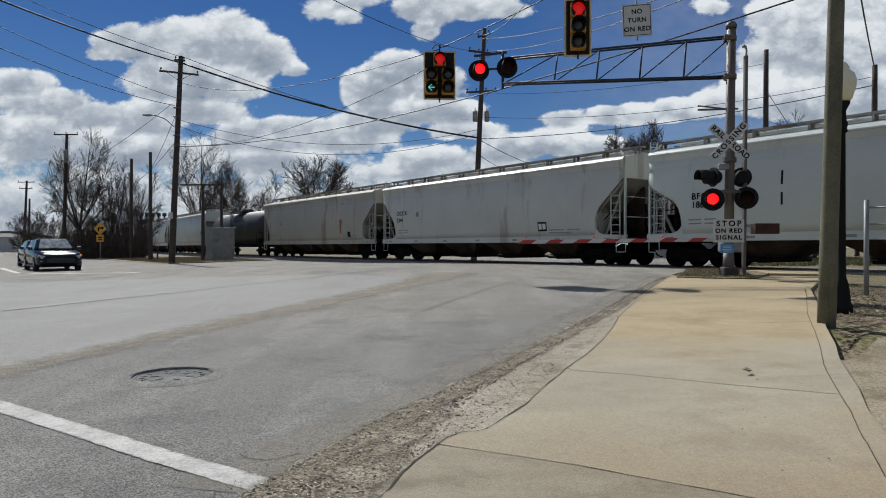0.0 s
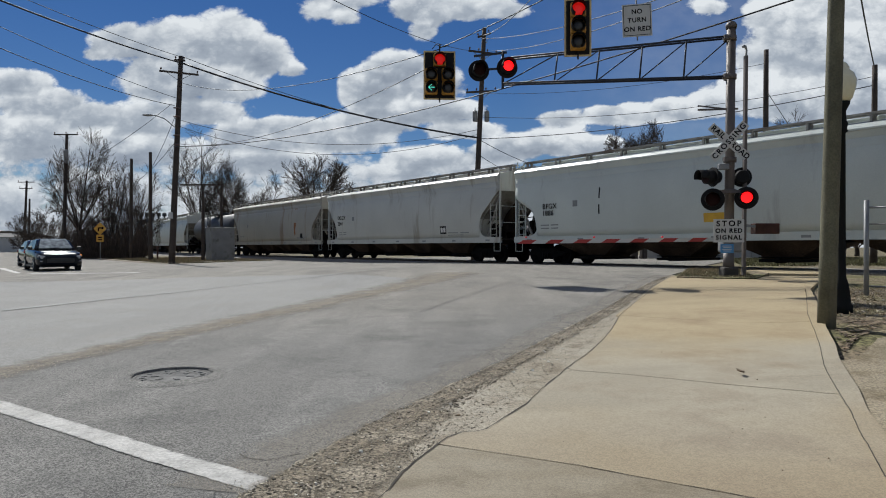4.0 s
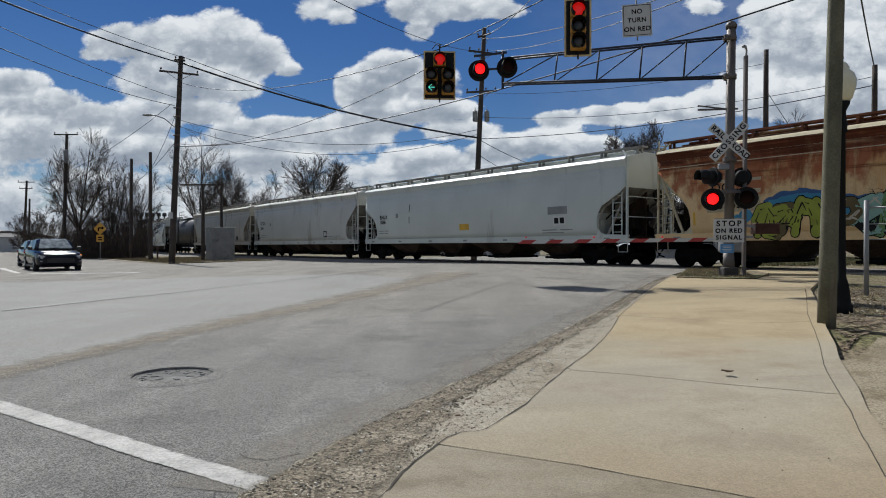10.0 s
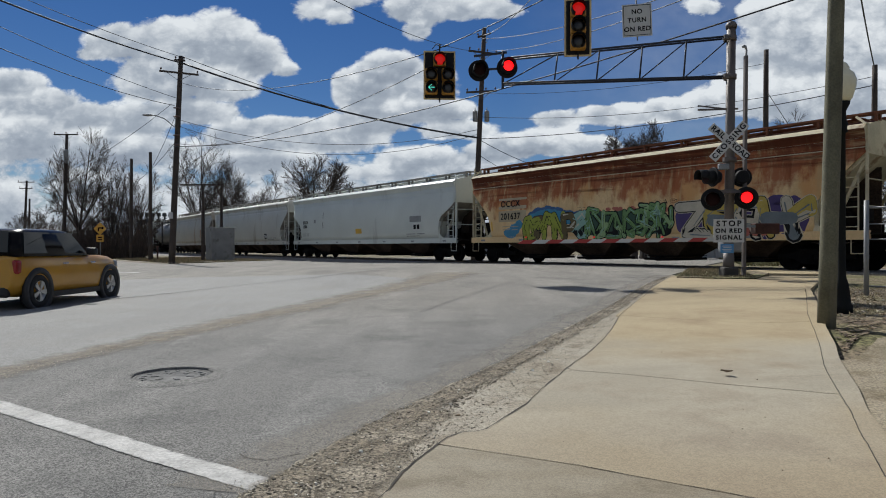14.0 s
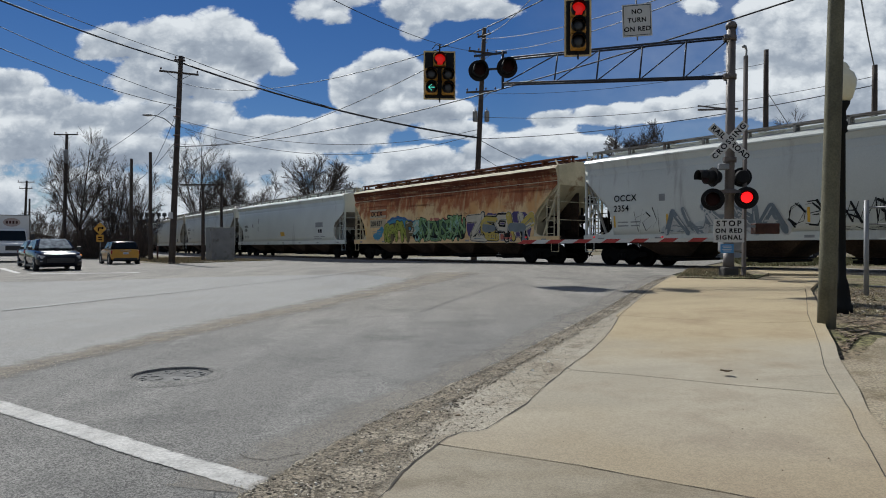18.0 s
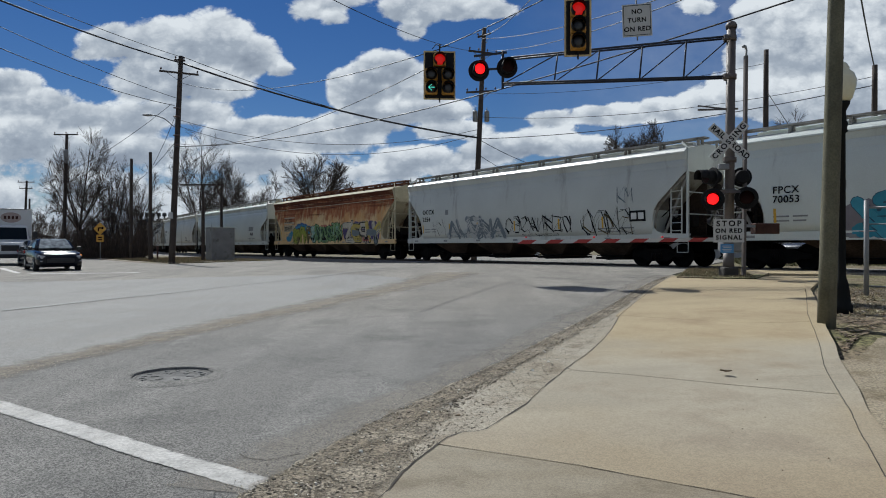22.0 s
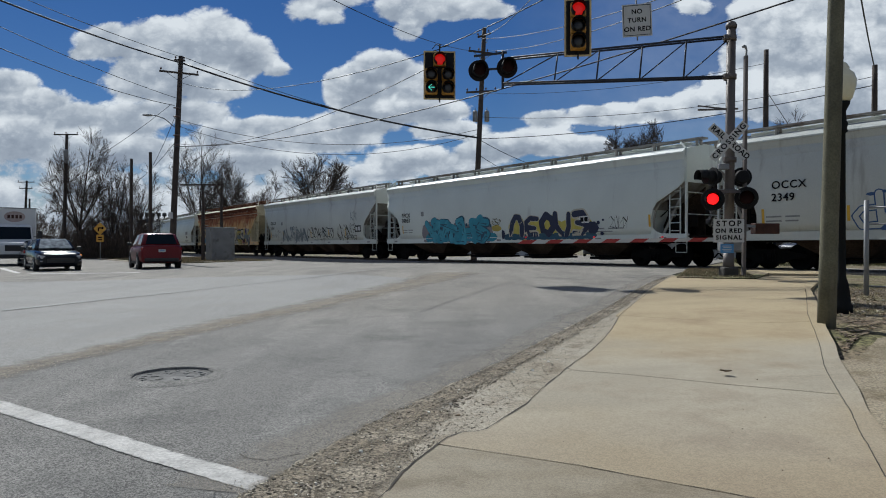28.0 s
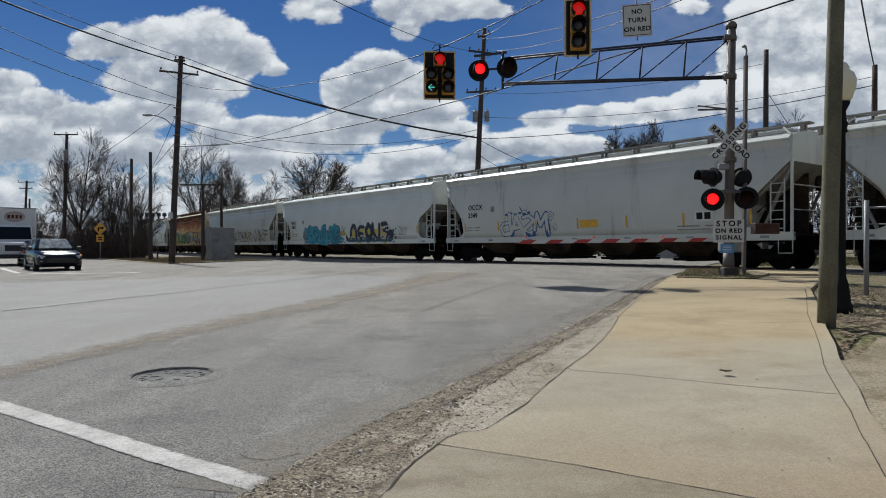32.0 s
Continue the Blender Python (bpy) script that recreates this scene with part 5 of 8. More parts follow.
# rust streak down the cream car
bm = bmesh.new()
rs_ = random.Random(6)
for k in range(9):
    x = -4.5 + rs_.uniform(-0.22, 0.22)
    w = rs_.uniform(0.02, 0.07)
    zb_ = rs_.uniform(1.25, 2.6)
    lay(bm, [[(x - w, zb_), (x + w * 0.6, zb_ - 0.1 if zb_ > 1.4 else zb_), (x + w, 3.7), (x - w, 3.7)]], 0.003 + 0.0004 * k)
part("rust_streak", bm, shade("orange rust stain", (0.30, 0.12, 0.045), 0.75, 0, 0.3, 4, 30, 0.0), cream_c, "orange rust stain")
# two dark scrapes on the long car
for z0, z1 in ((2.75, 3.2), (2.1, 2.5)):
    bm = bmesh.new()
    lay(bm, [[(5.2, z0), (5.27, z0), (5.27, z1), (5.2, z1)]], 0.006)
    part("scrape", bm, M_INK, wide_b)

for car, xs in ((grey_e, (7.6, 5.2, 2.9, 0.2, -2.6, -5.0)), (grey_g, (7.55, 5.0, 2.5, 0.0, -2.5, -5.0, -7.5)), (wide_f, (8.5, -8.4)), (rusty_d, (7.6,))):
    for x in xs:
        patch(car, x, 1.75, 0.085, 0.46, M_YELLOW, "reflector")
for dz, hh in ((2.80, 0.52), (2.2, 0.52)):
    bm = bmesh.new()
    lay(bm, [[(7.1, dz - hh / 2), (5.2, dz - hh / 2), (5.2, dz + hh / 2), (7.1, dz + hh / 2)]], 0.003)
    part("panel", bm, M_PANEL, rusty_d, "cream panel behind the car's letters")

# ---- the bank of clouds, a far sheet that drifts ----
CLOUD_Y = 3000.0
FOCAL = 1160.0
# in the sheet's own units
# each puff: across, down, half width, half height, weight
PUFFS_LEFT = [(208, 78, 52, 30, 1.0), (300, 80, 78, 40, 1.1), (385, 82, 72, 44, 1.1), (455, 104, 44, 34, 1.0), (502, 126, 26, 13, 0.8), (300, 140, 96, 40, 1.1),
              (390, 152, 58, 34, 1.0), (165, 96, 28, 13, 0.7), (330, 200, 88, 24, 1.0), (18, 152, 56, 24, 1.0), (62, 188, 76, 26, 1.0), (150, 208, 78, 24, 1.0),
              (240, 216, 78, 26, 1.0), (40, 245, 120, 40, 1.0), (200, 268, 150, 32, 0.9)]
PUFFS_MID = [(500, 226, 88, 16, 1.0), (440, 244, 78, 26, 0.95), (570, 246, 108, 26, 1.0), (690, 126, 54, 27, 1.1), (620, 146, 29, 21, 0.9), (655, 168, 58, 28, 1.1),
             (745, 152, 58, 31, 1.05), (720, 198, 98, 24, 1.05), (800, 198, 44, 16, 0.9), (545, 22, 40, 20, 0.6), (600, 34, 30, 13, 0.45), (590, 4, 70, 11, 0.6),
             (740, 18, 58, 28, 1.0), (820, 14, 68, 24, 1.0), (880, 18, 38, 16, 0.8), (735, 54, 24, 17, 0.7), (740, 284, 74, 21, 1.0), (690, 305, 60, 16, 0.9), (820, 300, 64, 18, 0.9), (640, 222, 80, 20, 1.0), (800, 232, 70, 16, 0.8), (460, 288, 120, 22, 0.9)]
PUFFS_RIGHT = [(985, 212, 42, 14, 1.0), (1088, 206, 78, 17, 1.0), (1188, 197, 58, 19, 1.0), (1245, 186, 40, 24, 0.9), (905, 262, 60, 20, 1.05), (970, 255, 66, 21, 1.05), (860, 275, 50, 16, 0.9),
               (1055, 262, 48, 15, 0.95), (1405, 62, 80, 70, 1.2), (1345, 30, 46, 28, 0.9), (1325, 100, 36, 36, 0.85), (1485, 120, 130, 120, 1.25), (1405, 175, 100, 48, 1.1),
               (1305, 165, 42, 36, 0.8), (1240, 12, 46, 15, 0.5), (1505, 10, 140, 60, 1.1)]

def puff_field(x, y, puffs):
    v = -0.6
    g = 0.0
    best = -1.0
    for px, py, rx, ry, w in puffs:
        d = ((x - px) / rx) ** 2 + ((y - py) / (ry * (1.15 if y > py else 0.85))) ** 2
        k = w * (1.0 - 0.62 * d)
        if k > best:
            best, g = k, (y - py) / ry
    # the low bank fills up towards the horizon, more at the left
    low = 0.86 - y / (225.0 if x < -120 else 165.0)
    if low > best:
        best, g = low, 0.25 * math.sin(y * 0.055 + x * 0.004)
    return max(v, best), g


bm = bmesh.new()
lay_c = bm.verts.layers.float.new("cover")
lay_s = bm.verts.layers.float.new("height_in_cloud")
lay_v = bm.verts.layers.float.new("veil")
rows = []
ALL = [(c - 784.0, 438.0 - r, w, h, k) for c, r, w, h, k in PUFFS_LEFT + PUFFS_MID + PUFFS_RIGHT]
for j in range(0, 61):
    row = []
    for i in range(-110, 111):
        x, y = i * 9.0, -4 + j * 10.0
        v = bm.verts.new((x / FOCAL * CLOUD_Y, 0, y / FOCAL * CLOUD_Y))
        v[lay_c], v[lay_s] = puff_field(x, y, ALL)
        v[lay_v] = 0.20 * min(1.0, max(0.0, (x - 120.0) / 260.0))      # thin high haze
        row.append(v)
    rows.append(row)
for a, b in zip(rows, rows[1:]):
    for k in range(len(a) - 1):
        bm.faces.new((a[k], a[k + 1], b[k + 1], b[k]))


def cloud_material():
    m = bpy.data.materials.new("cloud bank")
    m.use_nodes = True
    n, l = m.node_tree.nodes, m.node_tree.links
    n.clear()
    out, mix, tr, em = n.new("ShaderNodeOutputMaterial"), n.new("ShaderNodeMixShader"), n.new("ShaderNodeBsdfTransparent"), n.new("ShaderNodeEmission")
    tc, cover, height = n.new("ShaderNodeTexCoord"), n.new("ShaderNodeAttribute"), n.new("ShaderNodeAttribute")
    cover.attribute_name, height.attribute_name = "cover", "height_in_cloud"
    mp = n.new("ShaderNodeMapping")
    mp.inputs["Scale"].default_value = (1.0, 1.0, 1.5)
    l.new(tc.outputs["Object"], mp.inputs["Vector"])
    n1, n2 = n.new("ShaderNodeTexNoise"), n.new("ShaderNodeTexNoise")
    n1.inputs["Scale"].default_value, n1.inputs["Detail"].default_value, n1.inputs["Roughness"].default_value = 0.0036, 9, 0.58
    n2.inputs["Scale"].default_value, n2.inputs["Detail"].default_value, n2.inputs["Roughness"].default_value = 0.0065, 6, 0.55
    l.new(mp.outputs[0], n1.inputs["Vector"])
    l.new(mp.outputs[0], n2.inputs["Vector"])

    def math_(op, a, b):
        k = n.new("ShaderNodeMath")
        k.operation = op
        for s, v in zip(k.inputs, (a, b)):
            if isinstance(v, (int, float)):
                s.default_value = v
            else:
                l.new(v, s)
        return k.outputs[0]
    vo = n.new("ShaderNodeTexVoronoi")
    vo.feature, vo.inputs["Scale"].default_value, vo.inputs["Detail"].default_value, vo.inputs["Roughness"].default_value = "F1", 0.0062, 4, 0.6
    wob = n.new("ShaderNodeVectorMath")
    wob.operation = "MULTIPLY_ADD"
    wob.inputs[1].default_value = (110, 110, 110)
    l.new(n2.outputs["Color"], wob.inputs[0])
    l.new(mp.outputs[0], wob.inputs[2])
    l.new(wob.outputs[0], vo.inputs["Vector"])
    billow = math_("SUBTRACT", 0.42, vo.outputs["Distance"])
    dens = math_("ADD", cover.outputs["Fac"], math_("MULTIPLY", math_("SUBTRACT", n1.outputs["Fac"], 0.5), 1.6))
    dens = math_("ADD", dens, math_("MULTIPLY", billow, 0.42))
    dens = math_("ADD", dens, 0.42)
    a = n.new("ShaderNodeMapRange")
    a.interpolation_type = "SMOOTHSTEP"
    a.inputs["From Min"].default_value, a.inputs["From Max"].default_value = 0.08, 0.46
    l.new(dens, a.inputs["Value"])
    # seen against the light: thin rims are white, thick middles and bases grey
    up = n.new("ShaderNodeVectorMath")
    up.operation = "ADD"
    up.inputs[1].default_value = (-30, 0, 70)
    l.new(mp.outputs[0], up.inputs[0])
    n3 = n.new("ShaderNodeTexNoise")
    n3.inputs["Scale"].default_value, n3.inputs["Detail"].default_value, n3.inputs["Roughness"].default_value = 0.0036, 4, 0.5
    l.new(up.outputs[0], n3.inputs["Vector"])
    relief = math_("SUBTRACT", n1.outputs["Fac"], n3.outputs["Fac"])
    tone = math_("ADD", math_("MULTIPLY", math_("MAXIMUM", height.outputs["Fac"], -0.9), 0.20), math_("MULTIPLY", relief, 1.25))
    tone = math_("ADD", tone, math_("MULTIPLY", math_("SUBTRACT", n2.outputs["Fac"], 0.5), 0.36))
    tone = math_("ADD", tone, math_("MULTIPLY", billow, 0.35))
    thick = math_("MULTIPLY", math_("SUBTRACT", math_("MINIMUM", dens, 1.0), 0.55), -0.26)
    veil = n.new("ShaderNodeAttribute")
    veil.attribute_name = "veil"
    tone = math_("ADD", math_("ADD", math_("ADD", tone, thick), math_("MULTIPLY", veil.outputs["Fac"], 0.7)), 0.86)
    cr = n.new("ShaderNodeValToRGB")
    e = cr.color_ramp.elements
    e[0].position, e[0].color = 0.05, (0.20, 0.235, 0.30, 1)
    e[1].position, e[1].color = 0.85, (0.75, 0.77, 0.79, 1)
    k = e.new(0.45)
    k.color = (0.37, 0.41, 0.47, 1)
    l.new(tone, cr.inputs["Fac"])
    l.new(cr.outputs["Color"], em.inputs["Color"])
    l.new(math_("MAXIMUM", a.outputs[0], math_("MULTIPLY", veil.outputs["Fac"], n2.outputs["Fac"])), mix.inputs["Fac"])
    l.new(tr.outputs[0], mix.inputs[1])
    l.new(em.outputs[0], mix.inputs[2])
    l.new(mix.outputs[0], out.inputs["Surface"])
    return m


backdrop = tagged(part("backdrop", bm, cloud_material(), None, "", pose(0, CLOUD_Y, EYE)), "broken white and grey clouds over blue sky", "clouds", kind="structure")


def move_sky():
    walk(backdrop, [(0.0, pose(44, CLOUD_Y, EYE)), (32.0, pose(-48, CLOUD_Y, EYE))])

# ---- crossing signals ----
M_ALU = shade("weathered aluminium", (0.115, 0.098, 0.09), 0.6, 0.2, 0.15, 3, 40, 0.1, (0.16, 0.12, 0.10), 0.3, 2.0)
M_GALV = shade("galvanised steel", (0.24, 0.245, 0.25), 0.6, 0.3, 0.12, 4, 60, 0.05)
M_TRUSS = shade("blue-grey truss steel", (0.014, 0.018, 0.032), 0.5, 0.1, 0.15, 3, 40, 0.05)
M_BLK = shade("black enamel", (0.011, 0.011, 0.012), 0.7, 0, 0.15, 4, 40, 0.03, spec=0.2)
M_SIGN = shade("white sign sheeting", (0.52, 0.52, 0.505), 0.5, 0, 0.05, 3, 40, 0.02, (0.5, 0.48, 0.44), 0.15, 3.0)
M_SIGNB = shade("blue sign sheeting", (0.06, 0.22, 0.45), 0.45, 0, 0.1, 5, 40, 0.02)
M_RED = shade("red reflective tape", (0.34, 0.025, 0.022), 0.4, 0, 0.1, 5, 40, 0.0)
M_RUSTY = shade("rusty counterweight", (0.062, 0.024, 0.016), 0.8, 0.2, 0.3, 5, 40, 0.2)
M_CONC = shade("rough concrete footing", (0.05, 0.044, 0.038), 0.9, 0, 0.2, 4, 40, 0.3)
M_GLOW_RED = shade("lit red lens", (0.6, 0.02, 0.02), 0.3, 0, 0.05, 20, 80, 0.0, emit=(1.0, 0.006, 0.008, 1.7))
M_DARK_RED = shade("unlit red lens", (0.016, 0.003, 0.003), 0.6, 0, 0.1, 20, 80, 0.0, spec=0.15)
M_TL_RED = shade("lit signal red", (0.5, 0.02, 0.02), 0.4, 0, 0.05, 20, 80, 0.0, emit=(1.0, 0.012, 0.008, 0.34))
M_TL_GREEN = shade("lit signal green arrow", (0.05, 0.5, 0.35), 0.4, 0, 0.05, 20, 80, 0.0, emit=(0.12, 0.95, 0.72, 0.75))
M_TL_YEL = shade("signal yellow enamel", (0.42, 0.20, 0.022), 0.5, 0, 0.12, 4, 40, 0.03)
M_TL_EDGE = shade("yellow reflective border", (0.60, 0.45, 0.22), 0.5, 0, 0.08, 6, 40, 0.0)
M_TL_DARK = shade("unlit lens", (0.02, 0.016, 0.012), 0.25, 0, 0.1, 20, 80, 0.0)

BLINKERS = []       # (lens, side, resting pose)


def flat_text(text, size, material, parent, m, spacing=1.0, name="lettering", bold=0.0):
    """Letters centred on the origin of m, reading along its x axis, facing its z axis."""
    cu = bpy.data.curves.new("letters", "FONT")
    cu.body, cu.size, cu.extrude, cu.space_character = text, size, 0.0015, spacing
    cu.align_x, cu.align_y = "CENTER", "CENTER"
    cu.offset = bold
    tmp = bpy.data.objects.new("letters", cu)
    me = bpy.data.meshes.new_from_object(tmp)
    bpy.data.objects.remove(tmp)
    bpy.data.curves.remove(cu)
    me.materials.clear()
    me.materials.append(material)
    ob = new(name, me)
    ob.parent = parent
    ob.matrix_basis = m
    return ob


FACE = Matrix(((1, 0, 0, 0), (0, 0, -1, 0), (0, 1, 0, 0), (0, 0, 0, 1)))    # a sheet's x right, y up, facing -y


def flasher(parent, x, y, z, yaw=0, blink=None, r=0.27, pitch=0):
    """A round black backing with a hooded red lamp, facing -y before the yaw."""
    f = new("flasher")
    f.parent = parent
    f.matrix_basis = pose(x, y, z, pitch, 0, yaw)
    bm = bmesh.new()
    lathe(bm, [(r, -0.012), (r, 0.012), (r * 0.95, 0.02)], 28, pose(0, 0, 0, 90, 0, 0))
    part("backing", bm, M_BLK, f)
    bm = bmesh.new()
    lathe(bm, [(0.14, -0.16), (0.17, -0.10), (0.175, -0.01)], 20, pose(0, 0.0, 0, 90, 0, 0))
    part("housing", bm, M_BLK, f)
    bm = bmesh.new()
    lathe(bm, [(0.178, 0.0), (0.178, 0.205), (0.160, 0.205), (0.160, 0.0)], 28, pose(0, 0, 0, 90, 0, 0))
    part("collar", bm, M_BLK, f)
    bm = bmesh.new()
    n = 14
    rings = []
    for d, k in ((0.20, 1.0), (0.42, 0.93)):
        rings.append([((0.178 * k) * math.cos(math.radians(-20 + 220 * i / n)), -d, (0.178 * k) * math.sin(math.radians(-20 + 220 * i / n))) for i in range(n + 1)]
                     + [((0.168 * k) * math.cos(math.radians(200 - 220 * i / n)), -d, (0.168 * k) * math.sin(math.radians(200 - 220 * i / n))) for i in range(n + 1)])
    loft(bm, rings)
    part("hood", bm, M_BLK, f)
    bm = bmesh.new()
    lathe(bm, [(0.1592, 0.0), (0.157, 0.010), (0.132, 0.016), (0.10, 0.022), (0.01, 0.026)], 24, pose(0, 0, 0, 90, 0, 0))
    for fc in bm.faces:
        c = fc.calc_center_median()
        fc.material_index = 1 if math.hypot(c.x, c.z) > 0.13 else 0
    t = bmesh.new()
    lathe(t, [(0.1592, 0.0), (0.157, 0.010), (0.132, 0.016), (0.10, 0.022), (0.01, 0.026)], 24, pose(0, 0, 0, -90, 0, 0))
    me = bpy.data.meshes.new("t")
    t.to_mesh(me)
    t.free()
    k = len(bm.faces)
    bm.from_mesh(me)
    bm.faces.ensure_lookup_table()
    for fc in bm.faces[k:]:
        fc.material_index = 1
    base = pose(0, -0.19, 0)
    lens = part("lens", bm, [M_GLOW_RED, M_DARK_RED], f, "red lens, lit on one face", base if blink else pose(0, -0.19, 0, 0, 0, 180))
    if blink:
        BLINKERS.append((lens, blink, base))
    return f


MX, MY = 6.97, 16.0
mz = lift(MX, MY)
mast = thing("signal_mast", "aluminium crossing mast with flashers, crossbuck and cantilever", "crossing signal", pose(MX, MY, 0))
bm = bmesh.new()
rod(bm, (0, 0, mz + 0.2), (0.06, 0, 6.42), 0.115, 0.105, 20)
lathe(bm, [(0.125, 0), (0.135, 0.08), (0.10, 0.15), (0.03, 0.18)], 16, pose(0.06, 0, 6.40))
part("pole", bm, M_ALU, mast)
bm = bmesh.new()
rbox(bm, (0, 0, mz + 0.06), (0.36, 0.36, 0.42), 0.04)
part("footing", bm, M_CONC, mast, "rough concrete footing")
bm = bmesh.new()
rod(bm, (0, 0, mz + 0.2), (0, 0, mz + 0.62), 0.135, 0.125, 16)
part("base_casting", bm, M_ALU, mast)
for z in (5.22, 6.16, 3.2, 2.42):
    bm = bmesh.new()
    rod(bm, (0.03, 0, z - 0.06), (0.03, 0, z + 0.06), 0.15, 0.15, 16)
    box(bm, (-0.12, -0.1, z), (0.1, 0.12, 0.1))
    part("clamp", bm, M_ALU, mast)
# the truss arm
TIP = Vector((1.55 - MX, 1.0, 0))
arm = new("cantilever_arm")
arm.parent = mast
lowA, lowB = Vector((0.0, 0, 5.22)), Vector((TIP.x, TIP.y, 5.30))
topA, topB = Vector((0.06, 0, 6.20)), Vector((TIP.x + 0.1, TIP.y, 5.95))
for dy in (-0.10, 0.10):
    for a, b in ((lowA, lowB), (topA, topB)):
        bm = bmesh.new()
        rod(bm, a + Vector((0, dy, 0)), b + Vector((0, dy, 0)), 0.026, 0.026, 8)
        part("chord", bm, M_TRUSS, arm)
for k in range(5):
    u = (k + 1) / 5.25 if k < 4 else 1.0
    u0 = k / 5.25
    bm = bmesh.new()
    rod(bm, lowA.lerp(lowB, u), topA.lerp(topB, u), 0.022, 0.022, 6)
    part("upright", bm, M_TRUSS, arm)
    bm = bmesh.new()
    rod(bm, topA.lerp(topB, u0), lowA.lerp(lowB, u), 0.016, 0.016, 6)
    part("diagonal", bm, M_TRUSS, arm)
bm = bmesh.new()
rod(bm, (TIP.x, TIP.y, 5.18), (TIP.x, TIP.y, 6.15), 0.035, 0.035, 8)
bar(bm, (TIP.x - 0.75, TIP.y, 6.02), (TIP.x + 0.1, TIP.y, 6.12), 0.05, 0.05)
bar(bm, (TIP.x - 0.65, TIP.y, 5.66), (TIP.x + 0.2, TIP.y, 5.72), 0.05, 0.05)
part("end_bracket", bm, M_TRUSS, arm)
flasher(mast, TIP.x - 0.63, TIP.y - 0.12, 5.61, 6, "L")
flasher(mast, TIP.x + 0.10, TIP.y - 0.12, 5.69, 4, "R")
# lower flashers on their crossarm
bm = bmesh.new()
bar(bm, (-0.55, -0.14, 2.42), (0.5, -0.14, 2.42), 0.06, 0.07)
part("crossarm", bm, M_ALU, mast)
flasher(mast, -0.47, -0.2, 2.22, -22, "L")
flasher(mast, 0.34, -0.2, 2.26, -22, "R")
flasher(mast, -0.36, 0.05, 2.79, -78, None, 0.24)
flasher(mast, 0.36, 0.1, 2.79, 168, None, 0.24)
bm = bmesh.new()
rbox(bm, (-0.18, -0.12, 3.02), (0.25, 0.12, 0.14), 0.02)
part("junction_box", bm, M_GALV, mast)
# crossbuck
cb = new("crossbuck")
cb.parent = mast
cb.matrix_basis = pose(-0.08, -0.2, 3.62, 0, 0, -12)
for k, (ang, words) in enumerate(((-43, "RAIL  ROAD"), (48, "CROSSING"))):
    m = pose(0, -0.014 * k, 0) @ Matrix.Rotation(radians(-ang), 4, "Y")
    bm = bmesh.new()
    rbox(bm, (0, 0, 0), (1.13, 0.010, 0.205), 0.004)
    bl = part("blade", bm, M_SIGN, cb, "white sign blade with black letters", m)
    if k:
        flat_text(words, 0.178, M_INK, bl, pose(0, -0.008, 0) @ FACE, 1.32, bold=0.0055)
    else:
        for w, dx in (("RAIL", -0.335), ("ROAD", 0.335)):
            flat_text(w, 0.178, M_INK, bl, pose(dx, -0.008, 0) @ FACE, 1.08, bold=0.0055)
# sign plates
bm = bmesh.new()
rbox(bm, (0, 0, 0), (0.69, 0.012, 0.565), 0.005)
plate = part("sign_plate", bm, M_SIGN, mast, "white plate lettered stop on red signal", pose(-0.075, -0.18, 1.47, 0, 0, -14))
for w, dz, sz, sp in (("STOP", 0.168, 0.185, 1.42), ("ON RED", -0.005, 0.142, 1.22), ("SIGNAL", -0.168, 0.142, 1.28)):
    flat_text(w, sz, M_INK, plate, pose(0, -0.009, dz) @ FACE, sp, bold=0.006)
bm = bmesh.new()
rbox(bm, (0, 0, 0), (0.30, 0.012, 0.22), 0.005)
plate = part("notice_plate", bm, M_SIGNB, mast, "small blue notice plate", pose(-0.115, -0.18, 1.04, 0, 0, -14))
bm = bmesh.new()
for k in range(4):
    box(bm, (0, -0.009, 0.06 - 0.04 * k), (0.22 - 0.04 * (k % 2), 0.004, 0.014))
part("print", bm, M_SIGN, plate)
# bell and side antenna
bm = bmesh.new()
bar(bm, (-0.75, 0.0, 4.42), (0.22, 0.0, 4.45), 0.05, 0.04)
bar(bm, (-0.75, 0.0, 4.52), (-0.1, 0.0, 4.45), 0.03, 0.03)
part("side_bracket", bm, M_ALU, mast)

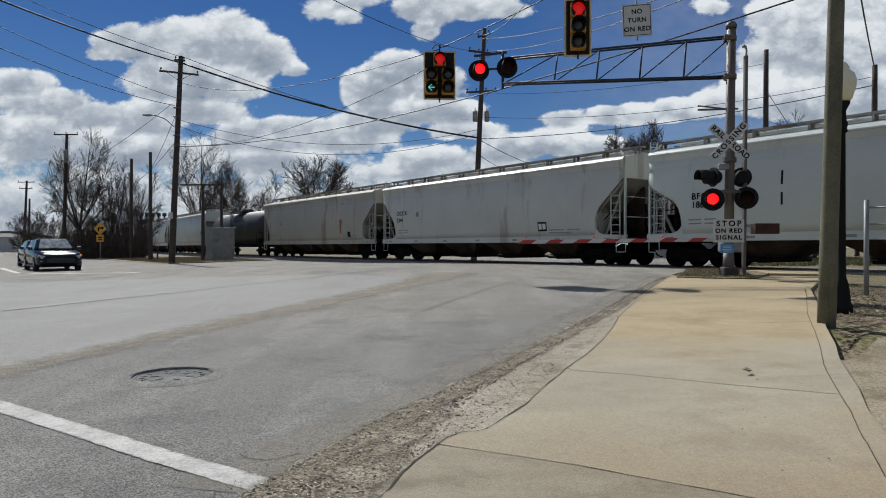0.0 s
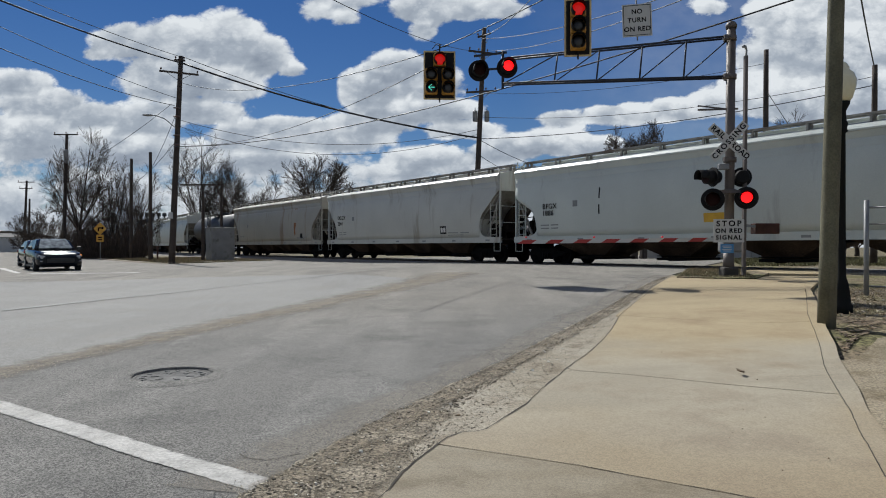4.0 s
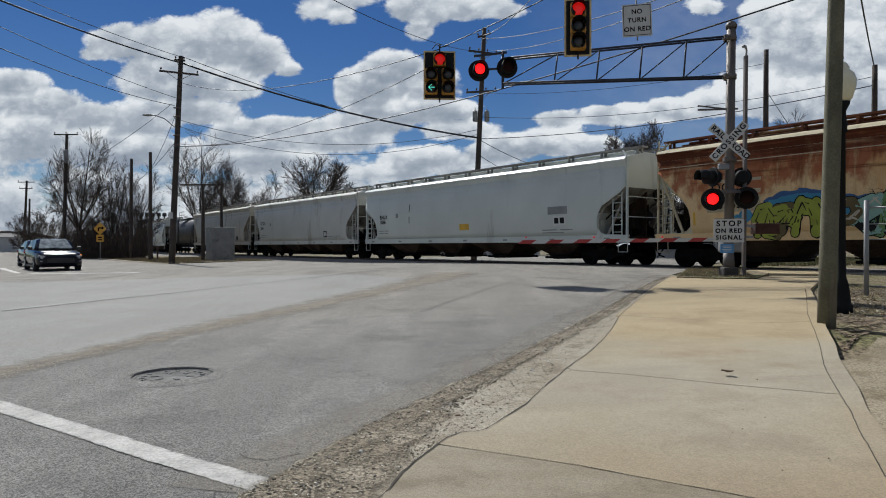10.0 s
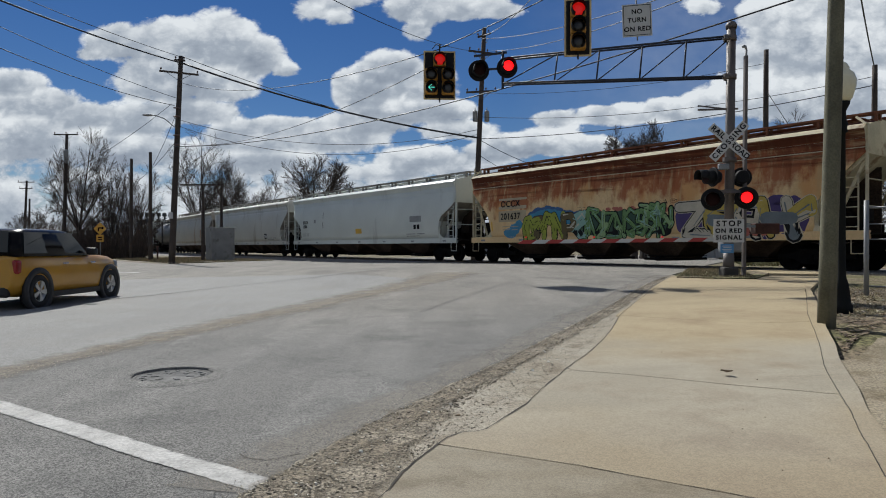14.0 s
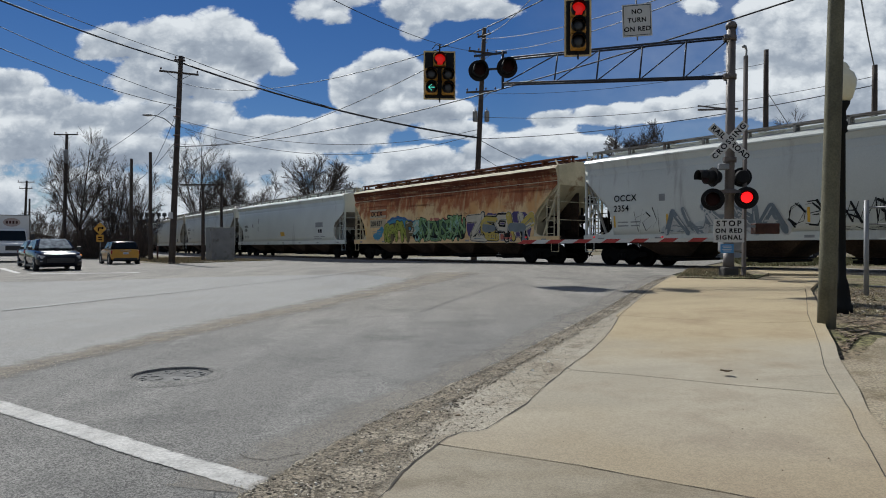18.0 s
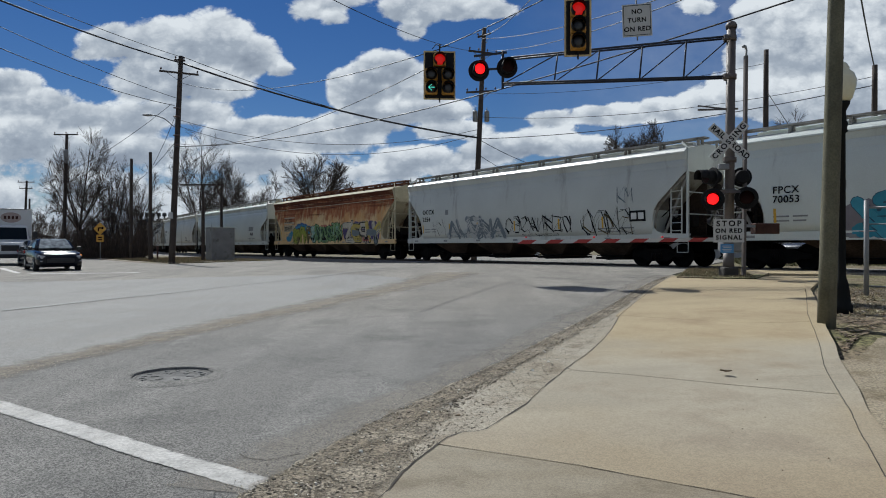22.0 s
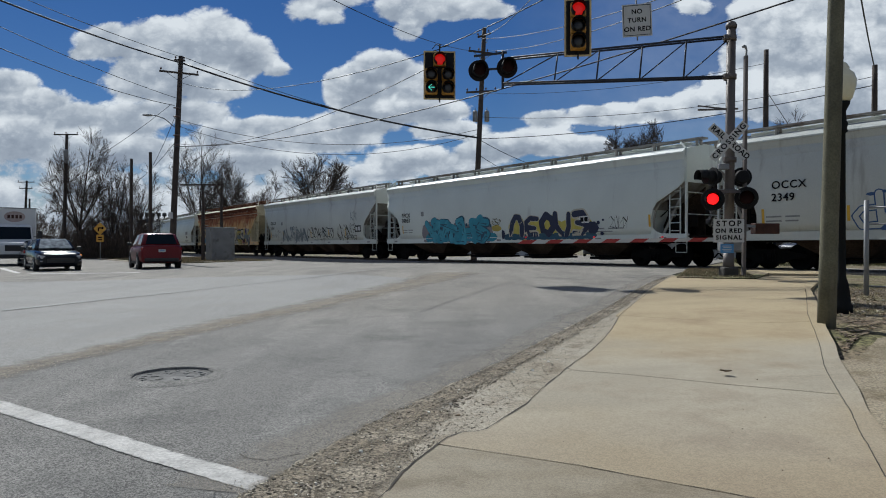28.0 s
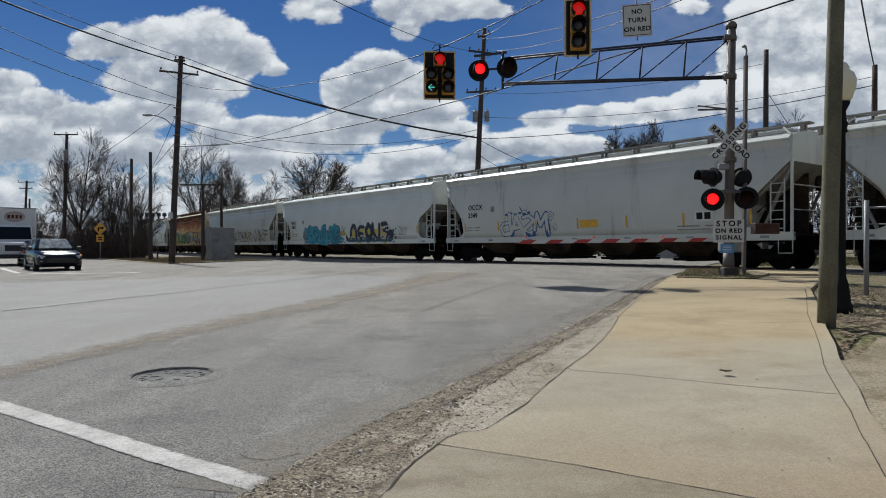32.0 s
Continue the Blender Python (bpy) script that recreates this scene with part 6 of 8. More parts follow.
# ---- gate ----
GX, GY = 7.35, 16.9
gate = thing("crossing_gate", "lowered red and white striped crossing gate", "crossing gate", pose(GX, GY, 0))
gz = lift(GX, GY)
gd = Vector((-1.0, 0.14, 0)).normalized()
bm = bmesh.new()
rod(bm, (0.05, 0, gz - 0.05), (0.05, 0, 1.35), 0.09, 0.09, 12)
rbox(bm, (0.05, 0.0, 1.25), (0.5, 0.4, 0.62), 0.05)
part("mechanism", bm, M_GALV, gate)
L_ARM = 5.05
n = 14
for k in range(n):
    a, b = Vector((-0.3, -0.2, 1.27)) + gd * (L_ARM * k / n), Vector((-0.3, -0.2, 1.27)) + gd * (L_ARM * (k + 1) / n)
    dz = -0.06 * ((k + 0.5) / n)
    bm = bmesh.new()
    h = 0.05
    x0, x1 = a, b
    sl = 0.15
    vs = []
    for dy in (-0.012, 0.012):
        off = Vector((0, dy, 0))
        vs.append([bm.verts.new(x0 + off + Vector((0, 0, -h + dz)) + gd * sl * 0.5), bm.verts.new(x1 + off + Vector((0, 0, -h + dz)) + gd * sl * 0.5),
                   bm.verts.new(x1 + off + Vector((0, 0, h + dz)) - gd * sl * 0.5), bm.verts.new(x0 + off + Vector((0, 0, h + dz)) - gd * sl * 0.5)])
    f0, f1 = vs
    bm.faces.new(f0)
    bm.faces.new(f1[::-1])
    for i in range(4):
        j = (i + 1) % 4
        bm.faces.new((f0[j], f0[i], f1[i], f1[j]))
    bmesh.ops.recalc_face_normals(bm, faces=bm.faces[:])
    part("red_stripe" if k % 2 else "white_stripe", bm, M_RED if k % 2 else M_SIGN, gate)
for u, lit in ((0.62, 1), (0.28, 1), (0.97, 1)):
    p = Vector((-0.3, -0.2, 1.27)) + gd * (L_ARM * u) + Vector((0, 0, 0.10))
    bm = bmesh.new()
    rod(bm, p + Vector((0, -0.035, -0.035)), p + Vector((0, 0.035, -0.035)), 0.022, 0.022, 12)
    part("arm_lamp", bm, M_TL_RED, gate, "small glowing red lamp")
bm = bmesh.new()
bar(bm, (0.2, -0.12, 1.62), (0.75, -0.12, 1.60), 0.03, 0.06)
bar(bm, (0.2, 0.12, 1.66), (0.75, 0.12, 1.62), 0.03, 0.06)
part("counterweight_arm", bm, M_GALV, gate)
bm = bmesh.new()
rbox(bm, (0.95, 0.0, 1.55), (0.62, 0.30, 0.27), 0.02)
part("counterweight", bm, M_RUSTY, gate, "rusty brown counterweight")

# ---- posts and poles ----
M_WOOD = shade("weathered pole wood", (0.055, 0.042, 0.035), 0.9, 0, 0.25, 2, 40, 0.3, (0.09, 0.075, 0.062), 0.3, 1.5, True)
M_TREATED = shade("green-brown treated pole", (0.12, 0.114, 0.075), 0.9, 0, 0.3, 2.5, 50, 0.15, (0.20, 0.18, 0.13), 0.45, 1.2, True)
M_WIRE = shade("black cable", (0.012, 0.012, 0.014), 0.6, 0, 0.1, 3, 30, 0.0)
M_PORC = shade("brown porcelain", (0.10, 0.06, 0.05), 0.3, 0, 0.1, 8, 40, 0.0)


def pole(x, y, h, r=0.15, lean=(0, 0), mat=None, label="weathered wooden utility pole", group="", foot=0.3):
    z0 = lift(x, y)
    p = thing("utility_pole", label, "utility pole", pose(x, y, 0), group)
    bm = bmesh.new()
    rings = []
    for k in range(9):
        u = k / 8
        c = Vector((lean[0] * u, lean[1] * u, z0 - foot + (h - z0 + foot) * u))
        rr = r * (1 - 0.32 * u)
        rings.append([c + Vector((rr * math.cos(a) * (1 + 0.03 * math.sin(3 * a + k)), rr * math.sin(a), 0)) for a in [2 * math.pi * i / 14 for i in range(14)]])
    loft(bm, rings)
    part("shaft", bm, mat or M_WOOD, p)
    return p


def crossarm(p, z, w, dx=0.0, yaw=0.0, pins=4, tilt=0.0):
    m = pose(dx, -0.15, z, 0, tilt, yaw)
    bm = bmesh.new()
    box(bm, (0, 0, 0), (w, 0.09, 0.11), m)
    a = part("crossarm", bm, M_WOOD, p)
    for i in range(pins):
        u = -w / 2 + 0.08 + (w - 0.16) * i / max(1, pins - 1)
        bm = bmesh.new()
        lathe(bm, [(0.02, 0.05), (0.02, 0.12), (0.05, 0.13), (0.06, 0.18), (0.035, 0.24)], 8, m @ pose(u, 0, 0))
        part("insulator", bm, M_PORC, p)
    for s in (-1, 1):
        bm = bmesh.new()
        bar(bm, m @ Vector((s * w * 0.3, 0.03, -0.05)), m @ Vector((0, 0.06, -0.5)), 0.02, 0.03)
        part("brace", bm, M_GALV, p)
    return a


def transformer(p, x, z, r=0.16, h=0.7):
    bm = bmesh.new()
    lathe(bm, [(r * 0.9, 0), (r, 0.04), (r, h * 0.85), (r * 1.05, h * 0.87), (r * 0.6, h)], 14, pose(x, -0.1, z))
    rod(bm, (x * 0.4, -0.05, z + h * 0.6), (x, -0.1, z + h * 0.6), 0.03, 0.03, 6)
    rod(bm, (x, -0.1, z + h), (x, -0.1, z + h + 0.2), 0.03, 0.02, 6)
    part("transformer", bm, M_GALV, p, "grey can transformer")


p1 = pole(-17.4, 42.0, 13.3, 0.21, (0.62, 0), None, "tall dark wooden utility pole with a street lamp")
crossarm(p1, 12.2, 2.5, 0.55, 0, 3, 6)
crossarm(p1, 13.0, 0.7, 0.6, 0, 2, 4)
for z in (9.95, 9.4, 8.2, 7.6):
    bm = bmesh.new()
    rod(bm, (0.25, -0.25, z), (0.65, -0.25, z), 0.05, 0.05, 8)
    part("insulator", bm, M_PORC, p1)
lamp = new("street_lamp_arm")
lamp.parent = p1
bm = bmesh.new()
tube(bm, [(0.25, -0.1, 8.75), (-0.3, -0.3, 9.25), (-0.8, -0.4, 9.42), (-1.0, -0.45, 9.45)], 0.03, 8)
part("bracket", bm, M_GALV, lamp)
bm = bmesh.new()
lathe(bm, [(0.03, 0), (0.12, 0.12), (0.16, 0.35), (0.11, 0.6), (0.04, 0.7)], 12, pose(-0.95, -0.45, 9.43, 0, -88, 0) @ Matrix.Diagonal((0.5, 1, 1, 1)))
part("lamp_head", bm, M_GALV, lamp)
bm = bmesh.new()
box(bm, (0.06, -0.24, 3.1), (0.28, 0.02, 0.4))
part("tag", bm, M_SIGN, p1, "small pale tag")

pc = pole(1.95, 42.0, 15.1, 0.2, (0.69, 0), None, "leaning wooden utility pole with two transformers")
crossarm(pc, 13.5, 1.9, 0.6, 10, 4, 4)
crossarm(pc, 14.6, 0.9, 0.68, 10, 2, -20)
crossarm(pc, 11.0, 1.95, 0.5, 0, 4, -3)
transformer(pc, 0.1, 9.1)
transformer(pc, 0.85, 9.1)
p = pole(-23.2, 52.0, 8.6, 0.17, (0, 0), None, "bare wooden pole without arms")
p = pole(-35.9, 62.0, 11.8, 0.19, (0.35, 0), None, "wooden utility pole with one crossarm and transformer")
crossarm(p, 11.7, 2.3, 0.35, 0, 3)
transformer(p, 0.32, 9.0, 0.2, 1.3)
p = pole(-60.8, 95.0, 10.7, 0.2, (0.5, 0), None, "far utility pole with two crossarms")
crossarm(p, 10.5, 2.4, 0.5, 0, 3)
crossarm(p, 9.6, 1.9, 0.45, 0, 2)
p = pole(-60.0, 95.0, 8.1, 0.17, (0.1, 0), None, "far bare wooden pole")
p = pole(-27.6, 58.0, 8.9, 0.17, (0.05, 0), None, "grey bare pole among the trees")
p = pole(-26.2, 59.0, 5.6, 0.13, (-0.2, 0), None, "short dark pole among the trees")
p = pole(-18.3, 50.0, 5.9, 0.15, (0, 0), None, "short pole carrying one long crossarm")
crossarm(p, 5.82, 3.3, 0.0, 0, 0)
p = pole(-17.1, 50.6, 6.4, 0.13, (0, 0), None, "slim dark pole beside the cabinet")
bm = bmesh.new()
tube(bm, [(0, -0.12, 2.4), (0.15, -0.2, 2.2), (0.12, -0.2, 1.4), (0, -0.14, 1.2)], 0.05)
part("meter", bm, M_GALV, p)
p = pole(16.7, 34.0, 11.3, 0.17, (0.05, 0), None, "bare wooden pole behind the railway")
p = pole(19.7, 30.0, 9.4, 0.16, (0.05, 0), None, "short wooden pole with a cable drop")
pole(4.37, 7.48, 9.2, 0.098, (0.26, 0), M_TREATED, "thick green-brown treated pole beside the pavement")
p = thing("sign_post", "tall slim steel post with a curved top", "post", pose(7.36, 16.05, 0))
bm = bmesh.new()
bar(bm, (0, 0, 0.25), (0.05, 0, 5.75), 0.10, 0.07, (1, 0, 0))
part("post", bm, M_ALU, p)
bm = bmesh.new()
tube(bm, [(0.05, 0, 5.6), (0.06, 0, 5.9), (0.03, 0, 6.0), (-0.03, 0, 5.97)], 0.03, 8)
part("cap", bm, M_GALV, p)

# ---- wires ----
def wire(a, b, sag, r=0.018, label="black overhead cable between poles", n=22):
    a, b = Vector(a), Vector(b)
    bm = bmesh.new()
    pts = [a.lerp(b, i / n) - Vector((0, 0, 4 * sag * (i / n) * (1 - i / n))) for i in range(n + 1)]
    rings = []
    d = (b - a).normalized()
    s = d.cross(Vector((0, 0, 1))).normalized()
    u = s.cross(d)
    for p in pts:
        rings.append([p + s * r * math.cos(w) + u * r * math.sin(w) for w in (0, 1.2566, 2.5133, 3.7699, 5.0265)])
    loft(bm, rings)
    w = part("overhead_wire", bm, M_WIRE)
    return tagged(w, label, "cable", "overhead wires")


def eye_ray(u, v, d):
    """The point d metres ahead, u and v to the right and up as slopes."""
    return Vector((u * d, d, EYE + v * d))


P1T = Vector((-16.85, 41.8, 0))
PCT = Vector((2.55, 41.9, 0))
LEFT = [(-0.891, 0.465), (-0.891, 0.440), (-0.891, 0.402), (-0.891, 0.490)]
wire(eye_ray(*LEFT[0], 22), P1T + Vector((0, 0, 12.85)), 0.25, 0.045, "thick black cable bundle over the road")
wire(eye_ray(*LEFT[3], 22), P1T + Vector((0.0, 0, 13.25)), 0.25, 0.018)
wire(eye_ray(*LEFT[1], 22), P1T + Vector((-0.2, 0, 10.6)), 0.3, 0.016)
wire(eye_ray(*LEFT[2], 22), P1T + Vector((-0.25, 0, 10.1)), 0.5, 0.020)
wire(P1T + Vector((0.1, 0, 12.85)), (2.3, 41.9, 8.05), 0.5, 0.06, "thick black cable bundle over the road")
wire(P1T + Vector((0.3, 0, 13.2)), (-4.6, 41.9, 9.3), 0.2, 0.02)
wire(P1T + Vector((-0.35, 0, 7.5)), eye_ray(0.669, 0.422, 14), 1.0, 0.022)
wire(P1T + Vector((-0.3, 0, 9.3)), (2.2, 42.0, 8.6), 1.3, 0.016)
wire(P1T + Vector((-0.3, 0, 8.9)), (2.2, 42.0, 8.3), 1.6, 0.016)
wire(P1T + Vector((0, 0, 11.6)), eye_ray(-0.005, 0.302, 18), 0.8, 0.014)
wire(eye_ray(-0.005, 0.304, 18), eye_ray(0.206, 0.405, 14.7), 0.05, 0.014, "span wire that carries the traffic lights")
wire(eye_ray(0.206, 0.405, 14.7), eye_ray(0.296, 0.392, 13.9), 0.02, 0.014, "span wire that carries the traffic lights")
wire(eye_ray(0.296, 0.392, 13.9), eye_ray(0.52, 0.54, 11), 0.05, 0.014, "span wire that carries the traffic lights")
wire(P1T + Vector((-0.2, 0, 7.7)), eye_ray(0.0, 0.285, 18.2), 0.9, 0.012)
wire(PCT + Vector((-0.1, 0, 14.4)), eye_ray(0.45, 0.42, 15), 0.4, 0.016)
wire(PCT + Vector((0.5, 0, 13.6)), eye_ray(0.52, 0.44, 15), 0.5, 0.016)
wire(PCT + Vector((-0.6, 0, 13.6)), eye_ray(-0.25, 0.42, 18), 0.4, 0.014)
wire(PCT + Vector((-0.1, 0, 14.6)), eye_ray(0.17, 0.42, 18), 0.4, 0.014)
wire((2.35, 41.9, 8.0), (19.8, 30.0, 8.5), 0.5, 0.022)
wire((2.35, 41.9, 9.4), (19.8, 30.0, 8.9), 0.7, 0.014)
wire((2.4, 41.9, 7.9), (9.2, 46, 6.0), 0.3, 0.02)
wire((2.4, 41.9, 6.9), (7.5, 46, 5.4), 0.3, 0.018)
wire((2.4, 41.9, 10.9), (16.7, 34, 10.6), 0.5, 0.012)
wire((16.75, 34, 9.2), (16.4, 30, 5.8), 0.02, 0.02, "steel guy wire with a clamp")
wire((19.8, 30, 9.0), eye_ray(0.63, 0.42, 18), 0.15, 0.025)
wire((-17.0, 41.8, 9.6), (-23.2, 52, 7.2), 0.2, 0.016)
wire((-16.9, 41.8, 8.0), (-27.5, 58, 6.6), 0.3, 0.016)
wire((-17.3, 41.8, 10.2), (-35.6, 62, 8.2), 0.4, 0.016)

# ---- traffic lights on the span wire ----
def lamp_section(parent, x, z, lit=None, arrow=False):
    s = new("signal_section")
    s.parent = parent
    s.matrix_basis = pose(x, 0, z)
    bm = bmesh.new()
    rbox(bm, (0, 0.06, 0), (0.345, 0.20, 0.345), 0.03)
    part("housing", bm, M_TL_YEL, s)
    bm = bmesh.new()
    lathe(bm, [(0.148, 0.0), (0.145, 0.012), (0.09, 0.022), (0.01, 0.026)], 22, pose(0, -0.045, 0, 90, 0, 0))
    part("lens", bm, lit if lit and not arrow else M_TL_DARK, s)
    if arrow:
        bm = bmesh.new()
        for sx in (-1, 1):
            bar(bm, (-0.085, -0.078, 0), (0.01, -0.078, sx * 0.085), 0.012, 0.030, (0, 1, 0))
        bar(bm, (-0.07, -0.078, 0), (0.09, -0.078, 0), 0.012, 0.028, (0, 1, 0))
        part("arrow", bm, lit, s, "glowing green arrow")
    bm = bmesh.new()
    n = 14
    rings = []
    for d, k in ((0.04, 1.0), (0.25, 0.97)):
        rings.append([((0.165 * k) * math.cos(math.radians(-60 + 300 * i / n)), -d, (0.165 * k) * math.sin(math.radians(-60 + 300 * i / n))) for i in range(n + 1)]
                     + [((0.158 * k) * math.cos(math.radians(240 - 300 * i / n)), -d, (0.158 * k) * math.sin(math.radians(240 - 300 * i / n))) for i in range(n + 1)])
    loft(bm, rings)
    part("visor", bm, M_BLK, s)


def backplate(parent, w, h):
    bm = bmesh.new()
    rbox(bm, (0, 0.10, 0), (w, 0.012, h), 0.005)
    part("backplate", bm, M_BLK, parent)
    for dx, dz, sx, sz in ((0, h / 2 - 0.02, w, 0.04), (0, -h / 2 + 0.02, w, 0.04), (w / 2 - 0.02, 0, 0.04, h - 0.082), (-w / 2 + 0.02, 0, 0.04, h - 0.082)):
        bm = bmesh.new()
        box(bm, (dx, 0.091, dz), (sx, 0.005, sz))
        part("border", bm, M_TL_EDGE, parent)


three = thing("traffic_light", "three-lamp traffic light showing red, yellow housing", "traffic light", pose(3.03, 14.7, 6.02, 0, 0, -6))
backplate(three, 0.60, 1.30)
for k, lit in enumerate((M_TL_RED, None, None)):
    lamp_section(three, 0, 0.375 - 0.36 * k, lit)
bm = bmesh.new()
rod(bm, (0, 0.06, 0.50), (0, 0.06, 1.30), 0.02, 0.02, 8)
rod(bm, (0, 0.06, -0.55), (0, 0.06, -0.72), 0.02, 0.02, 8)
part("hanger", bm, M_BLK, three)
five = thing("traffic_light", "five-lamp traffic light with red and a green arrow lit", "traffic light", pose(-0.09, 18.0, 5.81, 0, 0, 4))
backplate(five, 0.88, 1.34)
lamp_section(five, 0, 0.40, M_TL_RED)
lamp_section(five, -0.23, 0.0, None)
lamp_section(five, 0.23, 0.0, None)
lamp_section(five, -0.23, -0.37, M_TL_GREEN, True)
lamp_section(five, 0.23, -0.37, None)
bm = bmesh.new()
rod(bm, (0, 0.06, 0.5), (0, 0.0, 0.84), 0.02, 0.02, 8)
rod(bm, (0, 0.06, -0.6), (0, 0.06, -0.75), 0.02, 0.02, 8)
tube(bm, [(-0.2, 0.06, 0.72), (-0.1, 0.06, 0.84), (0.1, 0.06, 0.78), (0.25, 0.06, 0.82)], 0.012)
part("hanger", bm, M_BLK, five)
ntor = thing("road_sign", "white sign lettered no turn on red, hung from a wire", "road sign", pose(4.11, 13.9, 5.88, 0, -2, -8))
bm = bmesh.new()
rbox(bm, (0, 0, 0), (0.61, 0.008, 0.69), 0.003)
part("plate", bm, M_SIGN, ntor)
for w, dz in (("NO", 0.18), ("TURN", 0.0), ("ON RED", -0.19)):
    flat_text(w, 0.135, M_INK, ntor, pose(0, -0.007, dz) @ FACE, 1.12, bold=0.004)
for dx, dz, sx, sz in ((0, 0.315, 0.55, 0.012), (0, -0.315, 0.55, 0.012), (0.275, 0, 0.012, 0.61), (-0.275, 0, 0.012, 0.61)):
    bm = bmesh.new()
    box(bm, (dx, -0.007, dz), (sx, 0.004, sz))
    part("border", bm, M_INK, ntor)
bm = bmesh.new()
rod(bm, (0, 0.03, -0.42), (0, 0.03, 0.8), 0.015, 0.015, 8)
part("hanger", bm, M_GALV, ntor)

# ---- lamp post ----
M_GLOBE = shade("cream acrylic globe", (0.72, 0.68, 0.50), 0.35, 0, 0.05, 3, 30, 0.0)
M_POSTBLK = shade("black painted iron", (0.007, 0.008, 0.008), 0.75, 0.0, 0.15, 4, 40, 0.03, spec=0.2)
lp = thing("street_lamp", "black ornamental lamp post with a cream acorn globe", "street lamp", on(5.24, 8.62))
bm = bmesh.new()
lathe(bm, [(0.135, -0.05), (0.135, 0.06), (0.11, 0.10), (0.10, 0.24), (0.085, 0.34), (0.056, 0.44), (0.05, 0.7), (0.045, 2.33), (0.075, 2.35), (0.06, 2.39), (0.075, 2.45), (0.055, 2.5), (0.05, 2.62), (0.09, 2.7), (0.10, 2.74)], 18)
part("post", bm, M_POSTBLK, lp)
bm = bmesh.new()
lathe(bm, [(0.09, 2.74), (0.125, 2.79), (0.165, 2.93), (0.17, 3.02), (0.14, 3.11), (0.085, 3.16), (0.09, 3.18), (0.06, 3.24), (0.02, 3.27)], 20)
part("globe", bm, M_GLOBE, lp, "cream acorn globe")
bm = bmesh.new()
lathe(bm, [(0.015, 3.26), (0.012, 3.28), (0.025, 3.31), (0.02, 3.35), (0.004, 3.38)], 10)
part("finial", bm, M_POSTBLK, lp)

# ---- fence at the right ----
fence = thing("chain_link_fence", "galvanised chain-link fence beside the railway", "fence", pose(6.93, 10.73, 0))
fz = lift(6.93, 10.73)
for dx, dy in ((0, 0), (0.32, -0.1), (2.6, -0.9), (5.2, -1.8)):
    bm = bmesh.new()
    rod(bm, (dx, dy, fz - 0.1), (dx, dy, 1.84 if dx == 0 else 1.75), 0.038 if dx == 0 else 0.025, None, 10)
    part("post", bm, M_GALV, fence)
for z in (1.72, 1.45, 1.2, fz + 0.12):
    bm = bmesh.new()
    rod(bm, (0, 0, z), (5.2, -1.8, z), 0.012 if z < 1.7 else 0.02, None, 6)
    part("rail", bm, M_GALV, fence)
bm = bmesh.new()
d = Vector((5.2, -1.8, 0)).normalized()
for i in range(110):
    for s in (-1, 1):
        a = Vector((0.32, -0.1, fz + 0.1)) + d * (i * 0.045)
        b = a + d * (s * 0.7) + Vector((0, 0, 0.75))
        if 0.3 <= b.x <= 5.2:
            bar(bm, a, b, 0.004, 0.004)
tagged(part("mesh_wire", bm, M_GALV, fence), kind="stuff")

# ---- cabinet, signs and bollards by the far corner ----
M_CAB = shade("dull grey cabinet steel", (0.25, 0.25, 0.25), 0.5, 0.3, 0.12, 1.5, 40, 0.05, (0.13, 0.12, 0.11), 0.3, 1.2)
M_ORANGE = shade("faded yellow sign", (0.52, 0.26, 0.02), 0.5, 0, 0.1, 4, 40, 0.0)
cab = thing("signal_cabinet", "grey steel railway signal cabinet beside the track", "cabinet", pose(-17.3, 50.9, lift(-17.3, 50.9), 0, 0, 38))
bm = bmesh.new()
rbox(bm, (0, 0, 1.25), (1.75, 1.45, 2.5), 0.03)
part("body", bm, M_CAB, cab)
bm = bmesh.new()
rbox(bm, (0, 0, 2.53), (1.9, 1.6, 0.07), 0.02)
part("roof", bm, M_CAB, cab)
for s, (x, y, sx, sy) in enumerate(((0, -0.735, 1.3, 0.03), (0.885, 0, 0.03, 1.1))):
    bm = bmesh.new()
    rbox(bm, (x, y, 1.25), (sx, sy, 2.1), 0.01)
    d_ = part("door", bm, M_CAB, cab)
    bm = bmesh.new()
    rod(bm, (x + (0.5 if s == 0 else 0.03), y - 0.03, 1.1), (x + (0.5 if s == 0 else 0.03), y - 0.03, 1.35), 0.02, 0.02, 6)
    part("handle", bm, M_GALV, d_)
warn = thing("warning_sign", "yellow diamond turn-arrow sign on a post", "road sign", pose(-29.3, 56.0, lift(-29.3, 56)))
bm = bmesh.new()
rod(bm, (0, 0.05, -0.2), (0, 0.05, 3.2), 0.04, 0.04, 8)
part("post", bm, M_GALV, warn)
bm = bmesh.new()
box(bm, (0, 0, 0), (0.78, 0.01, 0.78), pose(0, 0, 2.62, 0, 45, 0))
part("diamond", bm, M_ORANGE, warn)
bm = bmesh.new()
box(bm, (0, 0, 1.80), (0.62, 0.01, 0.6))
part("plate", bm, M_ORANGE, warn)
bm = bmesh.new()
box(bm, (-0.14, -0.012, 2.55), (0.10, 0.006, 0.34))
box(bm, (0.02, -0.012, 2.68), (0.42, 0.006, 0.10))
prism(bm, [(0.18, 2.54), (0.36, 2.68), (0.18, 2.82)], "y", -0.016, -0.008)
part("arrow", bm, M_INK, warn)
bm = bmesh.new()
for k in range(2):
    box(bm, (0, -0.012, 1.88 - 0.2 * k), (0.36, 0.006, 0.10))
part("print", bm, M_INK, warn)
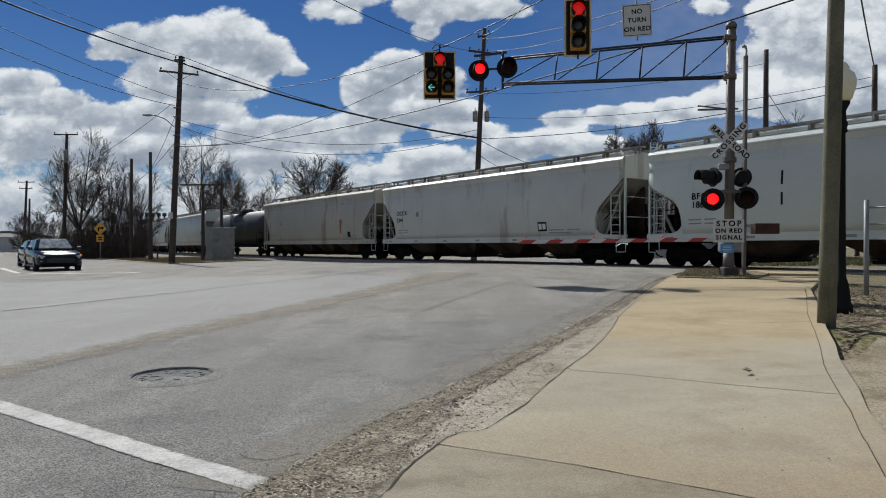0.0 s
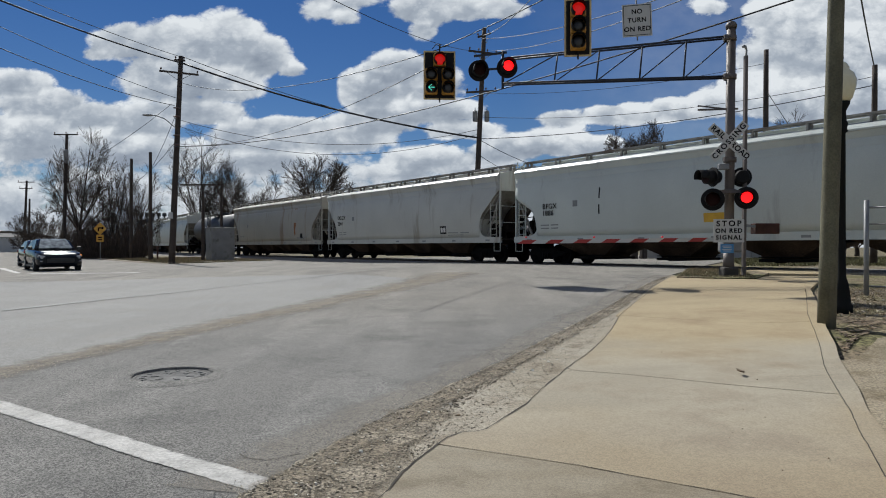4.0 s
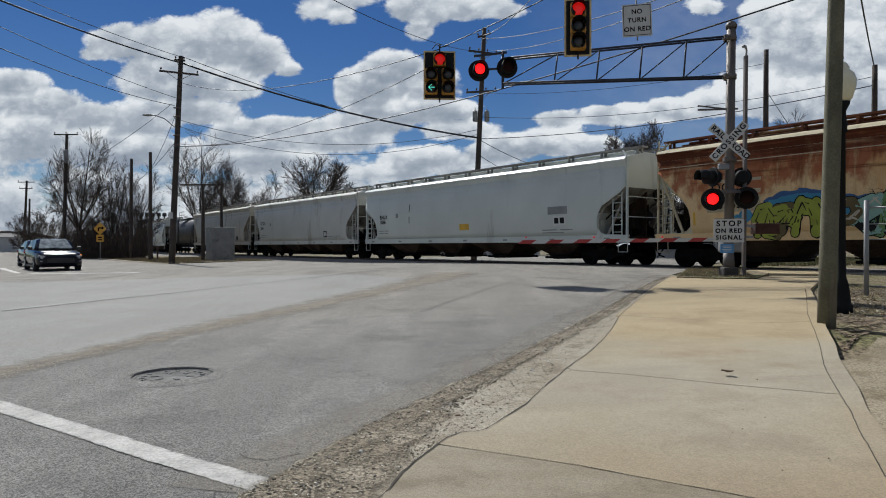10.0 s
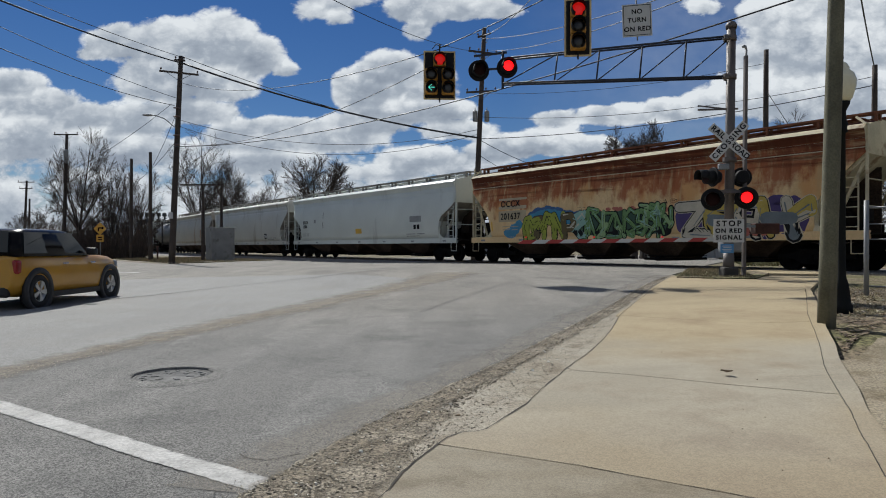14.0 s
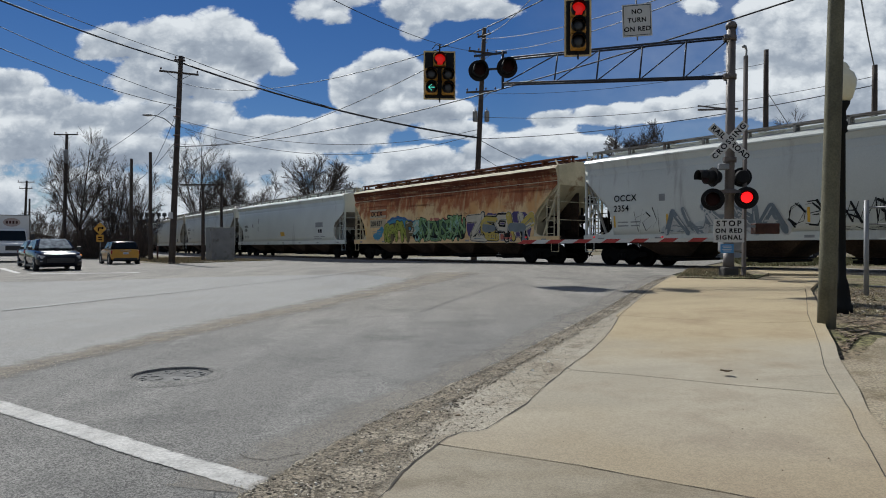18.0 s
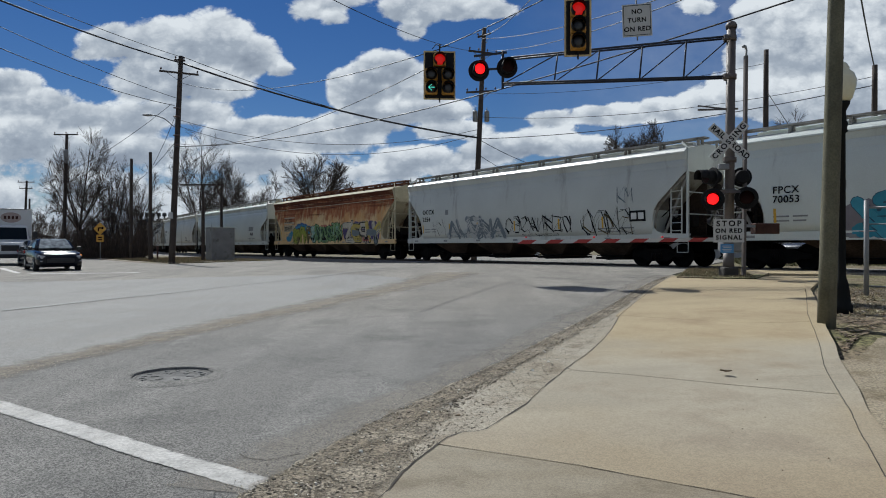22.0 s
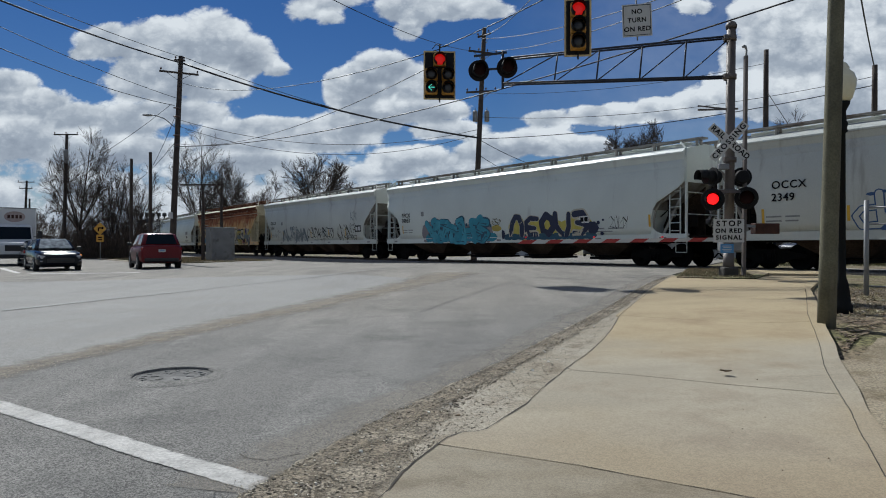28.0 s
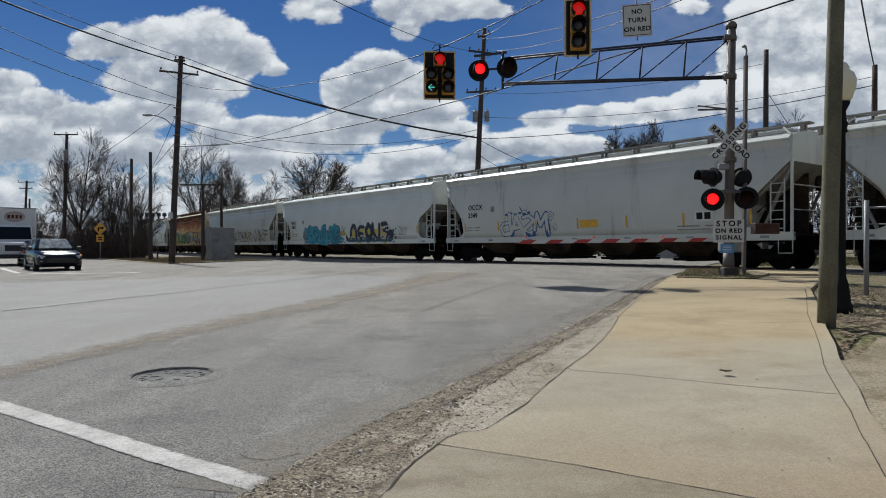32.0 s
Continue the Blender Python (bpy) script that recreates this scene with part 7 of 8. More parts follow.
for x, y, h, mt, lab in ((-24.3, 54.5, 1.35, M_SIGN, "white plastic marker post"), (-23.3, 53.5, 1.15, M_RUSTY, "rusty brown marker post"), ):
    b = thing("marker_post", lab, "post", on(x, y))
    bm = bmesh.new()
    rod(bm, (0, 0, -0.1), (0, 0, h), 0.07, 0.07, 10)
    part("post", bm, mt, b)

# ---- buildings far off ----
M_BROWN = shade("brown metal siding", (0.10, 0.075, 0.06), 0.7, 0, 0.15, 0.5, 10, 0.1)
M_PALE = shade("pale grey siding", (0.42, 0.42, 0.42), 0.7, 0, 0.1, 0.5, 10, 0.1)
M_ROOF = shade("dark shingle roof", (0.09, 0.085, 0.085), 0.85, 0, 0.2, 1, 12, 0.2)
M_WIN = glassy("dark window glass")


def shed(name, label, x, y, w, d, h, roof, wall_m, roof_m, yaw=0, windows=0, porch=False):
    b = thing(name, label, "building", pose(x, y, lift(x, y) - 0.05, 0, 0, yaw))
    for sx, sy, cx, cy in ((w, 0.2, 0, -d / 2), (w, 0.2, 0, d / 2), (0.2, d - 0.2, -w / 2 + 0.1, 0), (0.2, d - 0.2, w / 2 - 0.1, 0)):
        bm = bmesh.new()
        box(bm, (cx, cy, h / 2), (sx, sy, h))
        part("wall", bm, wall_m, b)
    bm = bmesh.new()
    o = 0.4
    prism(bm, [(-d / 2 - o, h), (d / 2 + o, h), (0, h + roof)], "x", -w / 2 - o, w / 2 + o)
    part("roof", bm, roof_m, b)
    for k in range(windows):
        x0 = -w / 2 + (k + 0.5) * w / windows
        win = new("window")
        win.parent = b
        bm = bmesh.new()
        box(bm, (x0, -d / 2 - 0.11, h * 0.55), (1.1, 0.05, 1.3))
        part("frame", bm, M_SIGN, win)
        bm = bmesh.new()
        box(bm, (x0, -d / 2 - 0.14, h * 0.55), (0.9, 0.03, 1.1))
        part("pane", bm, M_WIN, win)
    if porch:
        for k in range(5):
            bm = bmesh.new()
            rod(bm, (-w / 2 + 0.3 + k * (w - 0.6) / 4, -d / 2 - 1.8, 0), (-w / 2 + 0.3 + k * (w - 0.6) / 4, -d / 2 - 1.8, h), 0.10, 0.10, 10)
            part("column", bm, M_SIGN, b)
        bm = bmesh.new()
        box(bm, (0, -d / 2 - 1.1, h + 0.1), (w + 0.3, 2.2, 0.25))
        part("porch_roof", bm, roof_m, b)
    return b


shed("warehouse", "low brown metal warehouse", -118, 150, 34, 20, 4.4, 0.6, M_BROWN, M_BROWN, 8)
shed("shed", "pale grey shed with a low roof", -93, 142, 12, 9, 3.2, 0.9, M_PALE, M_ROOF, -10)
shed("house", "white house with a columned porch", 25.5, 62, 12, 8, 3.1, 2.2, M_SIGN, M_ROOF, -20, 4, True)
shed("house", "grey house beyond the railway", 6, 88, 12, 8, 2.8, 1.6, M_PALE, M_ROOF, -25, 3)
silo_mat = shade("dark industrial steel", (0.05, 0.055, 0.06), 0.6, 0.3, 0.2, 0.5, 8, 0.1)
silos = thing("silo_row", "row of dark steel silos with vents on top", "silos", pose(-66, 150, 0))
for k in range(6):
    bm = bmesh.new()
    lathe(bm, [(0.62, 0), (0.62, 6.6), (0.55, 7.2), (0.2, 7.5)], 14, pose(-3.2 + 1.32 * k, 0, 0))
    part("silo", bm, silo_mat, silos)
    bm = bmesh.new()
    lathe(bm, [(0.2, 7.4), (0.2, 8.1), (0.5, 8.15), (0.45, 8.8), (0.2, 9.0)], 10, pose(-3.2 + 1.32 * k + 0.2, 0, 0))
    part("vent", bm, silo_mat, silos)

# ---- trees ----
M_BARK = shade("grey-brown bark", (0.05, 0.041, 0.034), 0.9, 0, 0.25, 2, 20, 0.3)
M_TWIG = shade("red-brown twigs", (0.065, 0.05, 0.042), 0.9, 0, 0.25, 2, 20, 0.0, island=0.35)
M_BRUSH = shade("brown brushwood", (0.092, 0.068, 0.053), 0.95, 0, 0.3, 2, 20, 0.0, island=0.45)


def stick(verts, faces, a, b, r0, r1, n):
    d = b - a
    q = d.to_track_quat("Z", "Y").to_matrix()
    k = len(verts)
    for p, r in ((a, r0), (b, r1)):
        for i in range(n):
            w = 2 * math.pi * i / n
            verts.append(p + q @ Vector((r * math.cos(w), r * math.sin(w), 0)))
    for i in range(n):
        j = (i + 1) % n
        faces.append((k + i, k + j, k + n + j, k + n + i))


def tree(x, y, h, wide, seed, label, limbs=8, clear=0.2, upright=0.35, twig=0.014, dense=1.0, edge=1.5):
    """A bare tree: limbs fan out from a short trunk towards an egg-shaped crown and fork down to fine twigs."""
    rnd = random.Random(seed)
    t = thing("tree", label, "tree", on(x, y, -0.1), "bare trees")
    big, fine = ([], []), ([], [])
    mid, rz = h * (0.5 + clear * 0.5), h * (0.5 - clear * 0.5)

    def branch(p, d, length, r, level):
        n = (7, 5, 4, 2)[level]
        for i in range(n):
            u = (i + 1) / n
            d = (d + Vector((rnd.gauss(0, 0.07), rnd.gauss(0, 0.07), rnd.gauss(0.04 * upright, 0.06)))).normalized()
            q = p + d * (length / n)
            if level and (q.xy.length / (wide / 2)) ** 2 + ((q.z - mid) / rz) ** 2 > edge * rnd.uniform(0.85, 1.25):
                return
            r1 = max(twig * 0.4, r * (0.84 if level == 0 else 0.76))
            dst = big if r > twig * 5 else fine
            stick(dst[0], dst[1], p, q, r, r1, 6 if level == 0 else 4 if level == 1 else 3)
            p, r = q, r1
            if level < 3 and u > (0.25 if level == 0 else 0.15):
                for _ in range(max(1, round(rnd.choice(((1, 2), (1, 2), (2, 2, 3))[level]) * dense))):
                    side = Vector((rnd.gauss(0, 1), rnd.gauss(0, 1), rnd.gauss(0.3, 0.7))).normalized()
                    turn = rnd.uniform(0.5, 1.0)
                    branch(p, (d + side * turn).normalized(), length * rnd.uniform(*((0.34, 0.55), (0.42, 0.65), (0.38, 0.65))[level]) * (1.2 - 0.5 * u), max(twig * (2.0, 1.3, 1.0)[level], r * rnd.uniform(0.36, 0.55)), level + 1)

    fork = Vector((rnd.uniform(-0.1, 0.1), rnd.uniform(-0.1, 0.1), h * clear))
    girth = 0.016 * h + 0.05
    stick(big[0], big[1], Vector((0, 0, 0)), fork * 0.5 + Vector((0.05, 0, 0)), girth * 1.25, girth, 9)
    stick(big[0], big[1], fork * 0.5 + Vector((0.05, 0, 0)), fork, girth, girth * 0.95, 9)
    for k in range(limbs):
        az = 2.4 * k + rnd.uniform(-0.3, 0.3)
        tilt = (1 - upright) * (0.15 + 1.25 * ((k + 0.5) / limbs) ** 0.8)
        d = Vector((math.cos(az) * math.sin(tilt), math.sin(az) * math.sin(tilt), math.cos(tilt)))
        # reach of the crown along this way
        reach = 0.1
        while reach < h and (((fork + d * reach).xy.length / (wide / 2)) ** 2 + (((fork + d * reach).z - mid) / rz) ** 2 < 1.0 or reach < h * 0.15):
            reach += 0.1
        branch(fork + Vector((0, 0, rnd.uniform(-0.25, 0.1) * h * clear)), d, reach * 0.86, girth * rnd.uniform(0.36, 0.52), 0)
    for nm, (vs, fs), mt in (("trunk", big, M_BARK), ("crown", fine, M_TWIG)):
        me = bpy.data.meshes.new(nm)
        me.from_pydata(vs, [], fs)
        me.materials.append(mt)
        o = new(nm, me)
        o.parent = t
    return t


tree(-35.5, 64, 12.4, 6.0, 3, "tall bare tree with upright limbs", 9, 0.22, 0.45, 0.011)
tree(-33.2, 66, 10.0, 4.6, 5, "bare tree in a brown thicket", 6, 0.15, 0.4, 0.010, 0.75)
tree(-31.2, 66, 9.8, 4.6, 8, "bare tree in a brown thicket", 6, 0.15, 0.4, 0.010, 0.75)
tree(-29.6, 64, 8.6, 4.0, 12, "bare tree in a brown thicket", 6, 0.12, 0.35, 0.010, 0.75)
tree(-31.5, 62, 8.4, 4.0, 51, "bare tree in a brown thicket", 5, 0.12, 0.4, 0.010, 0.7)
tree(-34.3, 68, 9.8, 5.0, 53, "bare tree in a brown thicket", 5, 0.12, 0.4, 0.010, 0.7)
tree(-50, 84, 6.2, 8.0, 14, "low spreading bare tree", 8, 0.12, 0.1, 0.013, 0.8)
tree(-58, 92, 5.8, 7.0, 15, "low spreading bare tree", 8, 0.12, 0.1, 0.013, 0.8)
tree(-35.3, 95, 19.0, 7.6, 21, "tall slender bare tree behind the railway", 9, 0.2, 0.45, 0.015)
tree(-31.5, 98, 13.6, 8.5, 23, "bare tree behind the railway", 8, 0.15, 0.3, 0.015)
tree(-34, 104, 13.0, 7.5, 25, "bare tree behind the railway", 8, 0.15, 0.3, 0.015)
tree(-28.3, 104, 14.0, 5.0, 27, "slender bare tree behind the railway", 7, 0.2, 0.45, 0.015)
tree(-21.6, 110, 17.0, 13.4, 33, "broad bare tree with a rounded crown", 16, 0.42, -0.1, 0.022, 1.1, 1.0)
tree(14.6, 50, 11.0, 5.2, 38, "bare tree with a rounded crown behind the train", 12, 0.4, -0.05, 0.011, 1.3, 1.0)
tree(15.9, 52, 11.4, 3.0, 37, "slim bare tree behind the train", 6, 0.3, 0.5, 0.013)
tree(28.2, 55, 11.6, 7.0, 39, "bare tree behind the train", 9, 0.3, 0.2, 0.014)
for k, (x, y) in enumerate(((17.5, 58), (21, 61), (25, 58), (30.5, 60), (34.5, 57), (38.5, 61), (42, 58))):
    tree(x, y, 8.2 + 0.4 * (k % 3), 6.0, 70 + k, "bare tree behind the railway", 9, 0.1, 0.2, 0.016, 1.1)
# brushwood under the trees
rnd = random.Random(9)
vs, fs = [], []
for k in range(6500):
    y = rnd.uniform(60, 68)
    x = rnd.uniform(-37, -0.458 * y)
    hgt = rnd.uniform(1.2, 4.6) * (0.75 + 0.6 * noise.noise(Vector((x * 0.4, y * 0.3, 0))))
    a = Vector((x, y, lift(x, y) - 0.1))
    for s in range(2):
        b = a + Vector((rnd.gauss(0, 0.55), rnd.gauss(0, 0.5), hgt / 2 * rnd.uniform(0.6, 1.2)))
        stick(vs, fs, a, b, 0.022 if s == 0 else 0.014, 0.014 if s == 0 else 0.006, 3)
        a = b
me = bpy.data.meshes.new("brushwood")
me.from_pydata(vs, [], fs)
me.materials.append(M_BRUSH)
tagged(new("brushwood", me), "dense brown leafless brushwood", "bushes", kind="stuff")

# ---- loose stones, grass and leaves ----
def scatter(name, label, category, count, place, make, material, seed):
    rnd = random.Random(seed)
    vs, fs = [], []
    for _ in range(count):
        p = place(rnd)
        if p is not None:
            make(rnd, vs, fs, p)
    me = bpy.data.meshes.new(name)
    me.from_pydata(vs, [], fs)
    me.materials.append(material)
    return tagged(new(name, me), label, category, kind="stuff")


def pebble(lo, hi):
    def make(rnd, vs, fs, p):
        r = lo * (hi / lo) ** (rnd.random() ** 2.2)
        k = len(vs)
        a0 = rnd.uniform(0, 6.28)
        for i in range(5):
            a = a0 + 2 * math.pi * i / 5
            rr = r * rnd.uniform(0.7, 1.2)
            vs.append((p[0] + rr * math.cos(a), p[1] + rr * math.sin(a), p[2] - 0.002))
        for i in range(5):
            a = a0 + 2 * math.pi * i / 5 + 0.4
            rr = r * rnd.uniform(0.5, 0.8)
            vs.append((p[0] + rr * math.cos(a), p[1] + rr * math.sin(a), p[2] + r * rnd.uniform(0.2, 0.6)))
        for i in range(5):
            j = (i + 1) % 5
            fs.append((k + i, k + j, k + 5 + j, k + 5 + i))
        fs.append(tuple(k + 5 + i for i in range(5)))
    return make


def blade(h0, h1, w=0.004, lean=0.5):
    def make(rnd, vs, fs, p):
        for _ in range(4):
            a, h = rnd.uniform(0, 6.28), rnd.uniform(h0, h1)
            k = len(vs)
            dx, dy = math.cos(a), math.sin(a)
            q = (p[0] + rnd.uniform(-0.03, 0.03), p[1] + rnd.uniform(-0.03, 0.03))
            l = lean * h * rnd.random()
            vs.extend([(q[0] - dy * w, q[1] + dx * w, p[2] - 0.01), (q[0] + dy * w, q[1] - dx * w, p[2] - 0.01),
                       (q[0] + dx * l * 0.4 + dy * w * 0.7, q[1] + dy * l * 0.4 - dx * w * 0.7, p[2] + h * 0.6), (q[0] + dx * l, q[1] + dy * l, p[2] + h)])
            fs.extend([(k, k + 1, k + 2), (k, k + 2, k + 3)])
    return make


def leaf(rnd, vs, fs, p):
    a, r = rnd.uniform(0, 6.28), rnd.uniform(0.02, 0.05)
    k = len(vs)
    for i, (u, v) in enumerate(((-1, 0), (0, -0.5), (1, 0), (0, 0.5))):
        x, y = u * r, v * r
        vs.append((p[0] + x * math.cos(a) - y * math.sin(a), p[1] + x * math.sin(a) + y * math.cos(a), p[2] + rnd.uniform(0.002, 0.02)))
    fs.append((k, k + 1, k + 2, k + 3))


M_STONE = shade("loose stones", (0.42, 0.38, 0.315), 0.9, 0, 0.15, 3, 40, 0.0, island=0.55)
M_GRAVEL = shade("brown gutter gravel", (0.27, 0.235, 0.18), 0.95, 0, 0.15, 3, 40, 0.0, island=0.8)
M_STRAW = shade("straw grass", (0.30, 0.24, 0.14), 0.9, 0, 0.2, 3, 40, 0.0, island=0.5)
M_TURF = shade("dull green grass", (0.14, 0.135, 0.06), 0.9, 0, 0.2, 3, 40, 0.0, island=0.5)
M_LEAF = shade("dead leaves", (0.19, 0.14, 0.092), 0.9, 0, 0.2, 3, 40, 0.0, island=0.6)


def between(a, b, lo=0.0, hi=1.0, bias=1.0):
    """A random place between two lines of points a and b."""
    def at(line, u):
        k = u * (len(line) - 1)
        i = min(int(k), len(line) - 2)
        return Vector(line[i]).lerp(Vector(line[i + 1]), k - i)

    def place(rnd):
        u = rnd.uniform(lo, hi) ** bias
        p = at(a, u).lerp(at(b, u), rnd.random())
        return (p.x, p.y, lift(p.x, p.y) + 0.012)
    return place


edge_l = [(-0.95, 2.6), (-0.34, 4.18), (0.37, 5.62), (1.44, 7.75), (2.44, 9.72), (3.71, 12.45), (5.5, 16.3)]
edge_r = [(-0.45, 2.6), (0.22, 3.9), (0.9, 5.4), (1.7, 7.2), (2.5, 9.2), (3.95, 12.3), (5.75, 16.4)]
edge_m = [(-0.42, 2.6), (0.0, 4.05), (0.58, 5.52), (1.6, 7.65), (2.55, 9.6), (3.85, 12.35), (5.65, 16.35)]
edge_o = [(-1.1, 2.6), (-0.5, 4.2), (0.2, 5.7), (1.25, 7.85), (2.25, 9.85), (3.55, 12.55), (5.4, 16.4)]
scatter("gravel", "loose grit and small stones in the gutter", "gravel", 8000, between(edge_l, edge_m, 0, 1, 1.7), pebble(0.003, 0.013), M_GRAVEL, 71)
scatter("gravel", "brown crumbs on the gutter concrete", "gravel", 2200, between(edge_m, edge_r, 0, 1, 1.4), pebble(0.002, 0.008), M_GRAVEL, 87)
scatter("gravel", "pale stones in the gutter", "gravel", 130, between(edge_l, edge_r, 0, 1, 1.6), pebble(0.005, 0.016), shade("bleached stones", (0.62, 0.60, 0.54), 0.9, 0, 0.1, 3, 40, 0.0, island=0.25), 85)
scatter("leaf_litter", "dark leaf scraps and twigs in the gutter", "leaves", 60, between(edge_l, edge_r, 0, 1, 1.2), pebble(0.004, 0.022), M_LEAF, 86)
scatter("gravel", "loose grit strewn over the road edge", "gravel", 500, between(edge_o, edge_l, 0, 1, 1.5), pebble(0.0018, 0.005), M_STONE, 72)
seam = [(-3.9, 4), (-3.75, 5.55), (-3.58, 6.7), (-3.0, 9.4), (-1.5, 13.4), (-0.4, 16.0)]
seam2 = [(x + 0.3, y) for x, y in seam]
scatter("gravel", "sand and grit along the seam of the road", "gravel", 500, between(seam, seam2), pebble(0.002, 0.006), M_STONE, 73)


def in_quad(a, b, c, d, dz=0.0):
    a, b, c, d = (Vector(p) for p in (a, b, c, d))

    def place(rnd):
        u, v = rnd.random(), rnd.random()
        p = a.lerp(b, u).lerp(d.lerp(c, u), v)
        return (p.x, p.y, lift(p.x, p.y) + dz)
    return place


# the grass island round the mast
island_ = [(5.62, 15.75), (6.2, 15.2), (7.15, 14.95), (8.9, 17.9), (9.5, 20.8), (8.3, 21.6), (7.2, 19.6)]
tagged(part("grass_island", drape(island_, 0.05, 0.12), M_DIRT), "worn grass island round the crossing mast", "ground", kind="structure")
isl = in_quad((5.7, 15.8), (7.15, 15.0), (9.5, 20.8), (8.0, 21.4), 0.05)
scatter("grass", "dry straw grass round the mast", "grass", 1500, isl, blade(0.015, 0.05, 0.006, 1.6), M_STRAW, 74)
scatter("grass", "dull green grass round the mast", "grass", 700, isl, blade(0.015, 0.045, 0.006, 1.5), M_TURF, 75)
# the rough ground at the right
right_ = in_quad((4.9, 8.2), (7.4, 7.7), (14, 12.0), (8.2, 13.2), -0.03)
wedge = in_quad((3.5, 5.75), (4.1, 6.6), (5.6, 8.0), (4.85, 8.2), -0.025)
scatter("leaf_litter", "dead leaves and twigs between kerb and apron", "leaves", 260, wedge, leaf, M_LEAF, 83)
scatter("leaf_litter", "dead leaves and twigs on bare dirt", "leaves", 2000, right_, leaf, M_LEAF, 76)
scatter("grass", "sparse straw grass on bare dirt", "grass", 1500, right_, blade(0.01, 0.05, 0.004, 1.4), M_STRAW, 77)
scatter("gravel", "pale stones on bare dirt", "gravel", 1300, right_, pebble(0.006, 0.025), M_STONE, 78)
# verge by the far corner
vg = in_quad((-29.0, 57.5), (-17.0, 41.5), (-11.0, 57.0), (-24, 68), -0.03)
scatter("grass", "dry verge grass by the far corner", "grass", 5000, vg, blade(0.05, 0.16, 0.02, 0.9), M_STRAW, 79)
scatter("grass", "dull green verge grass by the far corner", "grass", 2500, vg, blade(0.04, 0.12, 0.02, 0.9), M_TURF, 80)
far_ = in_quad((12.5, 27), (22, 27), (34, 48), (20, 48), -0.03)
scatter("grass", "green grass beyond the railway", "grass", 5000, far_, blade(0.04, 0.12, 0.02, 0.9), M_TURF, 81)
tagged(part("kerb_far", ribbon(wavy([(-53, 86), (-30, 57), (-22, 46), (-18.5, 41.6), (-16.7, 40.6), (-15.7, 42.6), (-14.9, 47.4), (-10.6, 55.2), (-5.1, 62.4)], 0.8, 0.02), 0.18, 0.08), M_KERB), "low concrete kerb round the far corner", "kerb", kind="structure")
# crumbs on the pavement
scatter("gravel", "crumbs and grit on the pavement", "gravel", 70, in_quad((0.2, 2.9), (1.9, 2.9), (6.4, 12.2), (3.9, 12.2), 0.03), pebble(0.002, 0.008), M_LEAF, 82)
chip = tagged(part("dead_leaf", bmesh.new(), M_LEAF), "curled dead leaf lying on the pavement", "leaf")
bm = bmesh.new()
for k in range(3):
    rbox(bm, (0.03 * k - 0.03, 0.01 * k, 0.015 + 0.01 * (k % 2)), (0.05, 0.035, 0.008), 0.003, pose(0, 0, 0, 10 * k, 20 - 15 * k, 30 * k))
bm.to_mesh(chip.data)
bm.free()

# ---- vehicles ----
M_NAVY = shade("dark blue-grey car paint", (0.008, 0.010, 0.016), 0.14, 0.0, 0.05, 2, 60, 0.0, spec=0.3, coat=0.0)
M_DGREY = shade("charcoal car paint", (0.025, 0.027, 0.030), 0.14, 0.0, 0.05, 2, 60, 0.0, coat=0.2)
M_SILV = shade("grey car paint", (0.10, 0.105, 0.115), 0.25, 0.4, 0.05, 2, 60, 0.0, coat=0.4)
M_MINI = shade("yellow-gold car paint", (0.50, 0.25, 0.022), 0.28, 0.1, 0.05, 2, 60, 0.0, coat=0.4)
M_MAROON = shade("dark red car paint", (0.13, 0.007, 0.012), 0.3, 0.0, 0.05, 2, 60, 0.0, spec=0.25)
M_TRUCKW = shade("white truck paint", (0.62, 0.62, 0.61), 0.4, 0, 0.05, 1, 40, 0.0, (0.4, 0.39, 0.37), 0.2, 1.0)
M_PLASTIC = shade("black plastic trim", (0.018, 0.018, 0.019), 0.55, 0, 0.15, 6, 60, 0.05)
M_CARROOF = shade("black car paint", (0.006, 0.006, 0.007), 0.22, 0, 0.05, 2, 60, 0.0, spec=0.12)
M_TYRE = shade("tyre rubber", (0.015, 0.015, 0.015), 0.85, 0, 0.2, 8, 60, 0.1)
M_RIM = shade("silver alloy", (0.45, 0.46, 0.47), 0.3, 0.8, 0.08, 8, 60, 0.0)
# pale patchy base colour stands in for dust and the sky mirrored in glass
M_DUSTY = shade("dusty sunlit windscreen", (0.24, 0.27, 0.28), 0.10, 0, 0.55, 1.6, 6, 0.0, spec=0.8)
M_CARGLASS = glassy("tinted car glass", (0.012, 0.016, 0.018), 0.03)
M_HEAD = shade("clear headlight", (0.32, 0.33, 0.35), 0.12, 0.1, 0.1, 12, 60, 0.0)
M_TAIL = shade("red tail lamp", (0.26, 0.012, 0.014), 0.2, 0, 0.1, 12, 60, 0.0)
M_AMBER = shade("amber indicator", (0.5, 0.16, 0.02), 0.2, 0, 0.1, 12, 60, 0.0, emit=(1.0, 0.35, 0.08, 0.5))
M_CHROME = shade("chrome trim", (0.55, 0.55, 0.56), 0.15, 1.0, 0.05, 12, 60, 0.0)


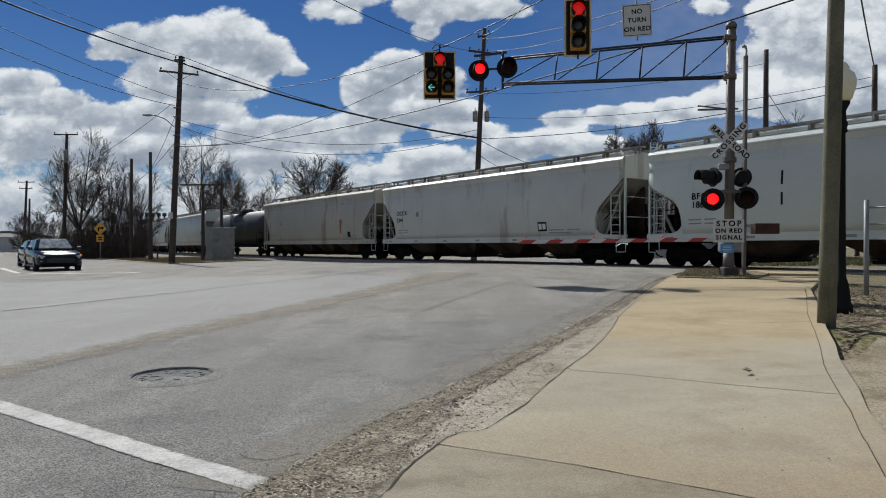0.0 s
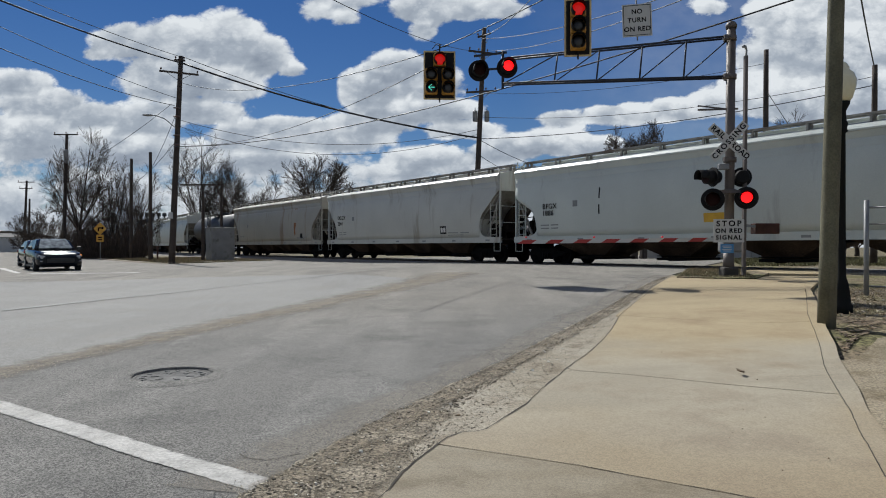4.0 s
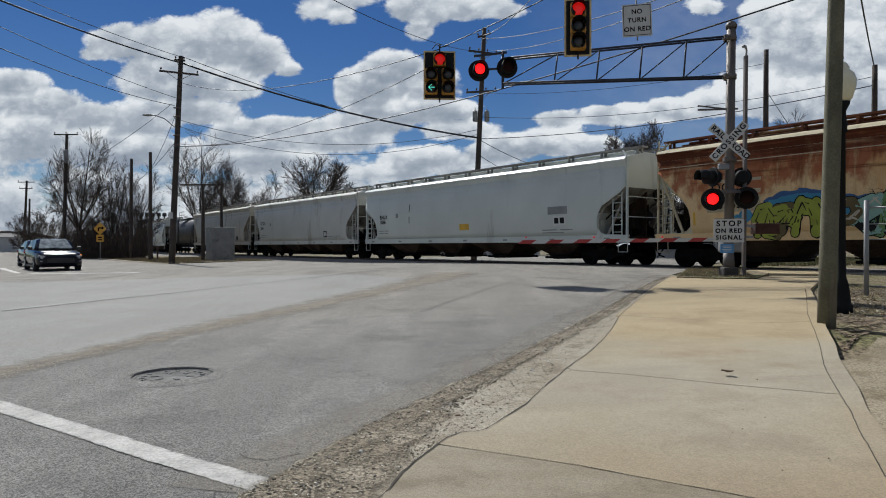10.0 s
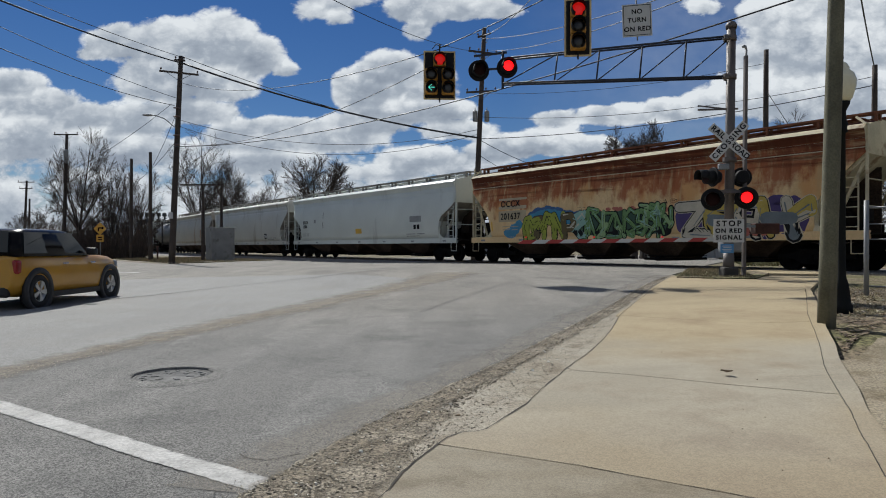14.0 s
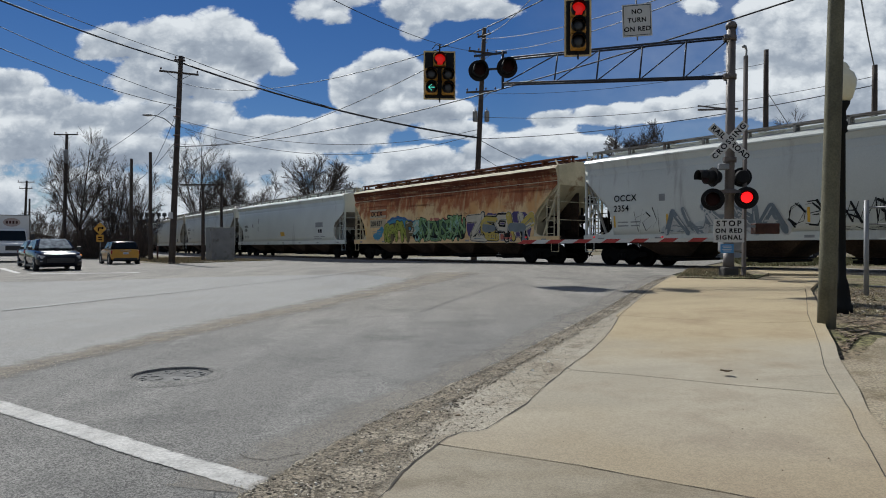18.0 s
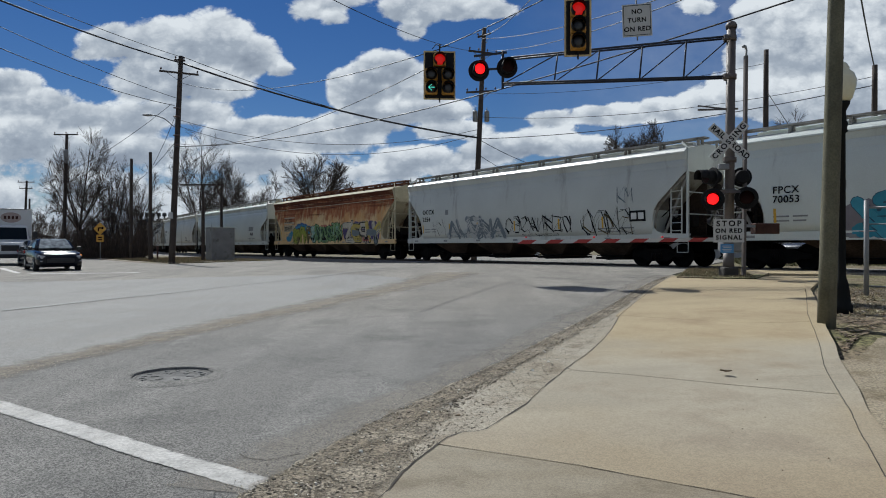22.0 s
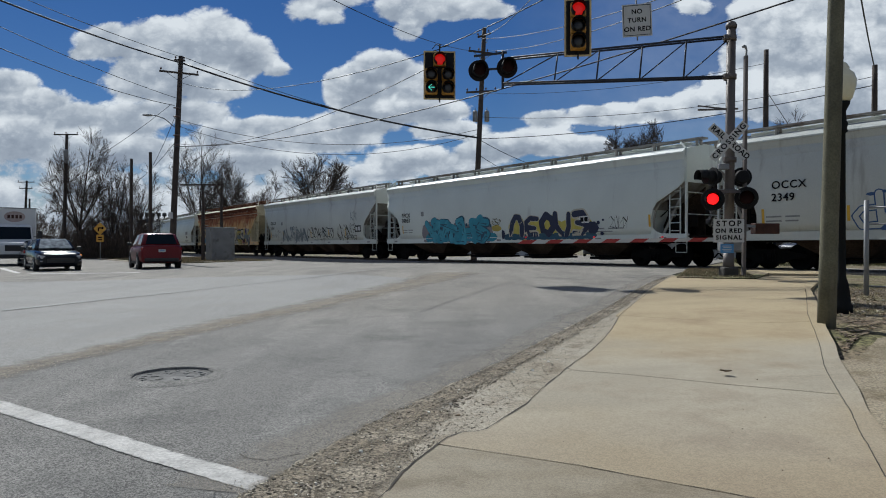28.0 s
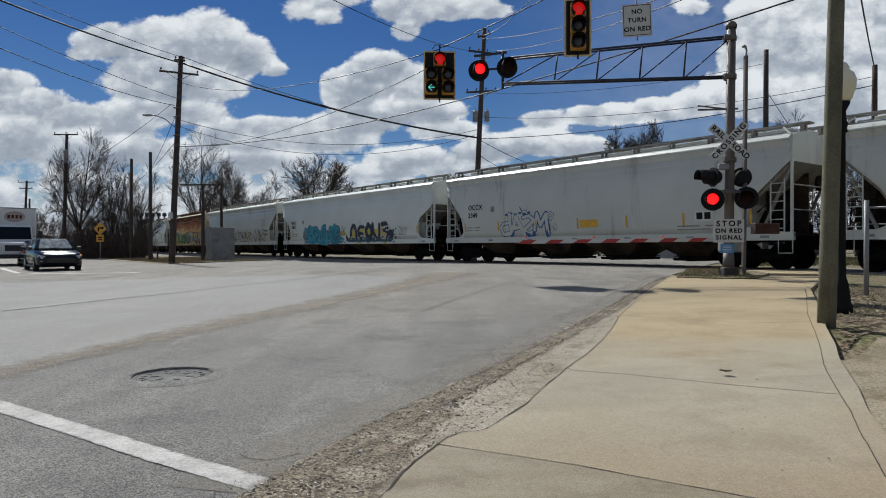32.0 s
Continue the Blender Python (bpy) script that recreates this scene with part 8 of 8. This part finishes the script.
def wheel(parent, x, y, r, w=0.2):
    s = 1 if y > 0 else -1
    h = new("wheel")
    h.parent = parent
    h.matrix_basis = pose(x, y, r)
    bm = bmesh.new()
    lathe(bm, [(r * 0.62, -w / 2), (r * 0.93, -w / 2), (r, -w * 0.3), (r, w * 0.3), (r * 0.93, w / 2), (r * 0.62, w / 2), (r * 0.6, 0)], 28, pose(0, 0, 0, -90 * s, 0, 0))
    part("tyre", bm, M_TYRE, h)
    bm = bmesh.new()
    lathe(bm, [(r * 0.62, w * 0.1), (r * 0.64, w * 0.46), (r * 0.58, w * 0.46), (r * 0.56, w * 0.15)], 24, pose(0, 0, 0, -90 * s, 0, 0))
    for k in range(5):
        a = 2 * math.pi * k / 5
        for da in (-0.13, 0.13):
            bar(bm, (0.02 * math.cos(a), s * w * 0.40, 0.02 * math.sin(a)), (r * 0.6 * math.cos(a + da), s * w * 0.42, r * 0.6 * math.sin(a + da)), 0.04, 0.045, (0, 1, 0))
    rod(bm, (0, s * w * 0.2, 0), (0, s * w * 0.46, 0), r * 0.17, r * 0.14, 12)
    part("rim", bm, M_RIM, h)
    return h


def pane(name, pts, parent, material, inset=0.06, out=0.012):
    """A slightly proud pane inside the four corners pts."""
    pts = [Vector(p) for p in pts]
    n = (pts[1] - pts[0]).cross(pts[3] - pts[0]).normalized()
    q = []
    for i, p in enumerate(pts):
        a, b = (pts[(i + 1) % 4] - p).normalized(), (pts[i - 1] - p).normalized()
        q.append(p + (a + b) * inset)
    bm = bmesh.new()
    lo, hi = [bm.verts.new(p - n * 0.01) for p in q], [bm.verts.new(p + n * out) for p in q]
    bm.faces.new(hi)
    bm.faces.new(lo[::-1])
    for i in range(4):
        j = (i + 1) % 4
        bm.faces.new((lo[i], lo[j], hi[j], hi[i]))
    bmesh.ops.recalc_face_normals(bm, faces=bm.faces[:])
    return part(name, bm, material, parent)


def vehicle(name, label, category, stations, base, roof, paint, roof_paint, wheels, r, arch=True, rear_tall=False, mini=False, glass=None):
    """A car: the lower body through stations (x, bottom, belt, half width); base and roof are (front, back, half width, z)."""
    car = thing(name, label, category)
    bm = bmesh.new()
    rings = []
    for x, zb, zt, w in stations:
        pr = [(0.80, 0.0), (0.97, 0.12), (1.0, 0.35), (1.0, 0.62), (0.965, 0.86), (0.90, 0.97), (0.70, 1.0)]
        ring = [(x, w * a, zb + (zt - zb) * b) for a, b in pr]
        rings.append(ring + [(x, -y, z) for _, y, z in reversed(ring)])
    loft(bm, rings)
    part("body", bm, paint, car)
    # cabin
    fb, bb, wb, zb = base
    fr, br, wr, zr = roof
    bm = bmesh.new()
    rings = []
    for u, ins, long_ in ((0, 0, 0), (0.45, 0, 0), (0.80, 0.0, 0.0), (0.90, 0.025, 0.05), (0.955, 0.07, 0.14), (0.985, 0.15, 0.30), (1.0, 0.28, 0.55)):
        k = min(u, 0.93)
        f, b = fb + (fr - fb) * k - long_, bb + (br - bb) * k + long_
        w, z = wb + (wr - wb) * k - ins, zb + (zr - zb) * u
        c = 0.10
        rings.append([(f + 0.06, 0, z), (f + 0.03, (w - c * 1.6) * 0.6, z), (f - 0.02, w - c * 1.6, z), (f - c * 0.8, w - 0.03, z), (f - c * 1.8, w, z), ((f + b) / 2, w + 0.015, z), (b + c * 1.6, w, z), (b + c * 0.6, w - 0.03, z), (b, w - c * 1.6, z), (b - 0.03, 0, z),
                      (b, -w + c * 1.6, z), (b + c * 0.6, -w + 0.03, z), (b + c * 1.6, -w, z), ((f + b) / 2, -w - 0.015, z), (f - c * 1.8, -w, z), (f - c * 0.8, -w + 0.03, z), (f - 0.02, -w + c * 1.6, z), (f + 0.03, -(w - c * 1.6) * 0.6, z)])
    loft(bm, rings)
    part("cabin", bm, roof_paint, car)

    def at(k, f, w):
        """A corner on the cabin: height k, f 0 front to 1 back, side w."""
        ff, bk = fb + (fr - fb) * k, bb + (br - bb) * k
        return Vector((ff + (bk - ff) * f, (wb + (wr - wb) * k) * w, zb + (zr - zb) * k))
    pane("windscreen", [at(0.04, 0, -0.86), at(0.04, 0, 0.86), at(0.9, 0, 0.84), at(0.9, 0, -0.84)], car, glass or M_CARGLASS, 0.03, 0.07)
    pane("rear_window", [at(0.06, 1, 0.84), at(0.06, 1, -0.84), at(0.9, 1, -0.82), at(0.9, 1, 0.82)], car, M_CARGLASS, 0.03, 0.045)
    split = 0.47
    for s in (-1, 1):
        for f0, f1 in ((0.05, split), (split, 0.95)):
            q = [at(0.04, f0, s), at(0.04, f1, s), at(0.92, f1, s), at(0.92, f0, s)]
            pane("side_window", q if s < 0 else [q[1], q[0], q[3], q[2]], car, M_CARGLASS, 0.035, 0.022)
    x0, x1 = stations[0][0], stations[-1][0]
    w0, wend = stations[1][3], stations[-2][3]
    zf, zrr = stations[1][2], stations[-2][2]
    for s in (-1, 1):
        bm = bmesh.new()
        rbox(bm, (fb - 0.25, s * (stations[3][3] + 0.07), zb + 0.08), (0.12, 0.2, 0.15), 0.04)
        part("mirror", bm, M_PLASTIC, car)
        bm = bmesh.new()
        rbox(bm, (0, 0, 0), (0.34, 0.30, 0.13), 0.04, pose(x0 - 0.20, s * (w0 * 0.80), zf - 0.10, 0, 12, -25 * s))
        part("headlight", bm, M_HEAD, car)
        bm = bmesh.new()
        if rear_tall:
            rbox(bm, (x1 + 0.13, s * (wend * 0.93), zrr - 0.19), (0.18, 0.16, 0.25), 0.05)
        else:
            rbox(bm, (x1 + 0.14, s * (wend * 0.80), zrr - 0.16), (0.2, 0.42, 0.17), 0.05)
        part("tail_lamp", bm, M_TAIL, car)
        for k in (0.5, -0.45):
            bm = bmesh.new()
            rbox(bm, (k, s * (stations[3][3] + 0.005), zb - 0.14), (0.17, 0.03, 0.03), 0.01)
            part("door_handle", bm, M_CHROME, car)
    bm = bmesh.new()
    rbox(bm, (x0 + 0.0, 0, stations[0][1] + 0.10), (0.06, w0 * 1.25, 0.20), 0.03)
    part("grille", bm, M_PLASTIC, car)
    bm = bmesh.new()
    rbox(bm, (x0 - 0.03, 0, zf - 0.20), (0.08, w0 * 0.95, 0.11), 0.03)
    part("upper_grille", bm, M_PLASTIC, car)
    for sy in (-1, 1):
        bm = bmesh.new()
        rbox(bm, (0, 0, 0), (0.07, 0.30, 0.035), 0.012, pose(x0 - 0.07, sy * w0 * 0.78, stations[0][1] + 0.06, 14 * sy, 0, -22 * sy))
        part("fog_lamp_trim", bm, M_CHROME, car)
    bm = bmesh.new()
    rbox(bm, (x1 + 0.05, 0, stations[-1][1] - 0.02), (0.12, wend * 1.75, 0.20), 0.05)
    part("rear_bumper", bm, M_PLASTIC, car)
    bm = bmesh.new()
    rbox(bm, (x1 - 0.005, 0, zrr - 0.24), (0.03, 0.30, 0.12), 0.006)
    pl = part("number_plate", bm, M_SIGN, car)
    bm = bmesh.new()
    box(bm, (x1 - 0.023, 0, zrr - 0.24), (0.004, 0.20, 0.035))
    part("print", bm, M_SIGNB, pl)
    if mini:
        bm = bmesh.new()
        rbox(bm, (x1 + 0.01, 0, zrr - 0.10), (0.05, 0.62, 0.05), 0.012)
        part("boot_handle", bm, M_CHROME, car)
    hubs = []
    for wx in wheels:
        for s in (-1, 1):
            hw = stations[3][3]
            rim = 1.36 if mini else 1.20
            if arch:
                bm = bmesh.new()
                lathe(bm, [(r * rim, -0.05), (r * rim, 0.012), (r * 1.02, 0.014), (r * 1.0, -0.05)], 28, pose(wx, s * hw, r * 1.02, -90 * s, 0, 0))
                part("wheel_arch", bm, M_PLASTIC, car)
            hubs.append(wheel(car, wx, s * (hw - 0.085), r))
    bm = bmesh.new()
    box(bm, ((wheels[0] + wheels[1]) / 2, 0, stations[3][1] + 0.02), (abs(wheels[0] - wheels[1]) - 2 * r, stations[3][3] * 2.0, 0.10))
    part("side_skirt", bm, M_PLASTIC, car)
    return car, hubs, r


SEDAN = ([(2.43, 0.36, 0.62, 0.68), (2.30, 0.22, 0.74, 0.84), (1.9, 0.20, 0.85, 0.91), (1.0, 0.20, 0.95, 0.925), (-1.0, 0.20, 1.0, 0.925), (-1.9, 0.22, 1.03, 0.90), (-2.3, 0.26, 1.0, 0.85), (-2.43, 0.40, 0.93, 0.72)],
         (1.10, -2.0, 0.84, 0.94), (0.25, -1.05, 0.62, 1.47))
MINI = ([(1.85, 0.35, 0.62, 0.60), (1.70, 0.22, 0.80, 0.75), (1.25, 0.20, 0.90, 0.83), (0.7, 0.20, 0.93, 0.84), (-1.0, 0.20, 0.94, 0.84), (-1.55, 0.22, 0.94, 0.82), (-1.78, 0.26, 0.92, 0.77), (-1.85, 0.34, 0.86, 0.72)],
        (0.60, -1.74, 0.78, 0.91), (0.05, -1.50, 0.64, 1.41))
SUV = ([(2.26, 0.42, 0.75, 0.66), (2.10, 0.28, 0.92, 0.83), (1.6, 0.26, 1.03, 0.91), (0.9, 0.26, 1.08, 0.92), (-1.5, 0.28, 1.10, 0.92), (-2.05, 0.30, 1.10, 0.88), (-2.20, 0.36, 1.08, 0.84), (-2.26, 0.45, 1.02, 0.78)],
       (1.15, -2.10, 0.85, 1.07), (0.40, -1.78, 0.66, 1.66))

sedan, _, _ = vehicle("car", "dark blue-grey sedan waiting at the junction", "car", *SEDAN, M_NAVY, M_NAVY, (1.45, -1.40), 0.33, False, glass=M_DUSTY)
sedan.matrix_basis = on(-18.55, 31.1, 0.0, -51)
bm = bmesh.new()
rbox(bm, (2.16, 0.80, 0.70), (0.12, 0.14, 0.10), 0.03)
part("indicator", bm, M_AMBER, sedan, "glowing amber indicator")
sedan2, _, _ = vehicle("car", "dark grey sedan waiting behind another car", "car", *SEDAN, M_DGREY, M_DGREY, (1.45, -1.40), 0.33, False, glass=M_DUSTY)
sedan2.matrix_basis = on(-22.7, 37.0, 0.0, -51)
mini_car, mini_hubs, mini_r = vehicle("car", "small yellow hatchback with a black roof driving away", "car", *MINI, M_MINI, M_CARROOF, (1.20, -1.25), 0.30, True, True, True)
red_suv, suv_hubs, suv_r = vehicle("car", "dark red sport utility car driving away", "car", *SUV, M_MAROON, M_MAROON, (1.40, -1.30), 0.36, True, False)
far_suv, _, _ = vehicle("car", "silver sport utility car parked beyond the railway", "car", *SUV, M_SILV, M_SILV, (1.40, -1.30), 0.36, True, False)
far_suv.matrix_basis = on(24.2, 43.0, 0.0, 205)

wait_a, _, wait_ar = vehicle("car", "silver sport utility car stopped beyond the crossing", "car", *SUV, M_SILV, M_SILV, (1.40, -1.30), 0.36, True, False)
wait_b, _, wait_br = vehicle("car", "black off-road car stopped beyond the crossing", "car", *SUV, M_PLASTIC, M_PLASTIC, (1.40, -1.30), 0.38, True, True)

# box truck
truck_ = thing("box_truck", "white box truck with a brown oval emblem", "truck")
bm = bmesh.new()
rbox(bm, (-2.2, 0, 2.11), (4.9, 2.4, 2.67), 0.05)
part("cargo_box", bm, M_TRUCKW, truck_)
for dx, dz, sy, sz in ((0, 3.42, 2.44, 0.06), (0, 0.80, 2.44, 0.06)):
    bm = bmesh.new()
    rbox(bm, (0.24, 0, dz), (0.08, sy, sz), 0.01)
    part("trim_rail", bm, M_GALV, truck_)
bm = bmesh.new()
lathe(bm, [(0.40, 0.0), (0.40, 0.01)], 28, pose(0.252, 0.1, 2.9, 0, 90, 0) @ Matrix.Diagonal((0.8, 1.35, 1, 1)))
lathe(bm, [(0.35, 0.0), (0.35, 0.012)], 28, pose(0.252, 0.1, 2.9, 0, 90, 0) @ Matrix.Diagonal((0.74, 1.35, 1, 1)))
part("emblem", bm, shade("faded brown emblem", (0.38, 0.30, 0.27), 0.6), truck_, "faded brown oval emblem")
bm = bmesh.new()
for k in range(4):
    rbox(bm, (0.268, -0.2 + 0.2 * k, 2.9), (0.006, 0.13, 0.2), 0.001)
part("print", bm, M_RUSTY, truck_)
bm = bmesh.new()
rings = []
for x, zb, zt, w in ((2.65, 0.55, 1.15, 0.85), (2.5, 0.45, 1.35, 0.98), (1.5, 0.5, 1.48, 1.05), (1.45, 0.5, 1.5, 1.06), (0.3, 0.5, 1.5, 1.06)):
    ring = [(x, w * a, zb + (zt - zb) * b) for a, b in ((0.85, 0), (1, 0.15), (1, 0.8), (0.9, 1))]
    rings.append(ring + [(x, -y, z) for _, y, z in reversed(ring)])
loft(bm, rings)
part("bonnet", bm, M_TRUCKW, truck_)
bm = bmesh.new()
loft(bm, [[(1.55, 1.0, 1.48), (0.3, 1.0, 1.48), (0.3, -1.0, 1.48), (1.55, -1.0, 1.48)], [(1.1, 0.92, 2.3), (0.3, 0.95, 2.3), (0.3, -0.95, 2.3), (1.1, -0.92, 2.3)], [(0.9, 0.8, 2.42), (0.3, 0.85, 2.42), (0.3, -0.85, 2.42), (0.9, -0.8, 2.42)]], smooth=False)
part("cab", bm, M_TRUCKW, truck_)
pane("windscreen", [Vector((1.55, -0.95, 1.5)), Vector((1.55, 0.95, 1.5)), Vector((1.1, 0.9, 2.3)), Vector((1.1, -0.9, 2.3))], truck_, M_CARGLASS, 0.05)
for s in (-1, 1):
    q = [Vector((1.4, s * 1.0, 1.5)), Vector((0.5, s * 1.0, 1.5)), Vector((0.5, s * 0.955, 2.25)), Vector((1.1, s * 0.93, 2.25))]
    pane("side_window", q if s < 0 else [q[1], q[0], q[3], q[2]], truck_, M_CARGLASS, 0.04)
    bm = bmesh.new()
    rbox(bm, (1.35, s * 1.32, 1.85), (0.1, 0.22, 0.42), 0.03)
    rod(bm, (1.3, s * 1.0, 1.7), (1.35, s * 1.3, 1.7), 0.02, 0.02, 6)
    part("mirror", bm, M_PLASTIC, truck_)
    bm = bmesh.new()
    rbox(bm, (2.52, s * 0.72, 1.02), (0.16, 0.34, 0.2), 0.04)
    part("headlight", bm, shade("lit headlight", (0.7, 0.65, 0.55), 0.2, emit=(1.0, 0.8, 0.55, 0.9)), truck_)
    for x in (1.75, -3.2):
        wheel(truck_, x, s * 0.95, 0.45, 0.26)
bm = bmesh.new()
rbox(bm, (2.62, 0, 1.02), (0.1, 0.9, 0.34), 0.03)
part("grille", bm, M_PLASTIC, truck_)
bm = bmesh.new()
rbox(bm, (2.68, 0, 0.55), (0.16, 2.1, 0.24), 0.05)
part("bumper", bm, M_PLASTIC, truck_)
bm = bmesh.new()
box(bm, (-1.5, 0, 0.62), (6.2, 0.9, 0.24))
part("chassis", bm, M_BLACK, truck_)


def spline(points, t):
    """A smooth path through (t, x, y)."""
    n = len(points)
    if t <= points[0][0]:
        return Vector(points[0][1:3])
    if t >= points[-1][0]:
        return Vector(points[-1][1:3])
    for i in range(n - 1):
        if points[i][0] <= t <= points[i + 1][0]:
            break

    def slope(k):
        a, b = points[max(0, k - 1)], points[min(n - 1, k + 1)]
        return (Vector(b[1:3]) - Vector(a[1:3])) / (b[0] - a[0])
    t0, t1 = points[i][0], points[i + 1][0]
    h = t1 - t0
    u = (t - t0) / h
    p0, p1 = Vector(points[i][1:3]), Vector(points[i + 1][1:3])
    m0, m1 = slope(i) * h, slope(i + 1) * h
    if i == 0:
        m0 = p1 - p0
    if i == n - 2:
        m1 = Vector((0, 0))
    return p0 * (2 * u ** 3 - 3 * u * u + 1) + m0 * (u ** 3 - 2 * u * u + u) + p1 * (-2 * u ** 3 + 3 * u * u) + m1 * (u ** 3 - u * u)


def drive(car, points, heads, hubs, r, t0, t1, step=0.1):
    """Keys a car along points (t, x, y) with headings (t, degrees from +y, to the right; none: along the way) and turns its wheels."""
    def head(t):
        if not heads:
            d = spline(points, t + 0.25) - spline(points, t - 0.25)
            if d.length < 0.02:
                d = spline(points, points[-1][0] - 0.02) - spline(points, points[-1][0] - 0.5)
            return math.degrees(math.atan2(d.x, d.y))
        for (a, h0), (b, h1) in zip(heads, heads[1:]):
            if t <= b:
                u = max(0, (t - a) / (b - a))
                return h0 + (h1 - h0) * u * u * (3 - 2 * u)
        return heads[-1][1]

    def at(t):
        p = spline(points, t)
        return pose(p.x, p.y, lift(p.x, p.y), 0, 0, 90 - head(t))
    times = [0.0] if t0 > 0 else []
    k = 0
    while t0 + k * step < t1 - 1e-6:
        times.append(t0 + k * step)
        k += 1
    times += [t1] + ([32.0] if t1 < 32 else [])
    walk(car, [(t, at(t)) for t in times])
    fine, turn, last = [], 0.0, None
    k = 0
    while t0 + k / 30 < t1:
        t = t0 + k / 30
        p = spline(points, t)
        turn += 0 if last is None else math.degrees((p - last).length / r)
        last = p
        fine.append((t, turn))
        k += 1
    for h in hubs:
        base = h.matrix_basis.copy()
        rows = [(t, base @ pose(0, 0, 0, 0, a, 0)) for t, a in fine]
        if t0 > 0:
            rows.insert(0, (0.0, base))
        if fine and fine[-1][0] < 32:
            rows.append((32.0, base @ pose(0, 0, 0, 0, fine[-1][1], 0)))
        walk(h, rows)


def move_vehicles():
    drive(mini_car, [(0.0, -9.6, -113.0), (11.0, -8.6, -14.0), (13.6, -7.88, 9.2), (14.0, -7.95, 12.8), (14.4, -8.3, 16.6), (15.4, -11.3, 26.0), (16.6, -15.9, 35.0), (17.0, -17.1, 36.9), (18.0, -20.4, 41.3), (19.0, -24.1, 45.6), (20.0, -28.2, 50.2), (24.0, -47.0, 74.0)],
          [(0, 0), (13.0, 2), (13.6, 2), (14.0, 0), (14.4, -9), (15.4, -24), (16.6, -33), (17.0, -35), (19.0, -40), (24, -40)], mini_hubs, mini_r, 11.0, 24.0)
    drive(red_suv, [(0.0, -11.6, -200.0), (23.5, -10.6, -13.0), (25.0, -8.8, 4.0), (25.5, -8.3, 9.3), (26.4, -8.9, 18.0), (27.5, -11.7, 27.3), (28.0, -14.0, 31.8), (28.5, -16.5, 35.2), (29.0, -19.3, 38.7), (29.5, -22.3, 42.3), (30.0, -25.4, 46.2), (32.0, -38.0, 62.0)],
          (), suv_hubs, suv_r, 23.5, 32.0)
    drive(truck_, [(0.0, -95, 88), (13.0, -72, 75), (14.5, -55, 65), (16.5, -36.6, 54.0), (17.5, -33.0, 50.0), (19.0, -30.3, 45.3), (20.5, -29.3, 43.5), (23.0, -25.87, 39.4)],
          [(0, 120), (14.5, 118), (16.5, 125), (17.5, 142), (19, 145), (23, 145)], [], 0.45, 13.0, 23.0)


    drive(wait_a, [(0.0, 110, 230), (20.0, 62, 150), (24.0, 30, 97), (27.0, 17.7, 76)], [(0, 210), (32, 210)], [], wait_ar, 20.0, 27.0)
    drive(wait_b, [(0.0, 120, 240), (21.0, 64, 142), (25.0, 35, 88), (28.0, 22.8, 66)], [(0, 210), (32, 210)], [], wait_br, 21.0, 28.0)


HALF, FIRST = 0.6145, 0.915
# spells in which both lamps of a pair stay dark: on the posts, and over the road
SPELLS_LOW = ((5.68, 7.58), (15.1, 17.15), (24.45, 26.6))
SPELLS_HIGH = ((6.13, 8.45), (15.55, 18.4), (25.43, 28.03))


def blink():
    """The crossing lamps flash in turn: each lens, lit on one face, flips over."""
    for lens, side, base in BLINKERS:
        high = lens.parent.matrix_basis.translation.z > 4.5
        spells = SPELLS_HIGH if high else SPELLS_LOW

        def lit(t):
            if any(a < t < b for a, b in spells):
                return False
            return (math.floor((t - FIRST) / HALF) % 2 == 0) == (side == "L")
        times = sorted([FIRST + HALF * k for k in range(-1, 52)] + [t for ab in spells for t in ab])
        times = [t for t in times if 0.1 < t < 31.9]
        state = lit(0.02)
        ang = 0.0 if state else 180.0
        rows = [(0.0, base @ pose(0, 0, 0, 0, 0, ang))]
        last = 0.0
        for a, b in zip(times, times[1:] + [32.0]):
            now = lit((a + b) / 2)
            if now == state or a - last < 0.06:
                continue
            if a - 0.05 > rows[-1][0] + 0.03:
                rows.append((a - 0.05, base @ pose(0, 0, 0, 0, 0, ang)))
            for f in (0, 60, 120, 180):
                rows.append((a - 0.02 + 0.04 * f / 180, base @ pose(0, 0, 0, 0, 0, ang + f)))
            ang += 180
            rows.append((a + 0.05, base @ pose(0, 0, 0, 0, 0, ang)))
            state, last = now, a
        rows.append((32.0, base @ pose(0, 0, 0, 0, 0, ang)))
        walk(lens, rows)


def move_leaf():
    """A dead leaf blown along the pavement in short hops."""
    def at(x, y, a):
        return pose(x, y, lift(x, y) + 0.032, 0, 0, a)
    walk(chip, [(0.0, at(2.38, 5.10, 0)), (3.4, at(2.36, 5.10, 8)), (4.6, at(2.27, 5.05, 60)), (5.5, at(2.25, 5.06, 80)), (9.0, at(2.25, 5.06, 80)), (10.0, at(2.22, 5.10, 100)), (32.0, at(2.21, 5.11, 104))])


def motions():
    """All that moves."""
    move_train()
    move_sky()
    move_vehicles()
    blink()
    move_leaf()


motions()
